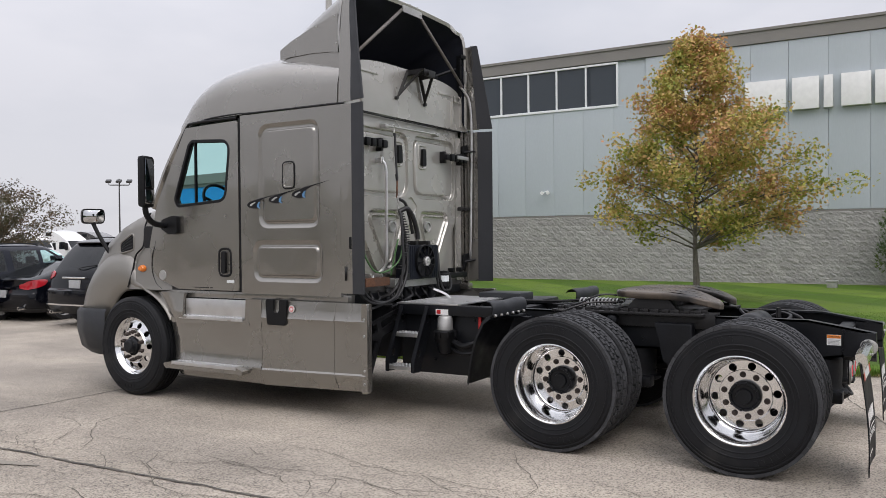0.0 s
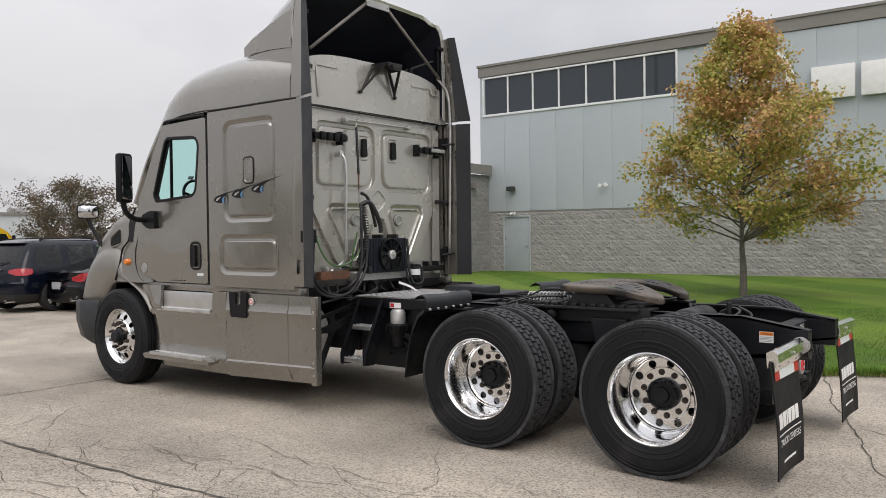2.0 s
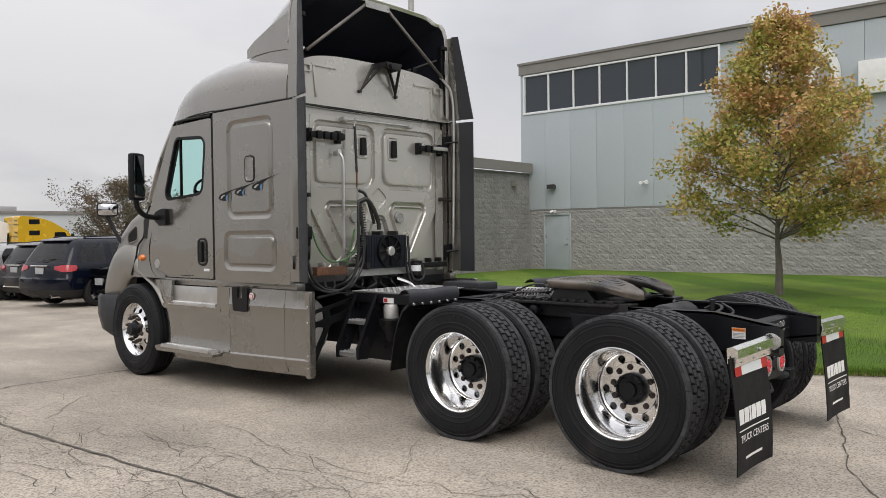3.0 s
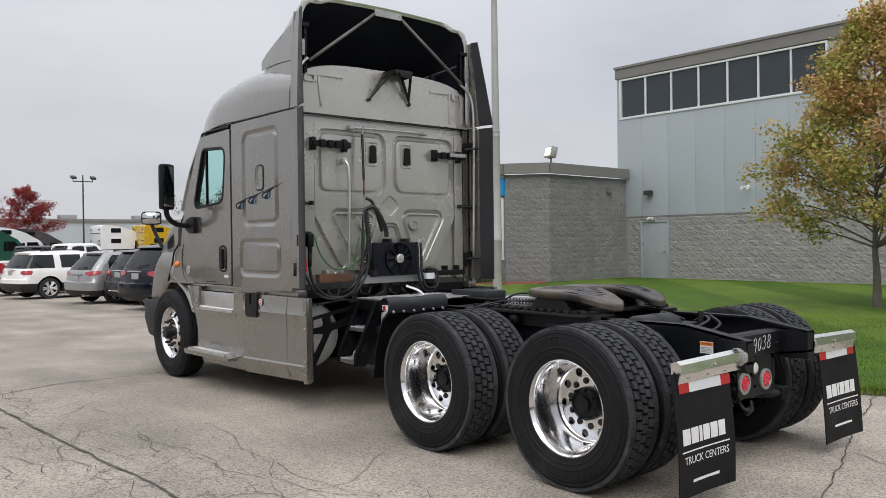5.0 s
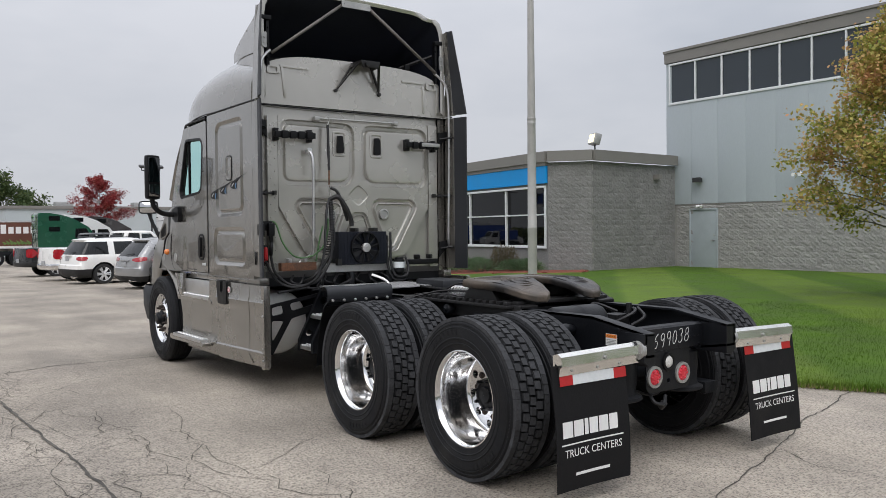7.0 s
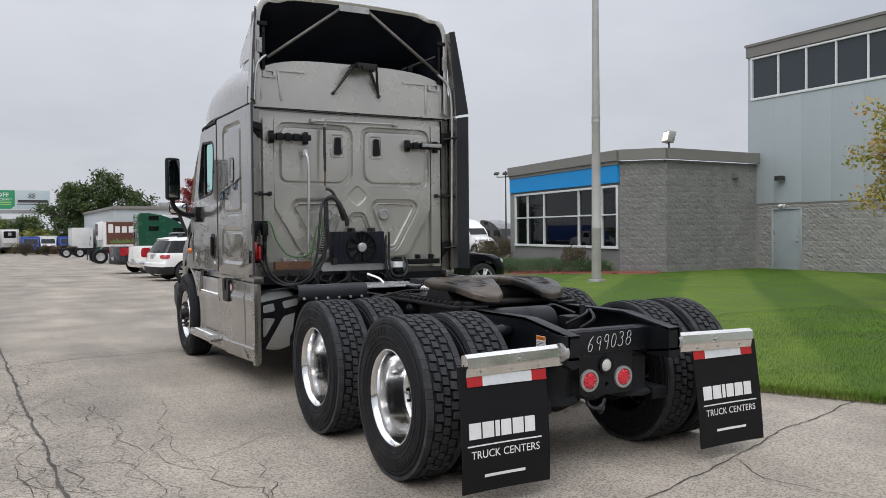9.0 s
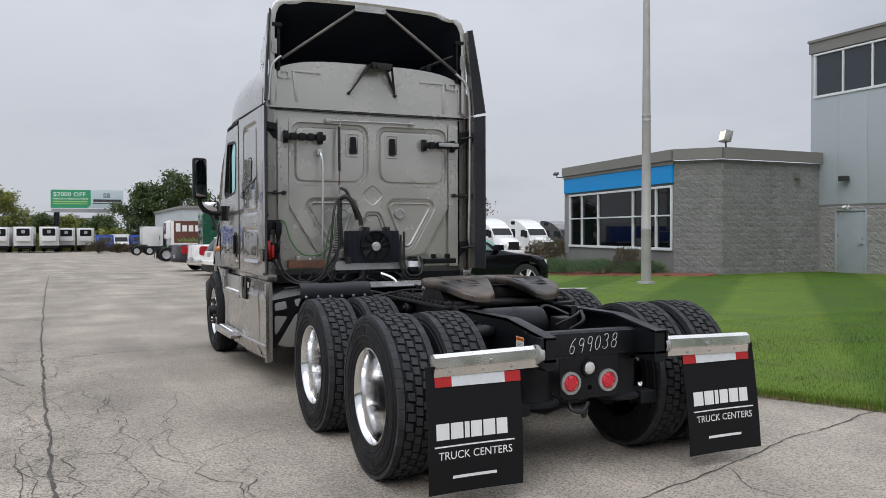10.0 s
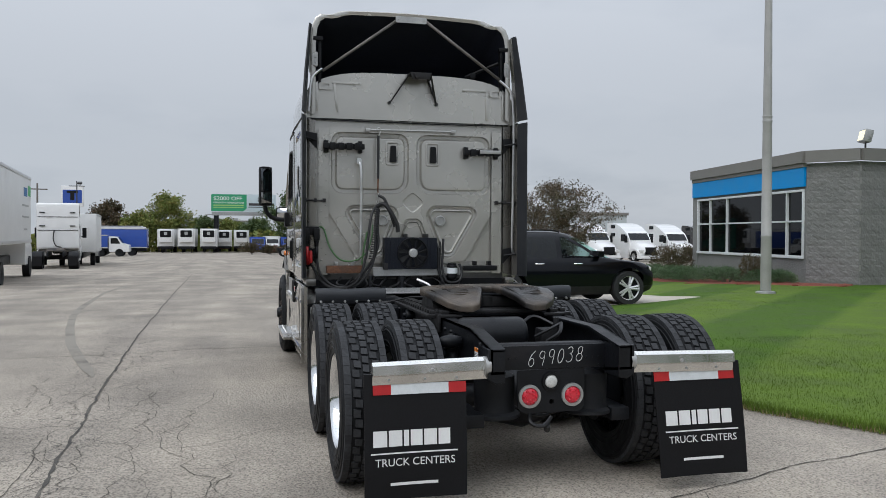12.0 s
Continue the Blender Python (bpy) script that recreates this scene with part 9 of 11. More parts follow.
# ---- vehicles ----
def paint_mat(name, col, rough=0.25, metal=0.2):
    return mat(name, col, rough, metal, 0.03, 2, 60, coat=0.7)


CARTYRE = mat("car_tyre", (0.022, 0.022, 0.023), 0.8, 0, 0.15)
LOWER = mat("dark_plastic_cladding", (0.014, 0.014, 0.015), 0.6, 0, 0.1)
SILVER_RIM = mat("silver_wheel", (0.66, 0.66, 0.67), 0.28, 0.35, 0.05)


def car_wheel(parent, x, y, r, w, spokes=5):
    s = 1 if y > 0 else -1
    bm = B()
    lathe(bm, [(-w / 2, r * 0.70), (-w / 2, r * 0.95), (-w * 0.3, r), (w * 0.3, r), (w / 2, r * 0.95), (w / 2, r * 0.70)], 28, "y", (x, y, r))
    tyre = part("wheel", bm, CARTYRE, parent)
    bm = B()
    o = y + s * w * 0.42
    lathe(bm, [(o, r * 0.73), (o + s * 0.01, r * 0.70), (o - s * 0.02, r * 0.65)], 28, "y", (x, 0, r))
    for k in range(spokes):
        for da in (-0.15, 0.15):
            a = 2 * math.pi * k / spokes + da
            p, q = Vector((x, o - s * 0.005, r)), Vector((x + r * 0.68 * math.cos(a), o - s * 0.01, r + r * 0.68 * math.sin(a)))
            tube(bm, [p, q], r * 0.075, 5)
    lathe(bm, [(o + s * 0.005, 0.001), (o + s * 0.005, r * 0.14), (o - s * 0.03, r * 0.16)], 12, "y", (x, 0, r))
    part("rim", bm, SILVER_RIM, tyre)
    bm = B()
    lathe(bm, [(o - s * 0.05, 0.001), (o - s * 0.05, r * 0.69)], 20, "y", (x, 0, r))
    part("brake", bm, BLACK, tyre)


PLATE = mat("number_plate_grey", (0.36, 0.37, 0.38), 0.5, 0, 0.2, 30, 90)
TAIL = mat("tail_lamp_red", (0.36, 0.012, 0.02), 0.15, 0, 0.15, 8, 60, coat=0.6)


def car(name, label, at, turn, paint, spec, tail=TAIL, category="car", group=""):
    """Nose towards +x, origin under the middle of the rear axle."""
    t = thing(name, label, category, at, turn, group)
    rear, front, wb, hw = spec["rear"], spec["front"], spec["wb"], spec["hw"]
    sill, belt, roof = spec["sill"], spec["belt"], spec["roof"]
    r = spec["wheel"]
    body = [(-rear, sill + 0.12), (-rear - 0.02, 0.62), (-rear + 0.04, belt - 0.06)]
    body += spec["deck"]
    body += [(front - 0.06, belt * 0.80), (front, 0.62), (front - 0.05, sill + 0.06), (wb + r * 1.22, sill)]
    body += [(wb + r * 1.22 * math.cos(a), r * 0.98 + r * 1.20 * math.sin(a)) for a in [math.pi * i / 10 for i in range(1, 10)]]
    body += [(wb - r * 1.22, sill), (r * 1.22, sill)]
    body += [(r * 1.22 * math.cos(a), r * 0.98 + r * 1.20 * math.sin(a)) for a in [math.pi * i / 10 for i in range(1, 10)]]
    body += [(-r * 1.22, sill + 0.03)]
    bm = B()
    rows = []
    rim_x = lambda y: -rear + 0.22 * (abs(y) / hw) ** 6
    for y, k in ((-hw + 0.035, -1), (-hw, 0), (-hw * 0.985, 1), (-hw * 0.93, 1), (-hw * 0.82, 1), (-hw * 0.5, 1), (0, 1), (hw * 0.5, 1), (hw * 0.82, 1), (hw * 0.93, 1), (hw * 0.985, 1), (hw, 0), (hw - 0.035, -1)):
        row = []
        for x, z in body:
            zz = z
            xx = x
            if k == -1 and z > 0.75:
                zz = z - 0.05
            if k == 1:
                zz = z + (0.02 if z > 0.8 else 0)
            if x > front - 0.15:
                xx = x - 0.3 * (abs(y) / hw) ** 6
            if x < -rear + 0.1:
                xx = x + 0.22 * (abs(y) / hw) ** 6
            row.append((xx, y, zz))
        rows.append(row)
    loft(bm, rows, ring=True)
    # rounded flanks: cut the sides at a few heights, then draw them in above and below the shoulder
    bmesh.ops.triangulate(bm, faces=[f for f in bm.faces if len(f.verts) > 4])
    for f in (0.25, 0.42, 0.56, 0.68, 0.78, 0.86, 0.93, 0.97):
        bmesh.ops.bisect_plane(bm, geom=bm.verts[:] + bm.edges[:] + bm.faces[:], dist=1e-5, plane_co=(0, 0, belt * f), plane_no=(0, 0, 1))
    for v in bm.verts:
        f = v.co.z / belt
        bulge = 1 - 0.075 * max(0, (f - 0.80) / 0.2) ** 1.7 - 0.012 * max(0, 1 - abs(f - 0.62) / 0.14) - 0.05 * max(0, (0.42 - f) / 0.42) ** 1.5
        if abs(v.co.y) > hw * 0.85:
            v.co.y *= bulge
    shell = part("body", bm, paint, t, smooth=40)
    # cabin
    base, top = spec["glass_base"], spec["glass_top"]
    bm = B()
    hb, ht = hw - 0.10, hw - spec.get("lean", 0.24)
    ring = lambda xs, h, z: [(xs[0], -h * 0.86, z), (xs[0] + 0.06, -h, z), (xs[1] - 0.15, -h, z), (xs[1], -h * 0.80, z), (xs[1], h * 0.80, z), (xs[1] - 0.15, h, z), (xs[0] + 0.06, h, z), (xs[0], h * 0.86, z)]
    mid = ((base[0] * 0.12 + top[0] * 0.88), (base[1] * 0.12 + top[1] * 0.88))
    loft(bm, [ring(mid, ht + 0.02, roof - 0.09), ring((top[0] - 0.01, top[1] + 0.05), ht + 0.0, roof - 0.05), ring((top[0] + 0.04, top[1] - 0.03), ht - 0.08, roof - 0.015), ring((top[0] + 0.16, top[1] - 0.2), ht - 0.25, roof)], ring=True)
    cabin = part("cabin_roof", bm, paint, shell, smooth=35)
    # pillars: front and rear corners, and one at each door edge
    dp = spec.get("rear_pillar", 0.12)
    for s in (-1, 1):
        ends = []
        for e, steps in ((0, ((dp + 0.015, 1.0), (0.06, 1.0), (0.0, 0.86), (0.02, 0.74))), (1, ((-0.225, 1.0), (-0.15, 1.0), (0.0, 0.80), (-0.03, 0.72)))):
            ends.append([[(xs[e] + dx, s * h * k, z) for dx, k in steps] + [(xs[e] + dx * 0.9 + (0.05 if e == 0 else -0.05), s * (h * k - 0.05), z) for dx, k in steps[::-1]] for xs, h, z in ((base, hb, belt - 0.02), (mid, ht + 0.02, roof - 0.085))])
        for x in spec["pillars"][1:-1]:
            ends.append([[(x + dx, s * (h - dy), z) for dx, dy in ((-0.05, 0.0), (0.05, 0.0), (0.05, 0.05), (-0.05, 0.05))] for h, z in ((hb, belt - 0.02), (ht + 0.02, roof - 0.085))])
        for sec in ends:
            bm = B()
            loft(bm, sec, ring=True)
            part("pillar", bm, paint, shell, smooth=35)
    bm = B()
    for x in (spec["pillars"][-1] - 0.75, spec["pillars"][-1] - 1.75):
        if x > base[0] + 0.3:
            for y in (-0.38, 0.38):
                box(bm, x, x + 0.14, y - 0.22, y + 0.22, belt - 0.1, belt + 0.12, 0.03)
                box(bm, x, x + 0.10, y - 0.12, y + 0.12, belt + 0.12, belt + 0.30, 0.03)
    box(bm, base[0] + 0.08, base[1] - 0.06, -hb + 0.05, hb - 0.05, belt - 0.05, belt + 0.03)
    part("seats", bm, INTERIOR, shell)
    def side_window(x0, x1, s, f0=0.10, f1=0.90):
        def on(x, f):
            h = hb + (ht + 0.02 - hb) * f
            return (x + (top[0] - base[0]) * 0.0, s * (h + 0.006), belt + (roof - 0.09 - belt) * f)
        lo0, lo1 = base[0] + (mid[0] - base[0]) * f0, base[1] + (mid[1] - base[1]) * f0
        hi0, hi1 = base[0] + (mid[0] - base[0]) * f1, base[1] + (mid[1] - base[1]) * f1
        a0, a1 = max(x0, lo0 + dp), min(x1, lo1 - 0.22)
        b0, b1 = max(x0, hi0 + dp), min(x1, hi1 - 0.22)
        if b1 - b0 < 0.05:
            b0 = b1 = (b0 + b1) / 2
            b1 += 0.04
        bm = B()
        loft(bm, [[on(a0, f0), on(a1, f0)], [on(b0, f1), on(b1, f1)]])
        part("window", bm, spec.get("front_glass", DARK_GLASS) if x1 > spec["pillars"][-1] - 0.1 else spec.get("glass", DARK_GLASS), shell)
    for s in (-1, 1):
        cuts = spec["pillars"]
        for a, b in zip(cuts, cuts[1:]):
            side_window(a + 0.04, b - 0.04, s)
    for e, sg in ((0, -1), (1, 1)):
        bm = B()
        pts = []
        for f in (0.14, 0.88):
            x = base[e] + (mid[e] - base[e]) * f + sg * 0.008
            h = (hb * 0.86 + (ht * 0.86 - hb * 0.86) * f) * (0.87 if e == 0 else 0.9)
            z = belt + (roof - 0.09 - belt) * f
            pts.append([(x, -h, z), (x, h, z)])
        loft(bm, pts)
        part("rear_window" if e == 0 else "windscreen", bm, spec.get("glass", DARK_GLASS) if e == 0 else CAB_GLASS, shell)
    # lamps, bumpers, plate, mirrors, handles
    for s in (-1, 1):
        bm = B()
        x0, z0, z1, w = -rear + 0.01, spec["lamp"][0], spec["lamp"][1], spec["lamp"][2]
        path = [(rim_x(y) - 0.012, s * y, f) for y, f in ((hw - w, 0.55), (hw - w * 0.85, 0.85), (hw - w * 0.5, 1), (hw * 0.93, 1), (hw * 0.985, 1), (hw * 1.004, 1))]
        path += [(-rear + 0.22 + d, s * (hw + 0.010), f) for d, f in ((0.06, 0.9), (0.14, 0.55), (0.19, 0.15))]
        mid_z = (z0 + z1) / 2
        loft(bm, [[(x, y, mid_z - (z1 - z0) / 2 * f + 0.02 * (1 - f)), (x + 0.015, y, mid_z + (z1 - z0) / 2 * f + 0.02 * (1 - f)), (x + 0.06, y * 0.95, mid_z + (z1 - z0) / 2 * f), (x + 0.06, y * 0.95, mid_z - (z1 - z0) / 2 * f)] for x, y, f in path], ring=True)
        part("tail_lamp", bm, tail, shell)
        bm = B()
        box(bm, front - 0.58, front - 0.24, min(s * (hw - 0.34), s * (hw - 0.03)), max(s * (hw - 0.34), s * (hw - 0.03)), 0.80, 0.89, 0.035)
        part("headlamp", bm, WHITE_LENS, shell)
        bm = B()
        mx = top[1] + (base[1] - top[1]) * 0.55
        box(bm, mx - 0.10, mx + 0.08, min(s * (hw - 0.05), s * (hw + 0.17)), max(s * (hw - 0.05), s * (hw + 0.17)), belt - 0.02, belt + 0.14, 0.04)
        part("door_mirror", bm, paint, shell)
        for x in (spec["pillars"][1] + 0.15, spec["pillars"][-2] + 0.15):
            bm = B()
            box(bm, x, x + 0.2, min(s * hw, s * (hw + 0.03)), max(s * hw, s * (hw + 0.03)), belt - 0.17, belt - 0.13, 0.01)
            part("door_handle", bm, spec.get("trim", paint), shell)
        for x in (0, wb):
            car_wheel(t, x, s * (hw - 0.13), r, 0.22, spec.get("spokes", 5))
    bm = B()
    path = [(-r * 1.3, -hw - 0.012)] + [(rim_x(hw * f) - 0.035, hw * f * 1.01) for f in (-1, -0.97, -0.9, -0.78, -0.4, 0, 0.4, 0.78, 0.9, 0.97, 1)] + [(-r * 1.3, hw + 0.012)]
    loft(bm, [[(x + 0.05, y * 0.98, sill + 0.02), (x + 0.01, y, sill + 0.08), (x, y, sill + 0.20), (x + 0.025, y, sill + 0.27), (x + 0.12, y * 0.93, sill + 0.27), (x + 0.12, y * 0.93, sill + 0.02)] for x, y in path], ring=True)
    part("rear_bumper", bm, spec.get("bumper", LOWER), shell)
    bm = B()
    box(bm, front - 0.30, front + 0.01, -hw + 0.26, hw - 0.26, sill + 0.0, sill + 0.30, 0.06)
    part("front_bumper", bm, LOWER, shell)
    bm = B()
    box(bm, -rear - 0.045, -rear - 0.025, -0.16, 0.16, spec["plate"], spec["plate"] + 0.16, 0.01)
    part("plate", bm, PLATE, shell)
    bm = B()
    box(bm, front - 0.04, front + 0.02, -0.45, 0.45, 0.55, 0.76, 0.02)
    part("grille", bm, PLASTIC, shell)
    for s in (-1, 1):
        bm = B()
        box(bm, r * 1.25, wb - r * 1.25, min(s * (hw - 0.02), s * (hw + 0.012)), max(s * (hw - 0.02), s * (hw + 0.012)), sill - 0.02, sill + 0.16, 0.02)
        part("sill_cladding", bm, LOWER, shell)
    return t


def wagon(name, label, at, turn, paint, spec, size=1.0, tail=TAIL, group=""):
    """A tall estate body drawn as level rings, nose towards +x, origin under the middle of the rear axle."""
    t = thing(name, label, "car", at, turn, group)
    t.scale = (size, size, size)
    hw, wb, r, roof = spec["hw"], spec["wb"], spec["wheel"], spec["roof"]
    high, grow, rake = roof / 1.76, spec["front"] / 3.95, spec["rake"]
    tail_x = -spec["rear"]
    levels = [(0.27, 0.90, 0.16, 3.72), (0.36, 0.965, 0.05, 3.88), (0.46, 0.985, 0.01, 3.94), (0.58, 0.995, 0.0, 3.95), (0.72, 1.0, 0.01, 3.94), (0.76, 1.0, 0.07, 3.93), (0.90, 0.992, 0.09, 3.86),
              (1.00, 0.975, 0.11, 3.66), (1.07, 0.955, 0.13, 3.1), (1.12, 0.93, 0.16, 2.78), (1.24, 0.895, 0.16 + rake * 0.22, 2.55), (1.38, 0.85, 0.16 + rake * 0.5, 2.32), (1.52, 0.80, 0.16 + rake * 0.8, 2.08),
              (1.60, 0.765, 0.16 + rake, 1.95), (1.67, 0.71, 0.22 + rake, 1.80), (1.72, 0.63, 0.36 + rake, 1.6), (1.75, 0.45, 0.6 + rake, 1.3), (1.76, 0.2, 1.0 + rake, 1.05)]
    levels = [(z * high, w * hw, tail_x + x0, x1 * grow) for z, w, x0, x1 in levels]
    if "fastback" in spec:
        levels = [(z, w * hw, tail_x + x0, x1) for z, w, x0, x1 in spec["fastback"]]
    zs = [q[0] for q in levels]

    def girth(z):
        k = max(i for i in range(len(zs) - 1) if zs[i] <= z or i == 0)
        f = min(1.0, max(0.0, (z - zs[k]) / (zs[k + 1] - zs[k])))
        return [a + (b - a) * f for a, b in zip(levels[k][1:], levels[k + 1][1:])]

    arch = r * 1.2
    cols = [("rear", f) for f in (0, 0.3, 0.55, 0.72)] + [("rear_bend", math.radians(a)) for a in (0, 22.5, 45, 67.5, 90)]
    sides = sorted(set([round(xw + arch * math.cos(math.pi * i / 10), 3) for xw in (0, wb) for i in range(11)] + [round(x, 3) for w in spec["windows"] for x in w[:2]] + [0.62, 1.0, 1.8, 2.1]))
    cols += [("side", x) for x in sides]
    cols += [("front_bend", math.radians(a)) for a in (90, 67.5, 45, 22.5, 0)] + [("front", f) for f in (0.72, 0.4, 0)]

    def spot(col, z):
        """The point of the skin in one column at height z, on the left half."""
        kind, f = col
        if kind == "side":
            for xw in (0, wb):
                if abs(f - xw) < arch:
                    z = max(z, r * 0.98 + math.sqrt(arch * arch - (f - xw) ** 2))
        w, xr, xf = girth(z)
        bow = lambda y: 0.10 * (y / w) ** 2
        if kind == "rear":
            return Vector((xr + bow(f * w), f * w, z))
        if kind == "rear_bend":
            y = w * 0.8 + w * 0.2 * math.sin(f)
            return Vector((xr + bow(w * 0.8) + 0.26 * (1 - math.cos(f)), y, z))
        if kind == "front":
            return Vector((xf - 0.16 * f * f, f * w, z))
        if kind == "front_bend":
            return Vector((xf - 0.11 - 0.34 * (1 - math.cos(f)), w * 0.8 + w * 0.2 * math.sin(f), z))
        return Vector((min(max(f, xr + 0.33), xf - 0.46), w, z))

    glass_rows = range(9, 13)
    kits = {}
    for k in range(len(levels) - 1):
        for i in range(len(cols) - 1):
            (ka, fa), (kb, fb) = cols[i], cols[i + 1]
            quad = [spot(cols[i], zs[k]), spot(cols[i + 1], zs[k]), spot(cols[i + 1], zs[k + 1]), spot(cols[i], zs[k + 1])]
            key = "body"
            if k in glass_rows:
                mid = (fa + fb) / 2
                if kb == "rear" or (ka == "rear" and kb == "rear_bend") or (spec["wrap"] and kb == "rear_bend"):
                    key = "rear_window"
                elif ka == "front" or (kb == "front_bend" and fa < 1.0) or (ka == "front_bend" and fa < 1.2):
                    key = "windscreen"
                elif ka == "side" and kb == "side":
                    for j, (x0, x1) in enumerate(spec["windows"]):
                        if x0 - 0.001 <= fa and fb <= x1 + 0.001:
                            key = "window_%d" % j
                elif spec["wrap"] and ka == "rear_bend" and kb == "side":
                    key = "window_0"
            elif k < spec["dark_rows"]:
                key = "rear_bumper" if ka.startswith("rear") else ("front_bumper" if kb.startswith("front") else "sill_cladding")
            for s in (1, -1):
                kits.setdefault(key if not key.startswith(("window_", "sill")) else key + ("+" if s > 0 else "-"), []).append([(p.x, p.y * s, p.z) for p in quad][::s])
    def sheet(quads):
        bm = B()
        for q in quads:
            bm.faces.new([bm.verts.new(p) for p in q])
        bmesh.ops.remove_doubles(bm, verts=bm.verts[:], dist=0.0008)
        bmesh.ops.recalc_face_normals(bm, faces=bm.faces[:])
        return bm
    bm = sheet(kits.pop("body"))
    shell = part("body", bm, paint, t, smooth=32)
    for key in sorted(kits):
        plain = key.split("_")[0] if key.startswith("window_") else key.rstrip("+-")
        look_of = LOWER
        if plain == "windscreen":
            look_of = CAB_GLASS
        elif "window" in plain:
            look_of = spec.get("front_glass", spec["glass"]) if key.startswith("window_2") else spec["glass"]
        part(plain, sheet(kits[key]), look_of if plain != "rear_bumper" else spec.get("bumper", LOWER), shell, smooth=60)
    bm = B()
    box(bm, tail_x + 0.25, spec["front"] - 0.35, -hw * 0.72, hw * 0.72, 0.24, 0.62, 0.03)
    for x in (0, wb):
        box(bm, x - arch, x + arch, -hw + 0.27, hw - 0.27, 0.26, r + arch, 0.03)
    part("underbody", bm, BLACK, shell)
    bm = B()
    for x in (0.35, 1.35):
        for y in (-0.38, 0.38):
            box(bm, x, x + 0.14, y - 0.22, y + 0.22, 0.9, 1.28 * high, 0.03)
            box(bm, x, x + 0.10, y - 0.12, y + 0.12, 1.28 * high, 1.45 * high, 0.03)
    box(bm, tail_x + 0.35, 2.5, -hw * 0.84, hw * 0.84, 0.95, 1.06 * high)
    part("seats", bm, INTERIOR, shell)
    # lamps that bend round the corners
    strip = [c for c in cols if c[0].startswith("rear")] + [("side", tail_x + 0.46)]
    z0, z1, first = spec["lamp"]
    for s in (1, -1):
        bm = B()
        run = strip[first:]
        grid = []
        for i, c in enumerate(run):
            f = (0.45, 0.8, 1, 1, 1, 0.92, 0.75, 0.5)[min(i, 7)] if i < len(run) - 1 else 0.25
            mid = (z0 + z1) / 2 + 0.02 * (1 - f) + spec.get("lamp_rise", 0.0) * i
            grid.append([Vector((p.x - 0.014, s * (p.y * 1.012), p.z)) for p in [spot(c, mid + (z1 - z0) / 2 * f * g) for g in (-1, -0.4, 0.4, 1)]])
        loft(bm, [row + [Vector((p.x + 0.05, p.y * 0.955, p.z)) for p in row[::-1]] for row in grid], ring=True)
        part("tail_lamp", bm, tail, shell)
        bm = B()
        box(bm, spec["front"] - 0.62, spec["front"] - 0.22, min(s * (hw - 0.40), s * (hw - 0.06)), max(s * (hw - 0.40), s * (hw - 0.06)), 0.78, 0.90, 0.04)
        part("headlamp", bm, WHITE_LENS, shell)
        bm = B()
        loft(bm, [[(spec.get("mirror", 2.22) + dx, s * (hw * 0.90 + d), 1.15 * high + dz) for dx, dz in ((-0.08, 0.0), (0.08, 0.0), (0.06, 0.13), (-0.06, 0.13))] for d in (0.0, 0.12, 0.24)], ring=True)
        part("door_mirror", bm, paint, shell)
        for x in (0.66, 1.62):
            bm = B()
            tube(bm, [(x, s * girth(0.99 * high)[0], 0.99 * high), (x + 0.04, s * (girth(0.99 * high)[0] + 0.03), 0.99 * high), (x + 0.18, s * (girth(0.99 * high)[0] + 0.03), 0.99 * high), (x + 0.22, s * girth(0.99 * high)[0], 0.99 * high)], 0.014, 6, 2)
            part("door_handle", bm, spec.get("trim", paint), shell)
        bm = B()
        y = s * girth(1.715 * high)[0] * 0.97
        if "fastback" not in spec:
            tube(bm, [(tail_x + rake + 0.62, y, 1.715 * high), (tail_x + rake + 0.72, y, 1.755 * high), (1.15, y, 1.765 * high), (1.4, y, 1.72 * high)], 0.018, 6, 3)
            part("roof_rail", bm, PLASTIC, shell)
        for x in (0, wb):
            car_wheel(t, x, s * (hw - 0.12), r, 0.23, spec.get("spokes", 6))
    bm = B()
    ridge = []
    for f in (-0.86, -0.75, -0.4, 0, 0.4, 0.75, 0.86):
        w, xr, xf = girth(1.645 * high)
        x = xr + 0.10 * f * f + (0.09 if abs(f) > 0.8 else 0)
        y = f * w
        ridge.append([(x + 0.04, y, 1.63 * high), (x - 0.08, y * 0.97, 1.652 * high), (x - 0.085, y * 0.97, 1.668 * high), (x + 0.05, y, 1.705 * high), (x + 0.3, y * 0.9, 1.722 * high), (x + 0.3, y * 0.9, 1.65 * high)])
    if "fastback" not in spec:
        loft(bm, ridge, ring=True)
        part("spoiler", bm, paint, shell, smooth=40)
    bm = B()
    p, q = spot(("rear", 0.02), 1.15 * high), spot(("rear", 0.5), 1.22 * high)
    tube(bm, [(p.x - 0.02, -p.y, p.z), (p.x - 0.035, -0.15, p.z + 0.03), (q.x - 0.02, -q.y, q.z)], 0.012, 5)
    part("rear_wiper", bm, PLASTIC, shell)
    bm = B()
    px = spot(("rear", 0), spec["plate"] + 0.08).x
    box(bm, px - 0.02, px + 0.03, -0.16, 0.16, spec["plate"], spec["plate"] + 0.16, 0.01)
    part("plate", bm, PLATE, shell)
    bm = B()
    box(bm, px - 0.035, px + 0.03, -0.33, 0.33, spec["plate"] + 0.19, spec["plate"] + 0.225, 0.01)
    part("liftgate_trim", bm, spec.get("trim", paint), shell)
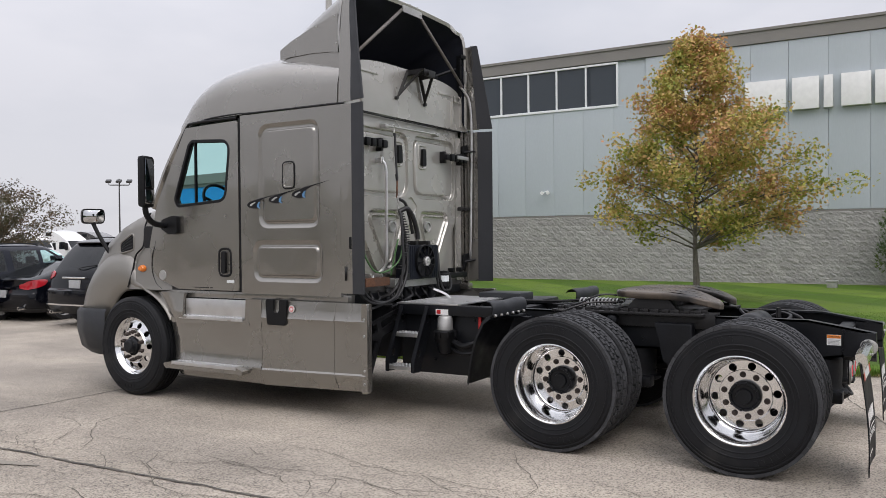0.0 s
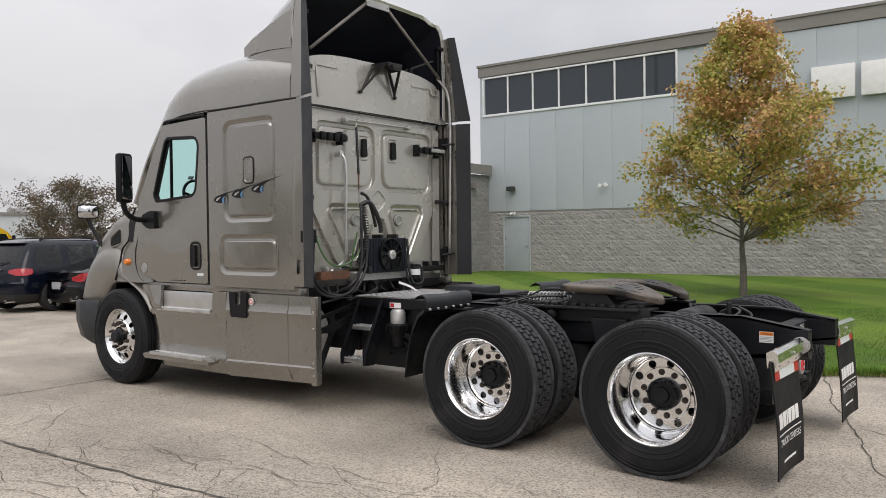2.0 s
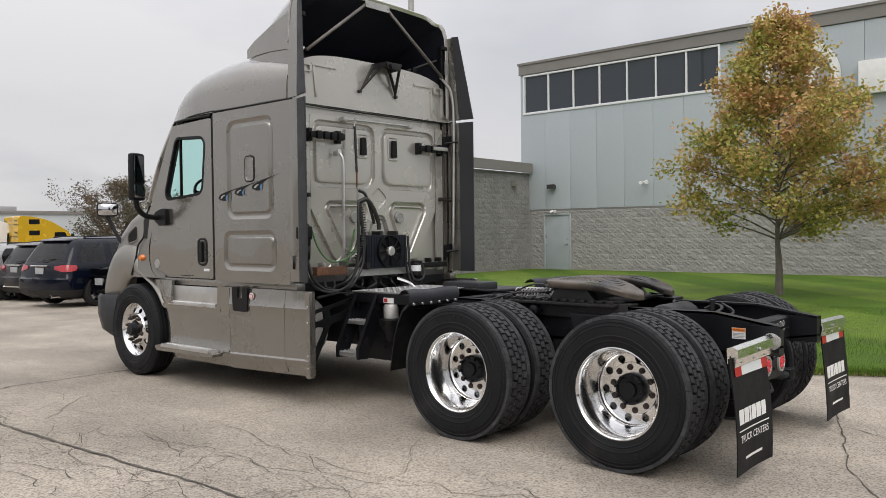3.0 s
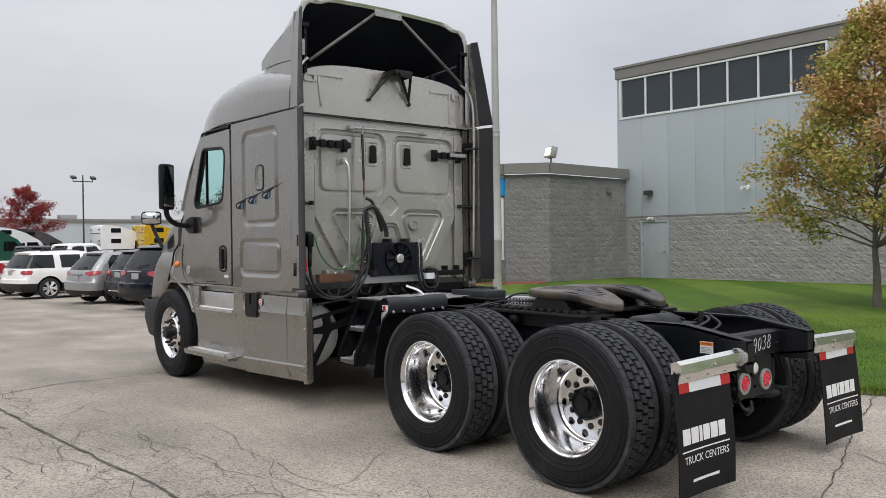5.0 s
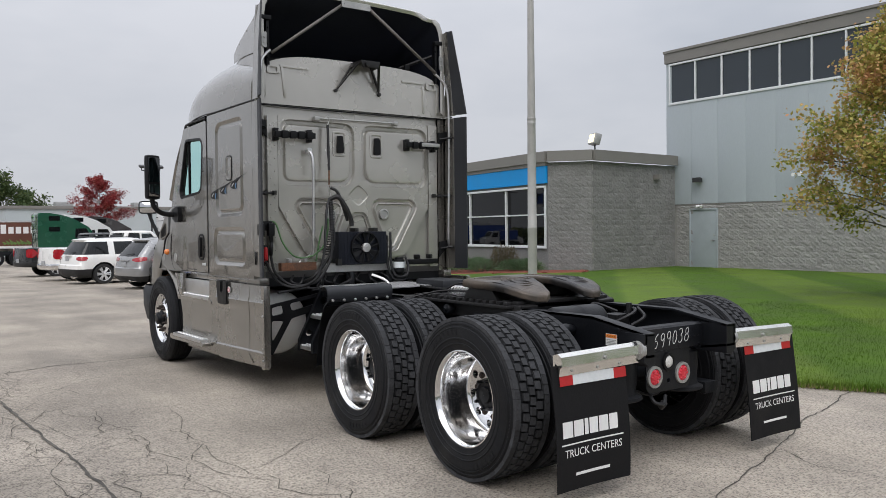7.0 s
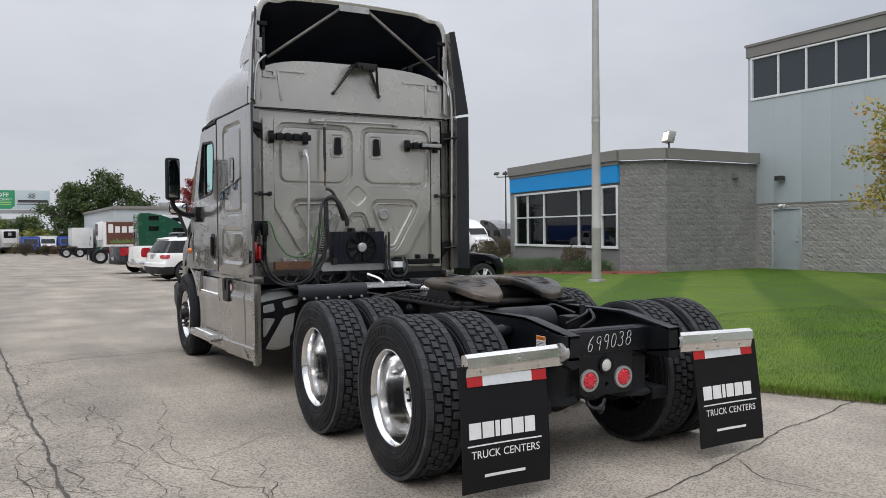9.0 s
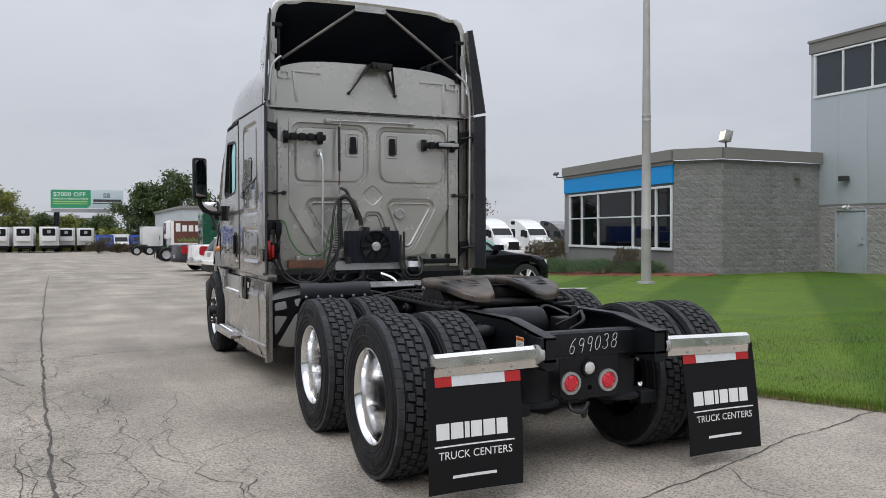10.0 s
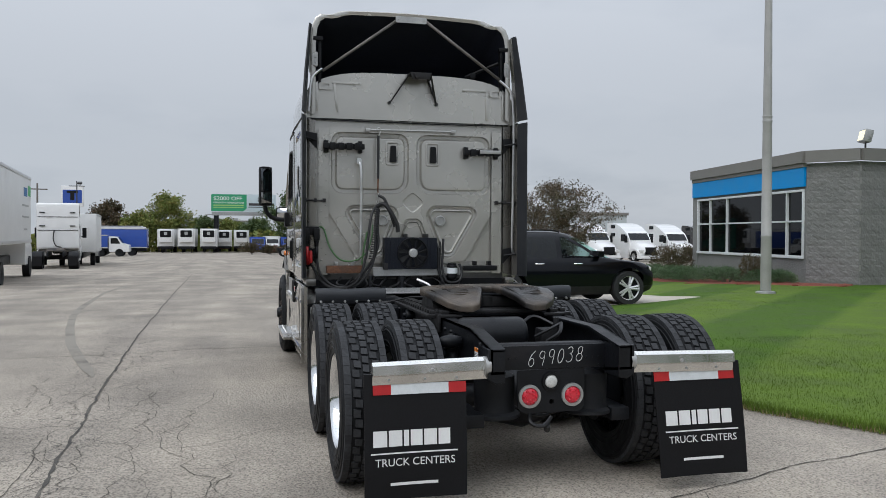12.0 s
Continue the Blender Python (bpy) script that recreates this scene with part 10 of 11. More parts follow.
    if spec.get("strip"):
        bm = B()
        row = [spot(c, 0.44) for c in cols if c[0].startswith("rear")]
        row = [Vector((p.x, -p.y, p.z)) for p in row[:0:-1]] + row
        loft(bm, [[(p.x - 0.012, p.y * 1.01, 0.425), (p.x - 0.016, p.y * 1.01, 0.455), (p.x + 0.03, p.y * 0.98, 0.455), (p.x + 0.03, p.y * 0.98, 0.425)] for p in row], ring=True)
        part("bumper_strip", bm, CHROME, shell)
    bm = B()
    for y in spec.get("pipes", (-0.62,)):
        lathe(bm, [(tail_x - 0.03, 0.03), (tail_x - 0.03, 0.038), (tail_x + 0.3, 0.038)], 14, "x", (0, y, 0.30))
    part("tailpipe", bm, CHROME, t)
    return t


WAGON = dict(rear=1.06, front=3.95, wb=3.02, hw=1.0, roof=1.76, wheel=0.385, rake=0.30, wrap=True, windows=((-0.5, 0.22), (0.46, 1.22), (1.34, 2.1)), glass=DARK_GLASS, dark_rows=3, lamp=(0.90, 1.05, 3), plate=0.88)
CROSS = dict(WAGON, rear=0.95, front=3.75, wb=2.85, hw=0.95, roof=1.70, rake=0.42, wrap=False, windows=((-0.22, 0.2), (0.3, 1.1), (1.2, 1.95)), lamp=(0.90, 1.04, 2), lamp_rise=0.006, plate=0.74, dark_rows=2)

LARGE = dict(WAGON, rear=1.0, front=3.86, wrap=False, rake=0.34, roof=1.74, wheel=0.40, windows=((-0.28, 0.3), (0.42, 1.22), (1.34, 2.15)), front_glass=CLEAR_GLASS, dark_rows=2, lamp=(0.92, 1.10, 3), plate=0.76, strip=True, trim=CHROME, pipes=(-0.66, -0.56, 0.56, 0.66), spokes=5)
COUPE = dict(WAGON, rear=0.85, front=3.45, wb=2.55, hw=0.93, roof=1.31, wheel=0.345, rake=0.0, wrap=False, windows=((0.30, 0.62), (0.72, 1.30), (1.30, 1.45)), dark_rows=1, lamp=(0.66, 0.83, 2), lamp_rise=0.016, plate=0.52, mirror=1.75, spokes=5, pipes=(-0.6, 0.6),
             fastback=[(0.20, 0.90, 0.16, 3.25), (0.28, 0.96, 0.06, 3.38), (0.36, 0.985, 0.02, 3.44), (0.46, 0.995, 0.0, 3.45), (0.58, 1.0, 0.0, 3.44), (0.62, 1.0, 0.03, 3.42), (0.72, 0.995, 0.05, 3.3), (0.82, 0.98, 0.05, 3.05), (0.90, 0.95, 0.03, 2.5),
                       (0.94, 0.91, 0.14, 2.05), (0.99, 0.87, 0.40, 1.9), (1.08, 0.81, 0.75, 1.7), (1.17, 0.75, 1.1, 1.52), (1.22, 0.70, 1.32, 1.42), (1.26, 0.62, 1.5, 1.32), (1.285, 0.5, 1.62, 1.25), (1.30, 0.35, 1.75, 1.22), (1.31, 0.15, 1.9, 1.2)])
PICKUP = dict(rear=1.25, front=4.45, wb=3.6, hw=0.98, sill=0.42, belt=1.28, roof=1.90, wheel=0.40, deck=[(-1.1, 1.24), (1.45, 1.24), (1.5, 1.28), (3.3, 1.28), (4.2, 1.18)], glass_base=(1.45, 3.35), glass_top=(1.62, 2.75), pillars=[1.5, 2.2, 3.0], lamp=(0.85, 1.22, 0.20), plate=0.62, bumper=CHROME)

NAVY = mat("navy_paint", (0.003, 0.005, 0.012), 0.12, 0, 0.03, 2, 60, coat=0.0, spec=0.32)
BLK = mat("black_car_paint", (0.003, 0.0035, 0.006), 0.10, 0, 0.03, 2, 60, coat=0.0, spec=0.32)
CHAR = mat("charcoal_paint", (0.016, 0.017, 0.019), 0.2, 0.2, 0.03, 2, 60, coat=0.2, spec=0.4)
WHT = paint_mat("pearl_white_paint", (0.84, 0.83, 0.80), 0.3, 0.0)
SLV = paint_mat("silver_paint", (0.33, 0.33, 0.33), 0.3, 0.5)
GRY = mat("dark_grey_paint", (0.032, 0.033, 0.035), 0.28, 0.3, 0.03, 2, 60, coat=0.2)
ROW = "cars parked in a row"
wagon("coupe", "low black sports coupe with long red tail lamps", G(4.25, 16.1), 4, BLK, COUPE, group=ROW)
wagon("suv", "dark navy suv with roof rails, parked in the row", G(3.48, 17.4), 10, NAVY, dict(WAGON, wrap=False, rake=0.30, windows=((-0.50, 0.26), (0.46, 1.22), (1.34, 2.1)), glass=SMOKED_GLASS, front_glass=CLEAR_GLASS, dark_rows=2, lamp=(0.90, 1.07, 2), plate=0.84, trim=CHROME, spokes=5), 0.95, group=ROW)
wagon("suv", "charcoal suv parked in the row", G(3.94, 20.3), 9, CHAR, dict(CROSS, rake=0.30, strip=True, trim=CHROME, plate=0.84), 0.93, group=ROW)
wagon("suv", "silver crossover with wide red tail lamps", G(3.34, 22.0), 9, SLV, CROSS, 0.92, group=ROW)
wagon("suv", "pearl white suv with dark bumper cladding", G(2.8, 26.9), 10, WHT, WAGON, 0.92, group=ROW)
car("pickup", "white pickup truck with chrome rear bumper", G(3.0, 30.3), 10, WHT, PICKUP, category="pickup truck", group=ROW)
car("pickup", "dark grey pickup truck", G(2.98, 36.0), 10, GRY, dict(PICKUP, bumper=LOWER), category="pickup truck", group=ROW)
wagon("suv", "glossy black suv with chrome strip on the concrete drive", G(4.12, 13.25), 2, BLK, LARGE)


bm = B()
vs = [bm.verts.new((x, y, ground_z(x, y) + 0.012)) for x, y in rounded([(5.4, 12.3), (7.5, 12.55), (10.15, 13.9), (10.25, 14.3), (9.85, 16.7), (5.4, 16.7)], 0.15, 4)]
bm.faces.new(vs)
bmesh.ops.triangulate(bm, faces=bm.faces[:])
solo("drive_slab", bm, mat("pale_concrete", (0.46, 0.42, 0.36), 0.9, 0, 0.1, 1.2, 40, bump=0.3), "pale concrete slab beside the lawn", "slab", kind="structure")


def semi(name, label, at, turn, paint, sleeper=True, group="", roof_h=3.6, bumper=LOWER):
    """A highway tractor, nose towards +x, origin under the middle of the rear axles."""
    t = thing(name, label, "truck", at, turn, group)
    back_x = 1.9
    if sleeper:
        prof = [(back_x, 1.1), (back_x, roof_h), (back_x + 0.8, roof_h - 0.03), (back_x + 1.6, roof_h - 0.17), (back_x + 2.3, roof_h - 0.42), (back_x + 2.9, roof_h - 0.78), (back_x + 3.25, 2.62), (back_x + 3.75, 1.95), (back_x + 3.75, 1.0)]
    else:
        prof = [(back_x + 0.9, 1.0), (back_x + 0.9, 2.25), (back_x + 1.5, 2.25), (back_x + 1.8, 1.75), (back_x + 3.65, 1.7), (back_x + 3.7, 1.0)]
    bm = B()
    prism(bm, rounded(prof, 0.15, 4), "y", -1.15, 1.15, 0.08)
    cab = part("cab", bm, paint, t, smooth=50)
    bm = B()
    x0 = back_x + 3.5
    loft(bm, [[(x, y * w, z0 + (z1 - z0) * k) for y, k in ((-1, 0), (-1, 0.7), (-0.85, 0.95), (0, 1.0), (0.85, 0.95), (1, 0.7), (1, 0))] for x, w, z0, z1 in ((x0, 1.08, 0.9, 1.95), (x0 + 0.8, 1.0, 0.8, 1.80), (x0 + 1.5, 0.92, 0.6, 1.6), (x0 + 1.85, 0.80, 0.55, 1.35), (x0 + 1.95, 0.7, 0.55, 1.0))])
    part("hood", bm, paint, t, smooth=50)
    bm = B()
    box(bm, x0 + 1.84, x0 + 1.99, -0.55, 0.55, 0.7, 1.35, 0.04)
    part("grille", bm, PLASTIC, t)
    bm = B()
    loft(bm, [[(x0 + 1.4, y, z), (x0 + 2.0, y * 0.85, z)] for y, z in ((-1.2, 0.35), (-1.2, 0.65), (1.2, 0.65), (1.2, 0.35))], ring=False)
    box(bm, x0 + 1.6, x0 + 2.05, -1.18, 1.18, 0.32, 0.62, 0.08)
    part("bumper", bm, bumper, t)
    bm = B()
    if sleeper:
        loft(bm, [[(back_x + 3.28, -1.0, 2.60), (back_x + 3.28, 1.0, 2.60)], [(back_x + 3.75, -1.05, 1.98), (back_x + 3.75, 1.05, 1.98)]])
    else:
        loft(bm, [[(back_x + 1.56, -0.95, 2.2), (back_x + 1.56, 0.95, 2.2)], [(back_x + 1.82, -0.95, 1.78), (back_x + 1.82, 0.95, 1.78)]])
    part("windscreen", bm, DARK_GLASS, cab)
    for s in (-1, 1):
        bm = B()
        prism(bm, rounded([(back_x + 2.35, 1.85), (back_x + 3.45, 1.85), (back_x + 3.1, 2.5), (back_x + 2.4, 2.5)] if sleeper else [(back_x + 1.0, 1.75), (back_x + 1.6, 1.75), (back_x + 1.45, 2.15), (back_x + 1.0, 2.15)], 0.06), "y", s * 1.151, s * 1.158)
        part("side_window", bm, DARK_GLASS, cab)
        if sleeper:
            for z in (2.3, 3.05):
                bm = B()
                prism(bm, rounded(rect(back_x + 0.7, back_x + 1.4, z, z + 0.32), 0.06), "y", s * 1.151, s * 1.16)
                part("sleeper_window", bm, DARK_GLASS, cab)
        bm = B()
        box(bm, back_x + 3.45, back_x + 3.6, min(s * 1.25, s * 1.5), max(s * 1.25, s * 1.5), 1.75, 2.4, 0.04)
        tube(bm, [(back_x + 3.5, s * 1.1, 1.85), (back_x + 3.5, s * 1.35, 1.85)], 0.025, 6)
        part("mirror", bm, PLASTIC, t)
        bm = B()
        prism(bm, rounded(rect(back_x + 0.3, x0 + 0.1, 0.35, 1.05), 0.05), "y", s * 1.08, s * 1.16, 0.02)
        part("side_skirt", bm, paint, t)
        bm = B()
        prism(bm, rounded([(x0 + 0.35, 0.6), (x0 + 0.45, 1.05), (x0 + 0.8, 1.22), (x0 + 1.4, 1.15), (x0 + 1.85, 0.9), (x0 + 1.85, 0.6), (x0 + 1.6, 0.6), (x0 + 1.35, 0.98), (x0 + 0.9, 1.08), (x0 + 0.6, 0.9), (x0 + 0.5, 0.6)], 0.05), "y", s * 0.85, s * 1.18, 0.03)
        part("fender", bm, paint, t)
        bm = B()
        box(bm, x0 + 1.6, x0 + 1.9, min(s * 0.72, s * 1.1), max(s * 0.72, s * 1.1), 0.82, 1.12, 0.06)
        part("headlamp", bm, WHITE_LENS, t)
        for x in (-0.66, 0.66, x0 + 1.0):
            bm = B()
            lathe(bm, [(s * 0.68 if x < 1 else s * 0.88, 0.3), (s * 0.68 if x < 1 else s * 0.88, 0.5), (s * 1.2, 0.5), (s * 1.2, 0.3)], 26, "y", (x, 0, 0.5))
            w = part("wheel", bm, RUBBER, t)
            bm = B()
            lathe(bm, [(s * 1.19, 0.30), (s * 1.13, 0.26), (s * 1.10, 0.12), (s * 1.2, 0.10), (s * 1.2, 0.001)], 22, "y", (x, 0, 0.5))
            part("rim", bm, ALU_SOFT, w)
        bm = B()
        box(bm, -1.35, back_x + 1.0, min(s * 0.36, s * 0.44), max(s * 0.36, s * 0.44), 0.7, 0.98, 0.01)
        part("frame_rail", bm, BLACK, t)
        bm = B()
        box(bm, -1.33, -1.31, min(s * 0.66, s * 1.15), max(s * 0.66, s * 1.15), 0.22, 0.74)
        part("mudflap", bm, FLAP, t)
    bm = B()
    prism(bm, rounded([(-0.55, 1.0), (0.55, 1.0), (0.45, 1.18), (-0.35, 1.18)], 0.05), "y", -0.45, 0.45, 0.02)
    part("coupling", bm, GREASE, t)
    bm = B()
    for z in (2.2, 3.0):
        if sleeper:
            box(bm, back_x - 0.025, back_x + 0.01, -1.1, 1.1, z, z + 0.035, 0.008)
            for y in (-0.95, 0.7):
                box(bm, back_x - 0.06, back_x + 0.01, y, y + 0.3, z + 0.25, z + 0.31, 0.01)
    tube(bm, [(back_x - 0.05, 0.2, 2.2), (back_x - 0.1, 0.25, 1.7), (back_x - 0.15, 0.1, 1.3), (back_x - 0.1, -0.2, 1.2)], 0.03, 6)
    part("air_hose", bm, HOSE_K, t)
    return t


WSEMI = paint_mat("white_truck_paint", (0.80, 0.80, 0.79), 0.35, 0.0)
GREENP = paint_mat("deep_green_paint", (0.010, 0.085, 0.048))
YELL = paint_mat("yellow_truck_paint", (0.62, 0.38, 0.015))
GREYP = paint_mat("graphite_truck_paint", (0.055, 0.05, 0.05))
YARD = "trucks parked in the yard"
semi("semi_truck", "deep green sleeper tractor behind the parked cars", G(4.28, 58.5), 0, GREENP, group=YARD)
semi("semi_truck", "white sleeper tractor behind the parked cars", G(6.56, 62.0), 0, WSEMI, group=YARD)
semi("semi_truck", "graphite sleeper tractor behind the parked cars", G(9.02, 65.5), 0, GREYP, group=YARD)
semi("semi_truck", "white sleeper tractor in the yard row", G(12.48, 57.0), 0, WSEMI, group=YARD)
semi("semi_truck", "bright yellow sleeper tractor in the yard row", G(14.98, 55.5), 0, YELL, group=YARD)
semi("semi_truck", "white sleeper tractor seen from behind in the lot", G(-11.6, 46.0), 98, WSEMI, roof_h=3.85, group=YARD)
semi("semi_truck", "low dark green yard tractor with a bare frame", G(4.6, 91.0), 0, GREENP, False, group=YARD)
for k, (x, y) in enumerate(((29.9, 68.8), (33.5, 67.9), (38.6, 70.0))):
    semi("semi_truck", "white sleeper tractor facing the lawn", G(x, y), -84, WSEMI, bumper=WSEMI, group="white trucks beyond the lawn")
semi("semi_truck", "graphite sleeper tractor facing the lawn", G(45.0, 74.0), -84, GREYP, group="white trucks beyond the lawn")

TRAILER_W = mat("white_trailer_skin", (0.68, 0.68, 0.67), 0.45, 0.1, 0.06, 1.2, 30, dirt=(0.45, 0.42, 0.38), dirt_at=0.72)


def trailer(name, label, at, turn, length, material=TRAILER_W, reefer=True, h=2.9, floor=1.0, group="", rust=False):
    """A box trailer, front towards +x, origin under the front face."""
    t = thing(name, label, "trailer", at, turn, group)
    bm = B()
    box(bm, -length, 0, -1.29, 1.29, floor, floor + h, 0.03)
    b = part("box", bm, material, t)
    bm = B()
    for s in (-1, 1):
        box(bm, -length, 0, min(s * 1.285, s * 1.31), max(s * 1.285, s * 1.31), floor - 0.02, floor + 0.12, 0.01)
        box(bm, -length, 0, min(s * 1.285, s * 1.305), max(s * 1.285, s * 1.305), floor + h - 0.1, floor + h + 0.01, 0.01)
    part("side_rail", bm, ALU_SOFT, b)
    # underframe, widened so its dark sides also stand in for the shade below
    bm = B()
    box(bm, -length + 0.3, -1.6, -0.85, 0.85, floor - 0.45, floor - 0.02, 0.02)
    part("underframe", bm, RUST if rust else BLACK, t)
    for s in (-1, 1):
        bm = B()
        tube(bm, [(-2.6, s * 0.7, floor), (-2.6, s * 0.7, 0.1)], 0.06, 8)
        box(bm, -2.72, -2.48, s * 0.7 - 0.12, s * 0.7 + 0.12, 0.0, 0.06, 0.01)
        part("landing_leg", bm, BLACK, t)
        for x in (-length + 1.1, -length + 2.35):
            bm = B()
            lathe(bm, [(s * 0.65, 0.3), (s * 0.65, 0.5), (s * 1.22, 0.5), (s * 1.22, 0.3), (s * 1.15, 0.001)], 22, "y", (x, 0, 0.5))
            part("wheel", bm, RUBBER, t)
    if reefer:
        bm = B()
        box(bm, 0.0, 0.45, -1.0, 1.0, floor + 0.75, floor + h - 0.12, 0.12)
        u = part("cooling_unit", bm, WHITE, t)
        bm = B()
        prism(bm, rounded(rect(-0.86, 0.86, floor + h - 1.35, floor + h - 0.28), 0.16), "x", 0.43, 0.47, 0.01)
        part("grille", bm, PLASTIC, u)
        bm = B()
        prism(bm, rounded(rect(-0.24, 0.24, floor + h - 1.0, floor + h - 0.5), 0.12), "x", 0.465, 0.50, 0.01)
        part("grille_badge", bm, STEEL, u)
        bm = B()
        box(bm, 0.0, 0.05, -1.2, 1.2, floor - 0.28, floor + 0.10, 0.01)
        part("front_rail", bm, BLACK, t)
    return t


FAR = "trailers lined up at the far side"
for k, (x, y, l) in enumerate(((-12.1, 133, 9), (-8.8, 130, 12), (-5.4, 130, 12))):
    trailer("trailer", "white refrigerated trailer with its cooling unit in front", G(x, y), -90, l, group=FAR)
for x, y in ((-3.1, 141), (-0.2, 141)):
    trailer("trailer", "old white trailer with rusty underframe", G(x, y), -90, 12, rust=True, group=FAR)
BROWN = mat("brown_trailer_skin", (0.12, 0.045, 0.028), 0.45, 0, 0.12, 0.9, 20)
sy = trailer("trailer", "brown-sided food delivery trailer with plain white name bars", G(6.2, 79.0), 180, 7.5, WHITE, True, 2.55, group=FAR)
bm = B()
box(bm, -7.3, -0.25, 1.293, 1.305, 1.35, 3.45)
sign_side = part("side_picture", bm, BROWN, sy, "brown printed side")
bm = B()
for k in range(5):
    box(bm, -0.85 - k * 0.60, -0.42 - k * 0.60, 1.306, 1.315, 2.45, 3.25 if k == 0 else 3.05)
part("name_bar", bm, WHITE, sign_side)
PLANT_R = mat("printed_red_fruit", (0.25, 0.05, 0.03), 0.5, 0, 0.2, 3, 20)
for k in range(9):
    bm = B()
    lathe(bm, [(1.306, 0.24 + 0.05 * (k % 3)), (1.312, 0.001)], 14, "y", (-3.6 - 0.38 * k, 0, 1.7 + 0.22 * (k % 3)))
    part("printed_fruit", bm, PLANT_R, sign_side)
bm = B()
for k in range(8):
    prism(bm, [(-0.7 - 0.28 * k, 1.4), (-0.5 - 0.28 * k, 1.75 + 0.12 * (k % 3)), (-0.95 - 0.28 * k, 1.6)], "y", 1.306, 1.312)
part("printed_leaves", bm, mat("printed_leaf", (0.12, 0.20, 0.05), 0.5, 0, 0.15), sign_side)
BLUES = paint_mat("blue_truck_skin", (0.010, 0.060, 0.34), 0.5, 0)


def box_truck(name, label, at, turn, skin, length=6.5, h=2.6, cab_paint=None, group="", floor=1.0):
    """A rigid box truck or van, nose towards +x, origin under the front axle."""
    t = thing(name, label, "truck", at, turn, group)
    cab_paint = cab_paint or WSEMI
    bm = B()
    box(bm, -length - 0.9, -0.9, -1.25, 1.25, floor, floor + h, 0.04)
    b = part("box", bm, skin, t)
    bm = B()
    for s in (-1, 1):
        box(bm, -length - 0.9, -0.9, min(s * 1.25, s * 1.275), max(s * 1.25, s * 1.275), floor + h - 0.1, floor + h + 0.015, 0.01)
        box(bm, -length - 0.9, -0.9, min(s * 1.25, s * 1.275), max(s * 1.25, s * 1.275), floor - 0.02, floor + 0.12, 0.01)
    part("edge_rail", bm, ALU_SOFT, b)
    bm = B()
    prism(bm, rounded([(-0.8, 0.55), (-0.8, 2.35), (0.15, 2.3), (0.65, 1.55), (1.35, 1.35), (1.45, 0.55)], 0.1), "y", -1.02, 1.02, 0.06)
    cab = part("cab", bm, cab_paint, t, smooth=45)
    for s in (-1, 1):
        bm = B()
        prism(bm, rounded([(-0.6, 1.5), (0.45, 1.5), (0.1, 2.15), (-0.6, 2.15)], 0.06), "y", s * 1.021, s * 1.03)
        part("side_window", bm, DARK_GLASS, cab)
        for x in (0.35, -length + 0.9):
            bm = B()
            lathe(bm, [(s * 0.8, 0.28), (s * 0.8, 0.45), (s * 1.08, 0.45), (s * 1.08, 0.28), (s * 1.0, 0.001)], 22, "y", (x, 0, 0.45))
            part("wheel", bm, RUBBER, t)
    bm = B()
    loft(bm, [[(0.19, -0.9, 2.26), (0.19, 0.9, 2.26)], [(0.66, -0.92, 1.60), (0.66, 0.92, 1.60)]])
    part("windscreen", bm, DARK_GLASS, cab)
    bm = B()
    box(bm, -length - 0.8, 0.8, -0.45, 0.45, 0.6, 0.95, 0.03)
    part("frame", bm, BLACK, t)
    return t


GREEN_PRINT = mat("green_print", (0.10, 0.42, 0.16), 0.5)
BLUE_PRINT = mat("blue_print", (0.05, 0.16, 0.36), 0.5)
bt = box_truck("box_truck", "long white box truck with faint printed lines on its side", G(-11.35, 33.4), 96, TRAILER_W, 8.5, 2.7, floor=1.5)
bm = B()
for k in range(5):
    box(bm, -3.2 + k * 0.22, -3.04 + k * 0.22, -1.262, -1.252, 3.35, 3.7)
part("print_bar", bm, BLUE_PRINT, bt)
bm = B()
for k in range(5):
    box(bm, -1.9 + k * 0.18, -1.78 + k * 0.18, -1.262, -1.252, 3.4, 3.82)
part("print_bar", bm, GREEN_PRINT, bt)
bm = B()
for z, a, b in ((2.95, -3.6, -1.7), (2.5, -3.7, -1.6), (2.0, -3.2, -2.2)):
    box(bm, a, b, -1.262, -1.252, z, z + 0.07)
part("print_line", bm, STEEL, bt)
box_truck("box_truck", "white box truck further down the lot", G(-12.5, 60.5), 96, TRAILER_W, 7.5, 2.5, group=YARD)
box_truck("box_truck", "blue and white delivery truck parked crosswise", G(-21.2, 104), 180, BLUES, 8.2, 2.4, group=YARD)
box_truck("van", "white cutaway van with blue box", G(-14.8, 97), 0, BLUES, 2.6, 1.5, group=YARD)
trailer("trailer", "long white trailer behind the delivery trucks", G(-13.7, 113), 0, 7, group=FAR)
box_truck("box_truck", "blue delivery truck by the hedge", G(2.18, 128), -90, BLUES, 4.5, 1.9, BLUES, group=FAR, floor=0.7)
box_truck("box_truck", "white delivery truck by the hedge", G(4.5, 129), -90, TRAILER_W, 4.5, 2.0, group=FAR, floor=0.7)
box_truck("box_truck", "blue delivery truck by the hedge", G(7.08, 128), -90, BLUES, 4.5, 1.9, BLUES, group=FAR, floor=0.7)
box_truck("box_truck", "white box truck behind the yard tractor", G(7.4, 116), 90, TRAILER_W, 5.5, 2.6, group=FAR)
wagon("car", "small dark red car by the hedge", G(3.4, 117), 0, paint_mat("dark_red_paint", (0.16, 0.02, 0.025)), COUPE)
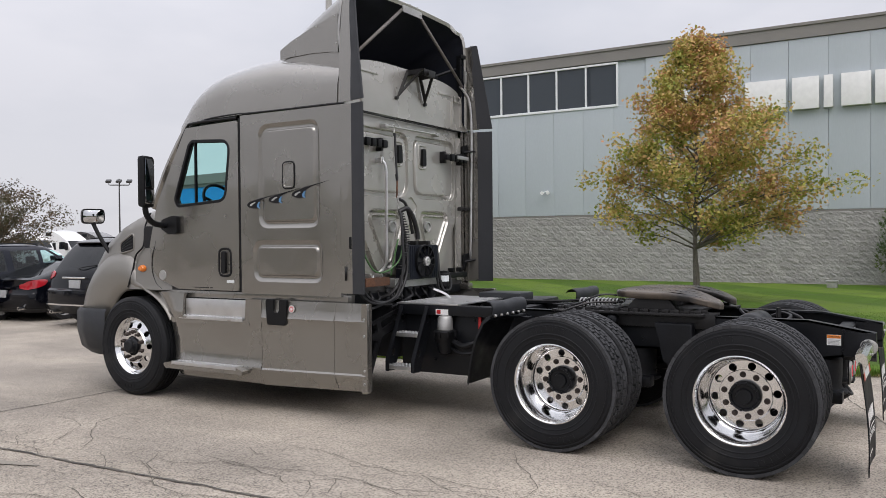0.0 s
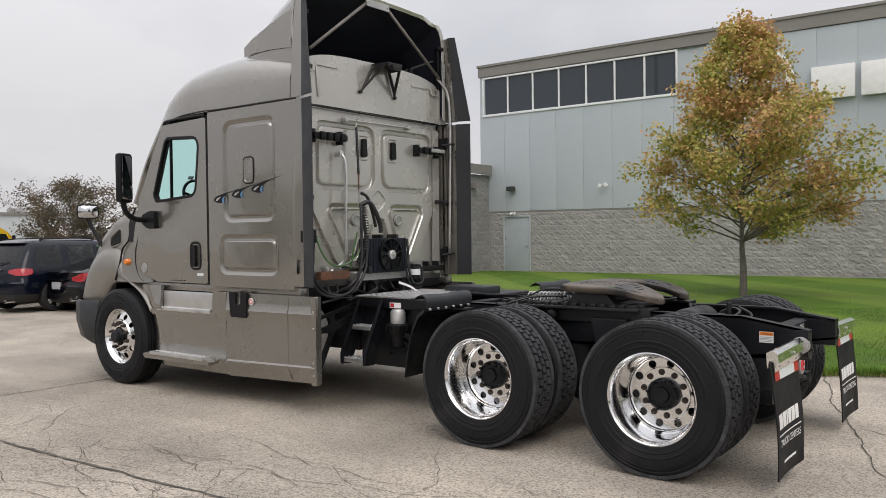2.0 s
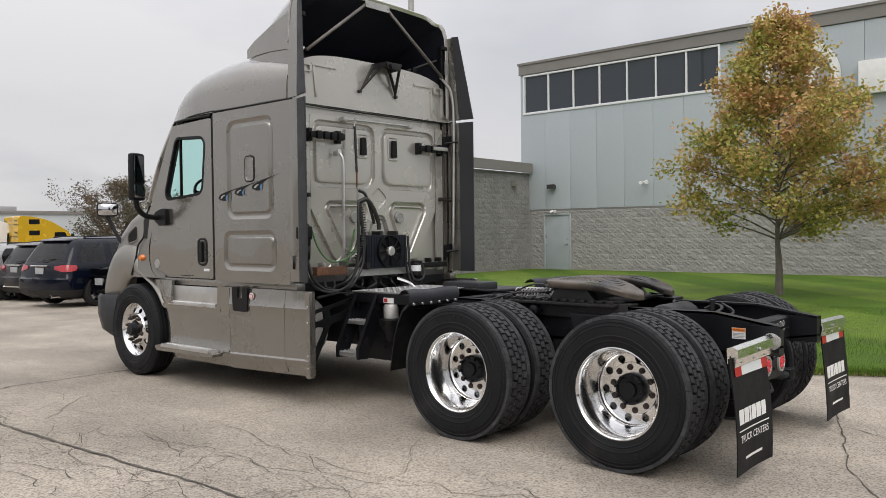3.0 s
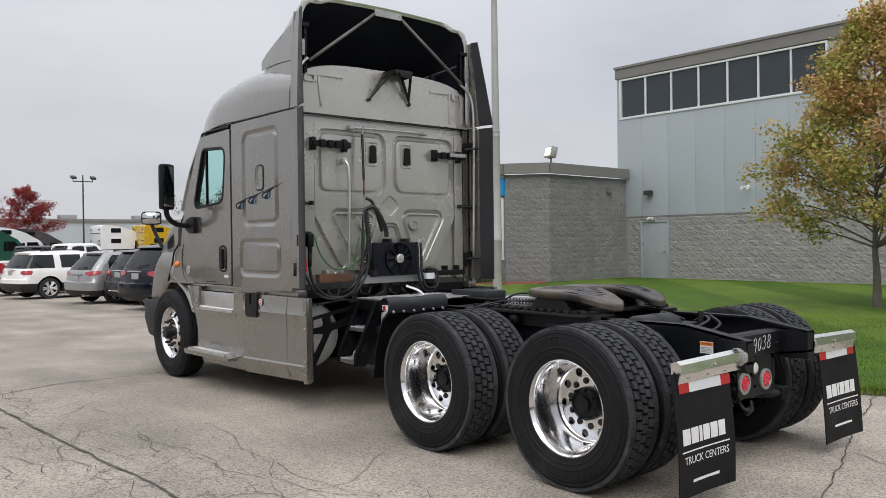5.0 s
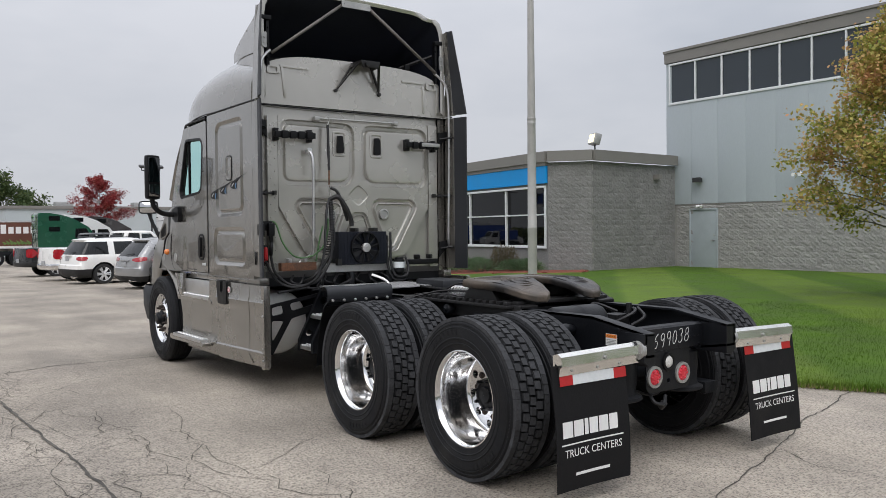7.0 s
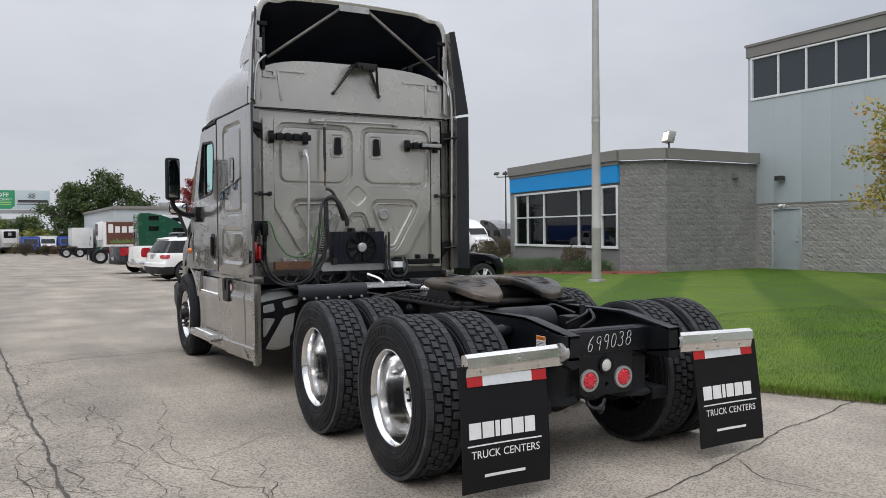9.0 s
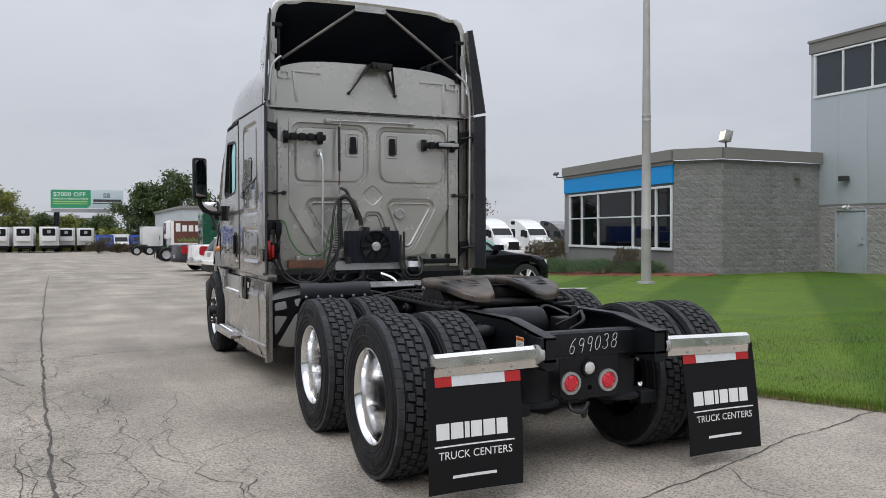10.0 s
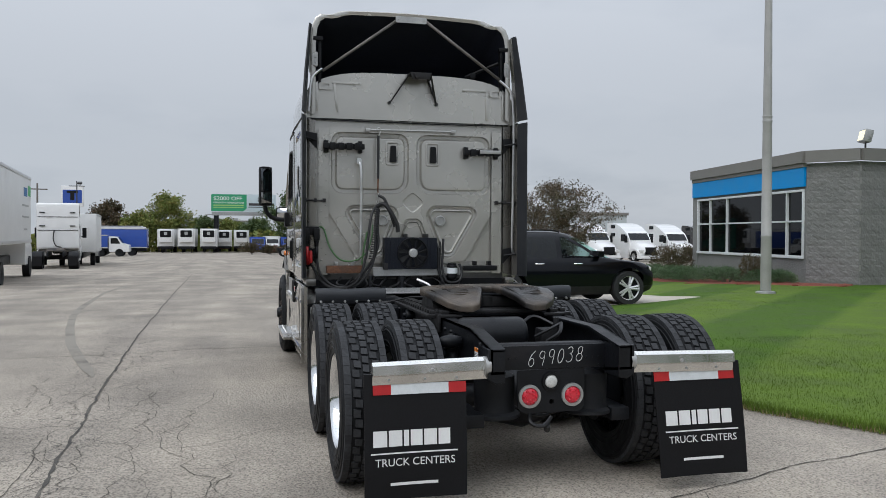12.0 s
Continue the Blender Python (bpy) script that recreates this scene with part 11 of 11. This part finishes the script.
for k, (x, y, w) in enumerate(((0.9, 112, 1.9), (3.4, 111.5, 1.2), (5.4, 111.5, 1.1), (7.6, 111.5, 1.4))):
    shrub("hedge", "clipped dull-green hedge on a traffic island", G(x, y), w, 0.8, 1.7 if k == 0 else 1.3, 1300, 0.35, CRABLEAF, 90 + k, group="island hedges")

# ---- billboard ----
board = thing("billboard", "wide billboard in green and pale grey on a dark steel post", "billboard", (-0.1, 146, 0.235))
board.scale = (1.13, 1.13, 0.885)
GREENB = mat("billboard_green", (0.03, 0.29, 0.13), 0.6, 0, 0.03, 1, 20)
PALEB = mat("billboard_pale", (0.50, 0.58, 0.60), 0.6, 0, 0.03, 1, 20)
bm = B()
cyl(bm, (-3.9, 0.6, -2.6), (-3.9, 0.6, 5.6), 0.42, 0.40, 16)
part("post", bm, BLACK, board)
bm = B()
box(bm, -4.6, 5.2, 0.1, 0.9, 5.2, 5.9, 0.03)
box(bm, -5.6, -4.6, -0.6, 0.6, 5.3, 5.45, 0.02)
part("catwalk", bm, STEEL, board)
bm = B()
box(bm, -4.7, 5.3, -0.15, 0.15, 6.0, 9.5, 0.03)
panel = part("panel", bm, PALEB, board)
bm = B()
prism(bm, rounded([(-4.66, 6.04), (0.2, 6.04), (0.75, 6.6), (0.75, 9.46), (-4.66, 9.46)], [0.01, 0.3, 0.3, 0.01, 0.3]), "y", -0.17, -0.152)
part("green_field", bm, GREENB, panel)
words("$2000 OFF", 1.12, Matrix.Translation((-4.35, -0.18, 8.25)) @ WORD_ROT @ Matrix.Diagonal((0.86, 1, 1, 1)), WHITE, panel, 0.004)
words("WINDOW REPLACEMENT", 0.5, Matrix.Translation((-4.35, -0.18, 7.6)) @ WORD_ROT @ Matrix.Diagonal((0.82, 1, 1, 1)), WHITE, panel, 0.004)
bm = B()
box(bm, -4.35, 0.3, -0.185, -0.175, 7.15, 7.35)
box(bm, -4.35, 0.3, -0.185, -0.175, 6.75, 6.9)
part("small_print", bm, mat("lime_print", (0.35, 0.55, 0.15), 0.6), panel)
bm = B()
box(bm, 1.1, 5.0, -0.17, -0.152, 7.22, 7.72)
box(bm, 1.0, 4.9, -0.17, -0.152, 6.85, 7.0)
part("name_bar", bm, GREYP, panel)
for x, z in ((2.7, 8.7), (3.2, 8.7), (2.7, 8.2), (3.2, 8.2)):
    bm = B()
    lathe(bm, [(-0.17, 0.22), (-0.172, 0.12)], 16, "y", (x, 0, z))
    part("logo_loop", bm, GREYP, panel)

# ---- tall lot sign, utility pole, lamp posts ----
tsign = thing("lot_sign", "tall blue and white square sign on a post", "sign", (-18.4, 90, -1.1))
bm = B()
cyl(bm, (0, 0, 0), (0, 0, 6.0), 0.15, 0.12, 10)
part("post", bm, STEEL, tsign)
bm = B()
box(bm, -1.1, 1.1, -0.15, 0.15, 5.5, 7.75, 0.05)
pn = part("panel", bm, WHITE, tsign)
bm = B()
box(bm, -0.95, 0.95, -0.17, -0.152, 5.9, 7.3)
part("blue_field", bm, BLUES, pn)
bm = B()
box(bm, -0.55, 0.55, -0.19, -0.172, 6.95, 7.2)
box(bm, -0.2, 0.2, -0.19, -0.172, 6.2, 6.95)
part("mark", bm, DECAL_K, pn)


def lamp_post(at, height, heads, label, turn=0):
    t = thing("lamp_post", label, "lamp post", at, turn, "lot lamps")
    bm = B()
    lathe(bm, [(0, 0.16), (0.5, 0.16), (0.55, 0.08), (height, 0.05), (height, 0.001)], 12, "z")
    part("post", bm, BRONZE, t)
    bm = B()
    box(bm, -0.75, 0.75, -0.03, 0.03, height - 0.55, height - 0.47)
    part("cross_arm", bm, BRONZE, t)
    for x in heads:
        bm = B()
        m = Matrix.Translation((x, -0.1, height - 0.2)) @ Matrix.Rotation(radians(20), 4, "X")
        box(bm, -0.20, 0.20, -0.26, 0.24, -0.09, 0.09, 0.04, m)
        cyl(bm, (x, 0, height - 0.5), (x, 0, height - 0.3), 0.03, 0.03, 8)
        part("lamp_head", bm, BRONZE, t)
    return t


lamp_post(G(16.05, 65), 7.9, (-0.75, 0.75), "tall bronze lamp post with two flood heads")
lamp_post(G(36.5, 55.5), 7.4, (-0.8, 0.0, 0.8), "tall lamp post with three flood heads", -50)
lamp_post(G(-16.95, 84), 7.8, (0.3,), "tall lamp post with one head")
for k, (x, y, h) in enumerate(((-28.2, 120, 10.0), (-14.5, 150, 9.0))):
    up = thing("utility_pole", "wooden utility pole with cross arm", "utility pole", G(x, y), 10, "utility poles")
    bm = B()
    cyl(bm, (0, 0, 0), (0, 0, h), 0.16, 0.11, 8)
    part("post", bm, BARK, up)
    bm = B()
    box(bm, -1.3, 1.3, -0.06, 0.06, h - 0.9, h - 0.75)
    part("cross_arm", bm, BARK, up)

# ---- long low buildings behind the yard ----
LONGW = mat("pale_blue_grey_siding", (0.46, 0.50, 0.51), 0.6, 0, 0.05, 0.4, 12)


def long_building(name, label, x0, x1, y0, y1, h, z, doors=0):
    t = thing(name, label, "building")
    bm = B()
    plate(bm, rect(x0, x1, z, z + h), [rect(x0 + 4 + 6 * k, x0 + 7 + 6 * k, z + 0.4, z + 3.4) for k in range(doors)], "y", y0, y0 + 0.3)
    box(bm, x0, x0 + 0.3, y0 + 0.3, y1, z, z + h)
    box(bm, x1 - 0.3, x1, y0 + 0.3, y1, z, z + h)
    box(bm, x0 + 0.3, x1 - 0.3, y1 - 0.3, y1, z, z + h)
    w = part("wall", bm, LONGW, t, smooth=0)
    bm = B()
    box(bm, x0 - 0.2, x1 + 0.2, y0 - 0.2, y1 + 0.2, z + h, z + h + 0.35, 0.02)
    part("roof", bm, FASCIA, t)
    for k in range(doors):
        bm = B()
        box(bm, x0 + 4 + 6 * k, x0 + 7 + 6 * k, y0 + 0.1, y0 + 0.2, z + 0.4, z + 3.4)
        part("dock_door", bm, WHITE, w)
    for k in range(4 if x1 - x0 > 10 else 0):
        x = x0 + (x1 - x0) * (0.15 + 0.22 * k)
        bm = B()
        box(bm, x, x + 1.8, y0 + 5, y0 + 6.6, z + h + 0.35, z + h + 1.0, 0.04)
        part("roof_unit", bm, STEEL, t)
    return t


long_building("warehouse", "long pale blue-grey warehouse with a dark roof edge", 9.1, 48.5, 93, 125, 5.35, -1.2, 0)
long_building("far_building", "far flat-roofed tan building behind the trees", -14, 6, 190, 205, 6.3, -2.0, 0)

# unseen belt of trees, added to close the lot and darken what paint mirrors
rng = random.Random(31)
vs, fs = [], []
for k in range(9000):
    ang = radians(rng.uniform(125, 318))
    r = 62 + rng.uniform(-4, 6)
    x, y = -3 + r * math.cos(ang), -2 + r * math.sin(ang)
    h = (6.0 + 3.5 * noise.noise(Vector((ang * 9, 3, 0)))) * rng.random() ** 0.7
    c = Vector((x, y, ground_z(x, y) + h))
    e = Euler((rng.uniform(-1.2, 1.2), rng.uniform(-1.2, 1.2), rng.uniform(0, 6.28))).to_matrix()
    i = len(vs)
    for q in ((-0.5, 0, 0), (0, -0.4, 0.05), (0.55, 0, 0), (0, 0.4, 0.05)):
        vs.append(tuple(c + e @ (Vector(q) * rng.uniform(1.0, 2.0))))
    fs.append((i, i + 1, i + 2, i + 3))
me = bpy.data.meshes.new("tree_belt")
me.from_pydata(vs, [], fs)
me.materials.append(DARKLEAF)
tagged(new("tree_belt", me), "unseen belt of dark green trees, added for reflections", "trees", kind="stuff")
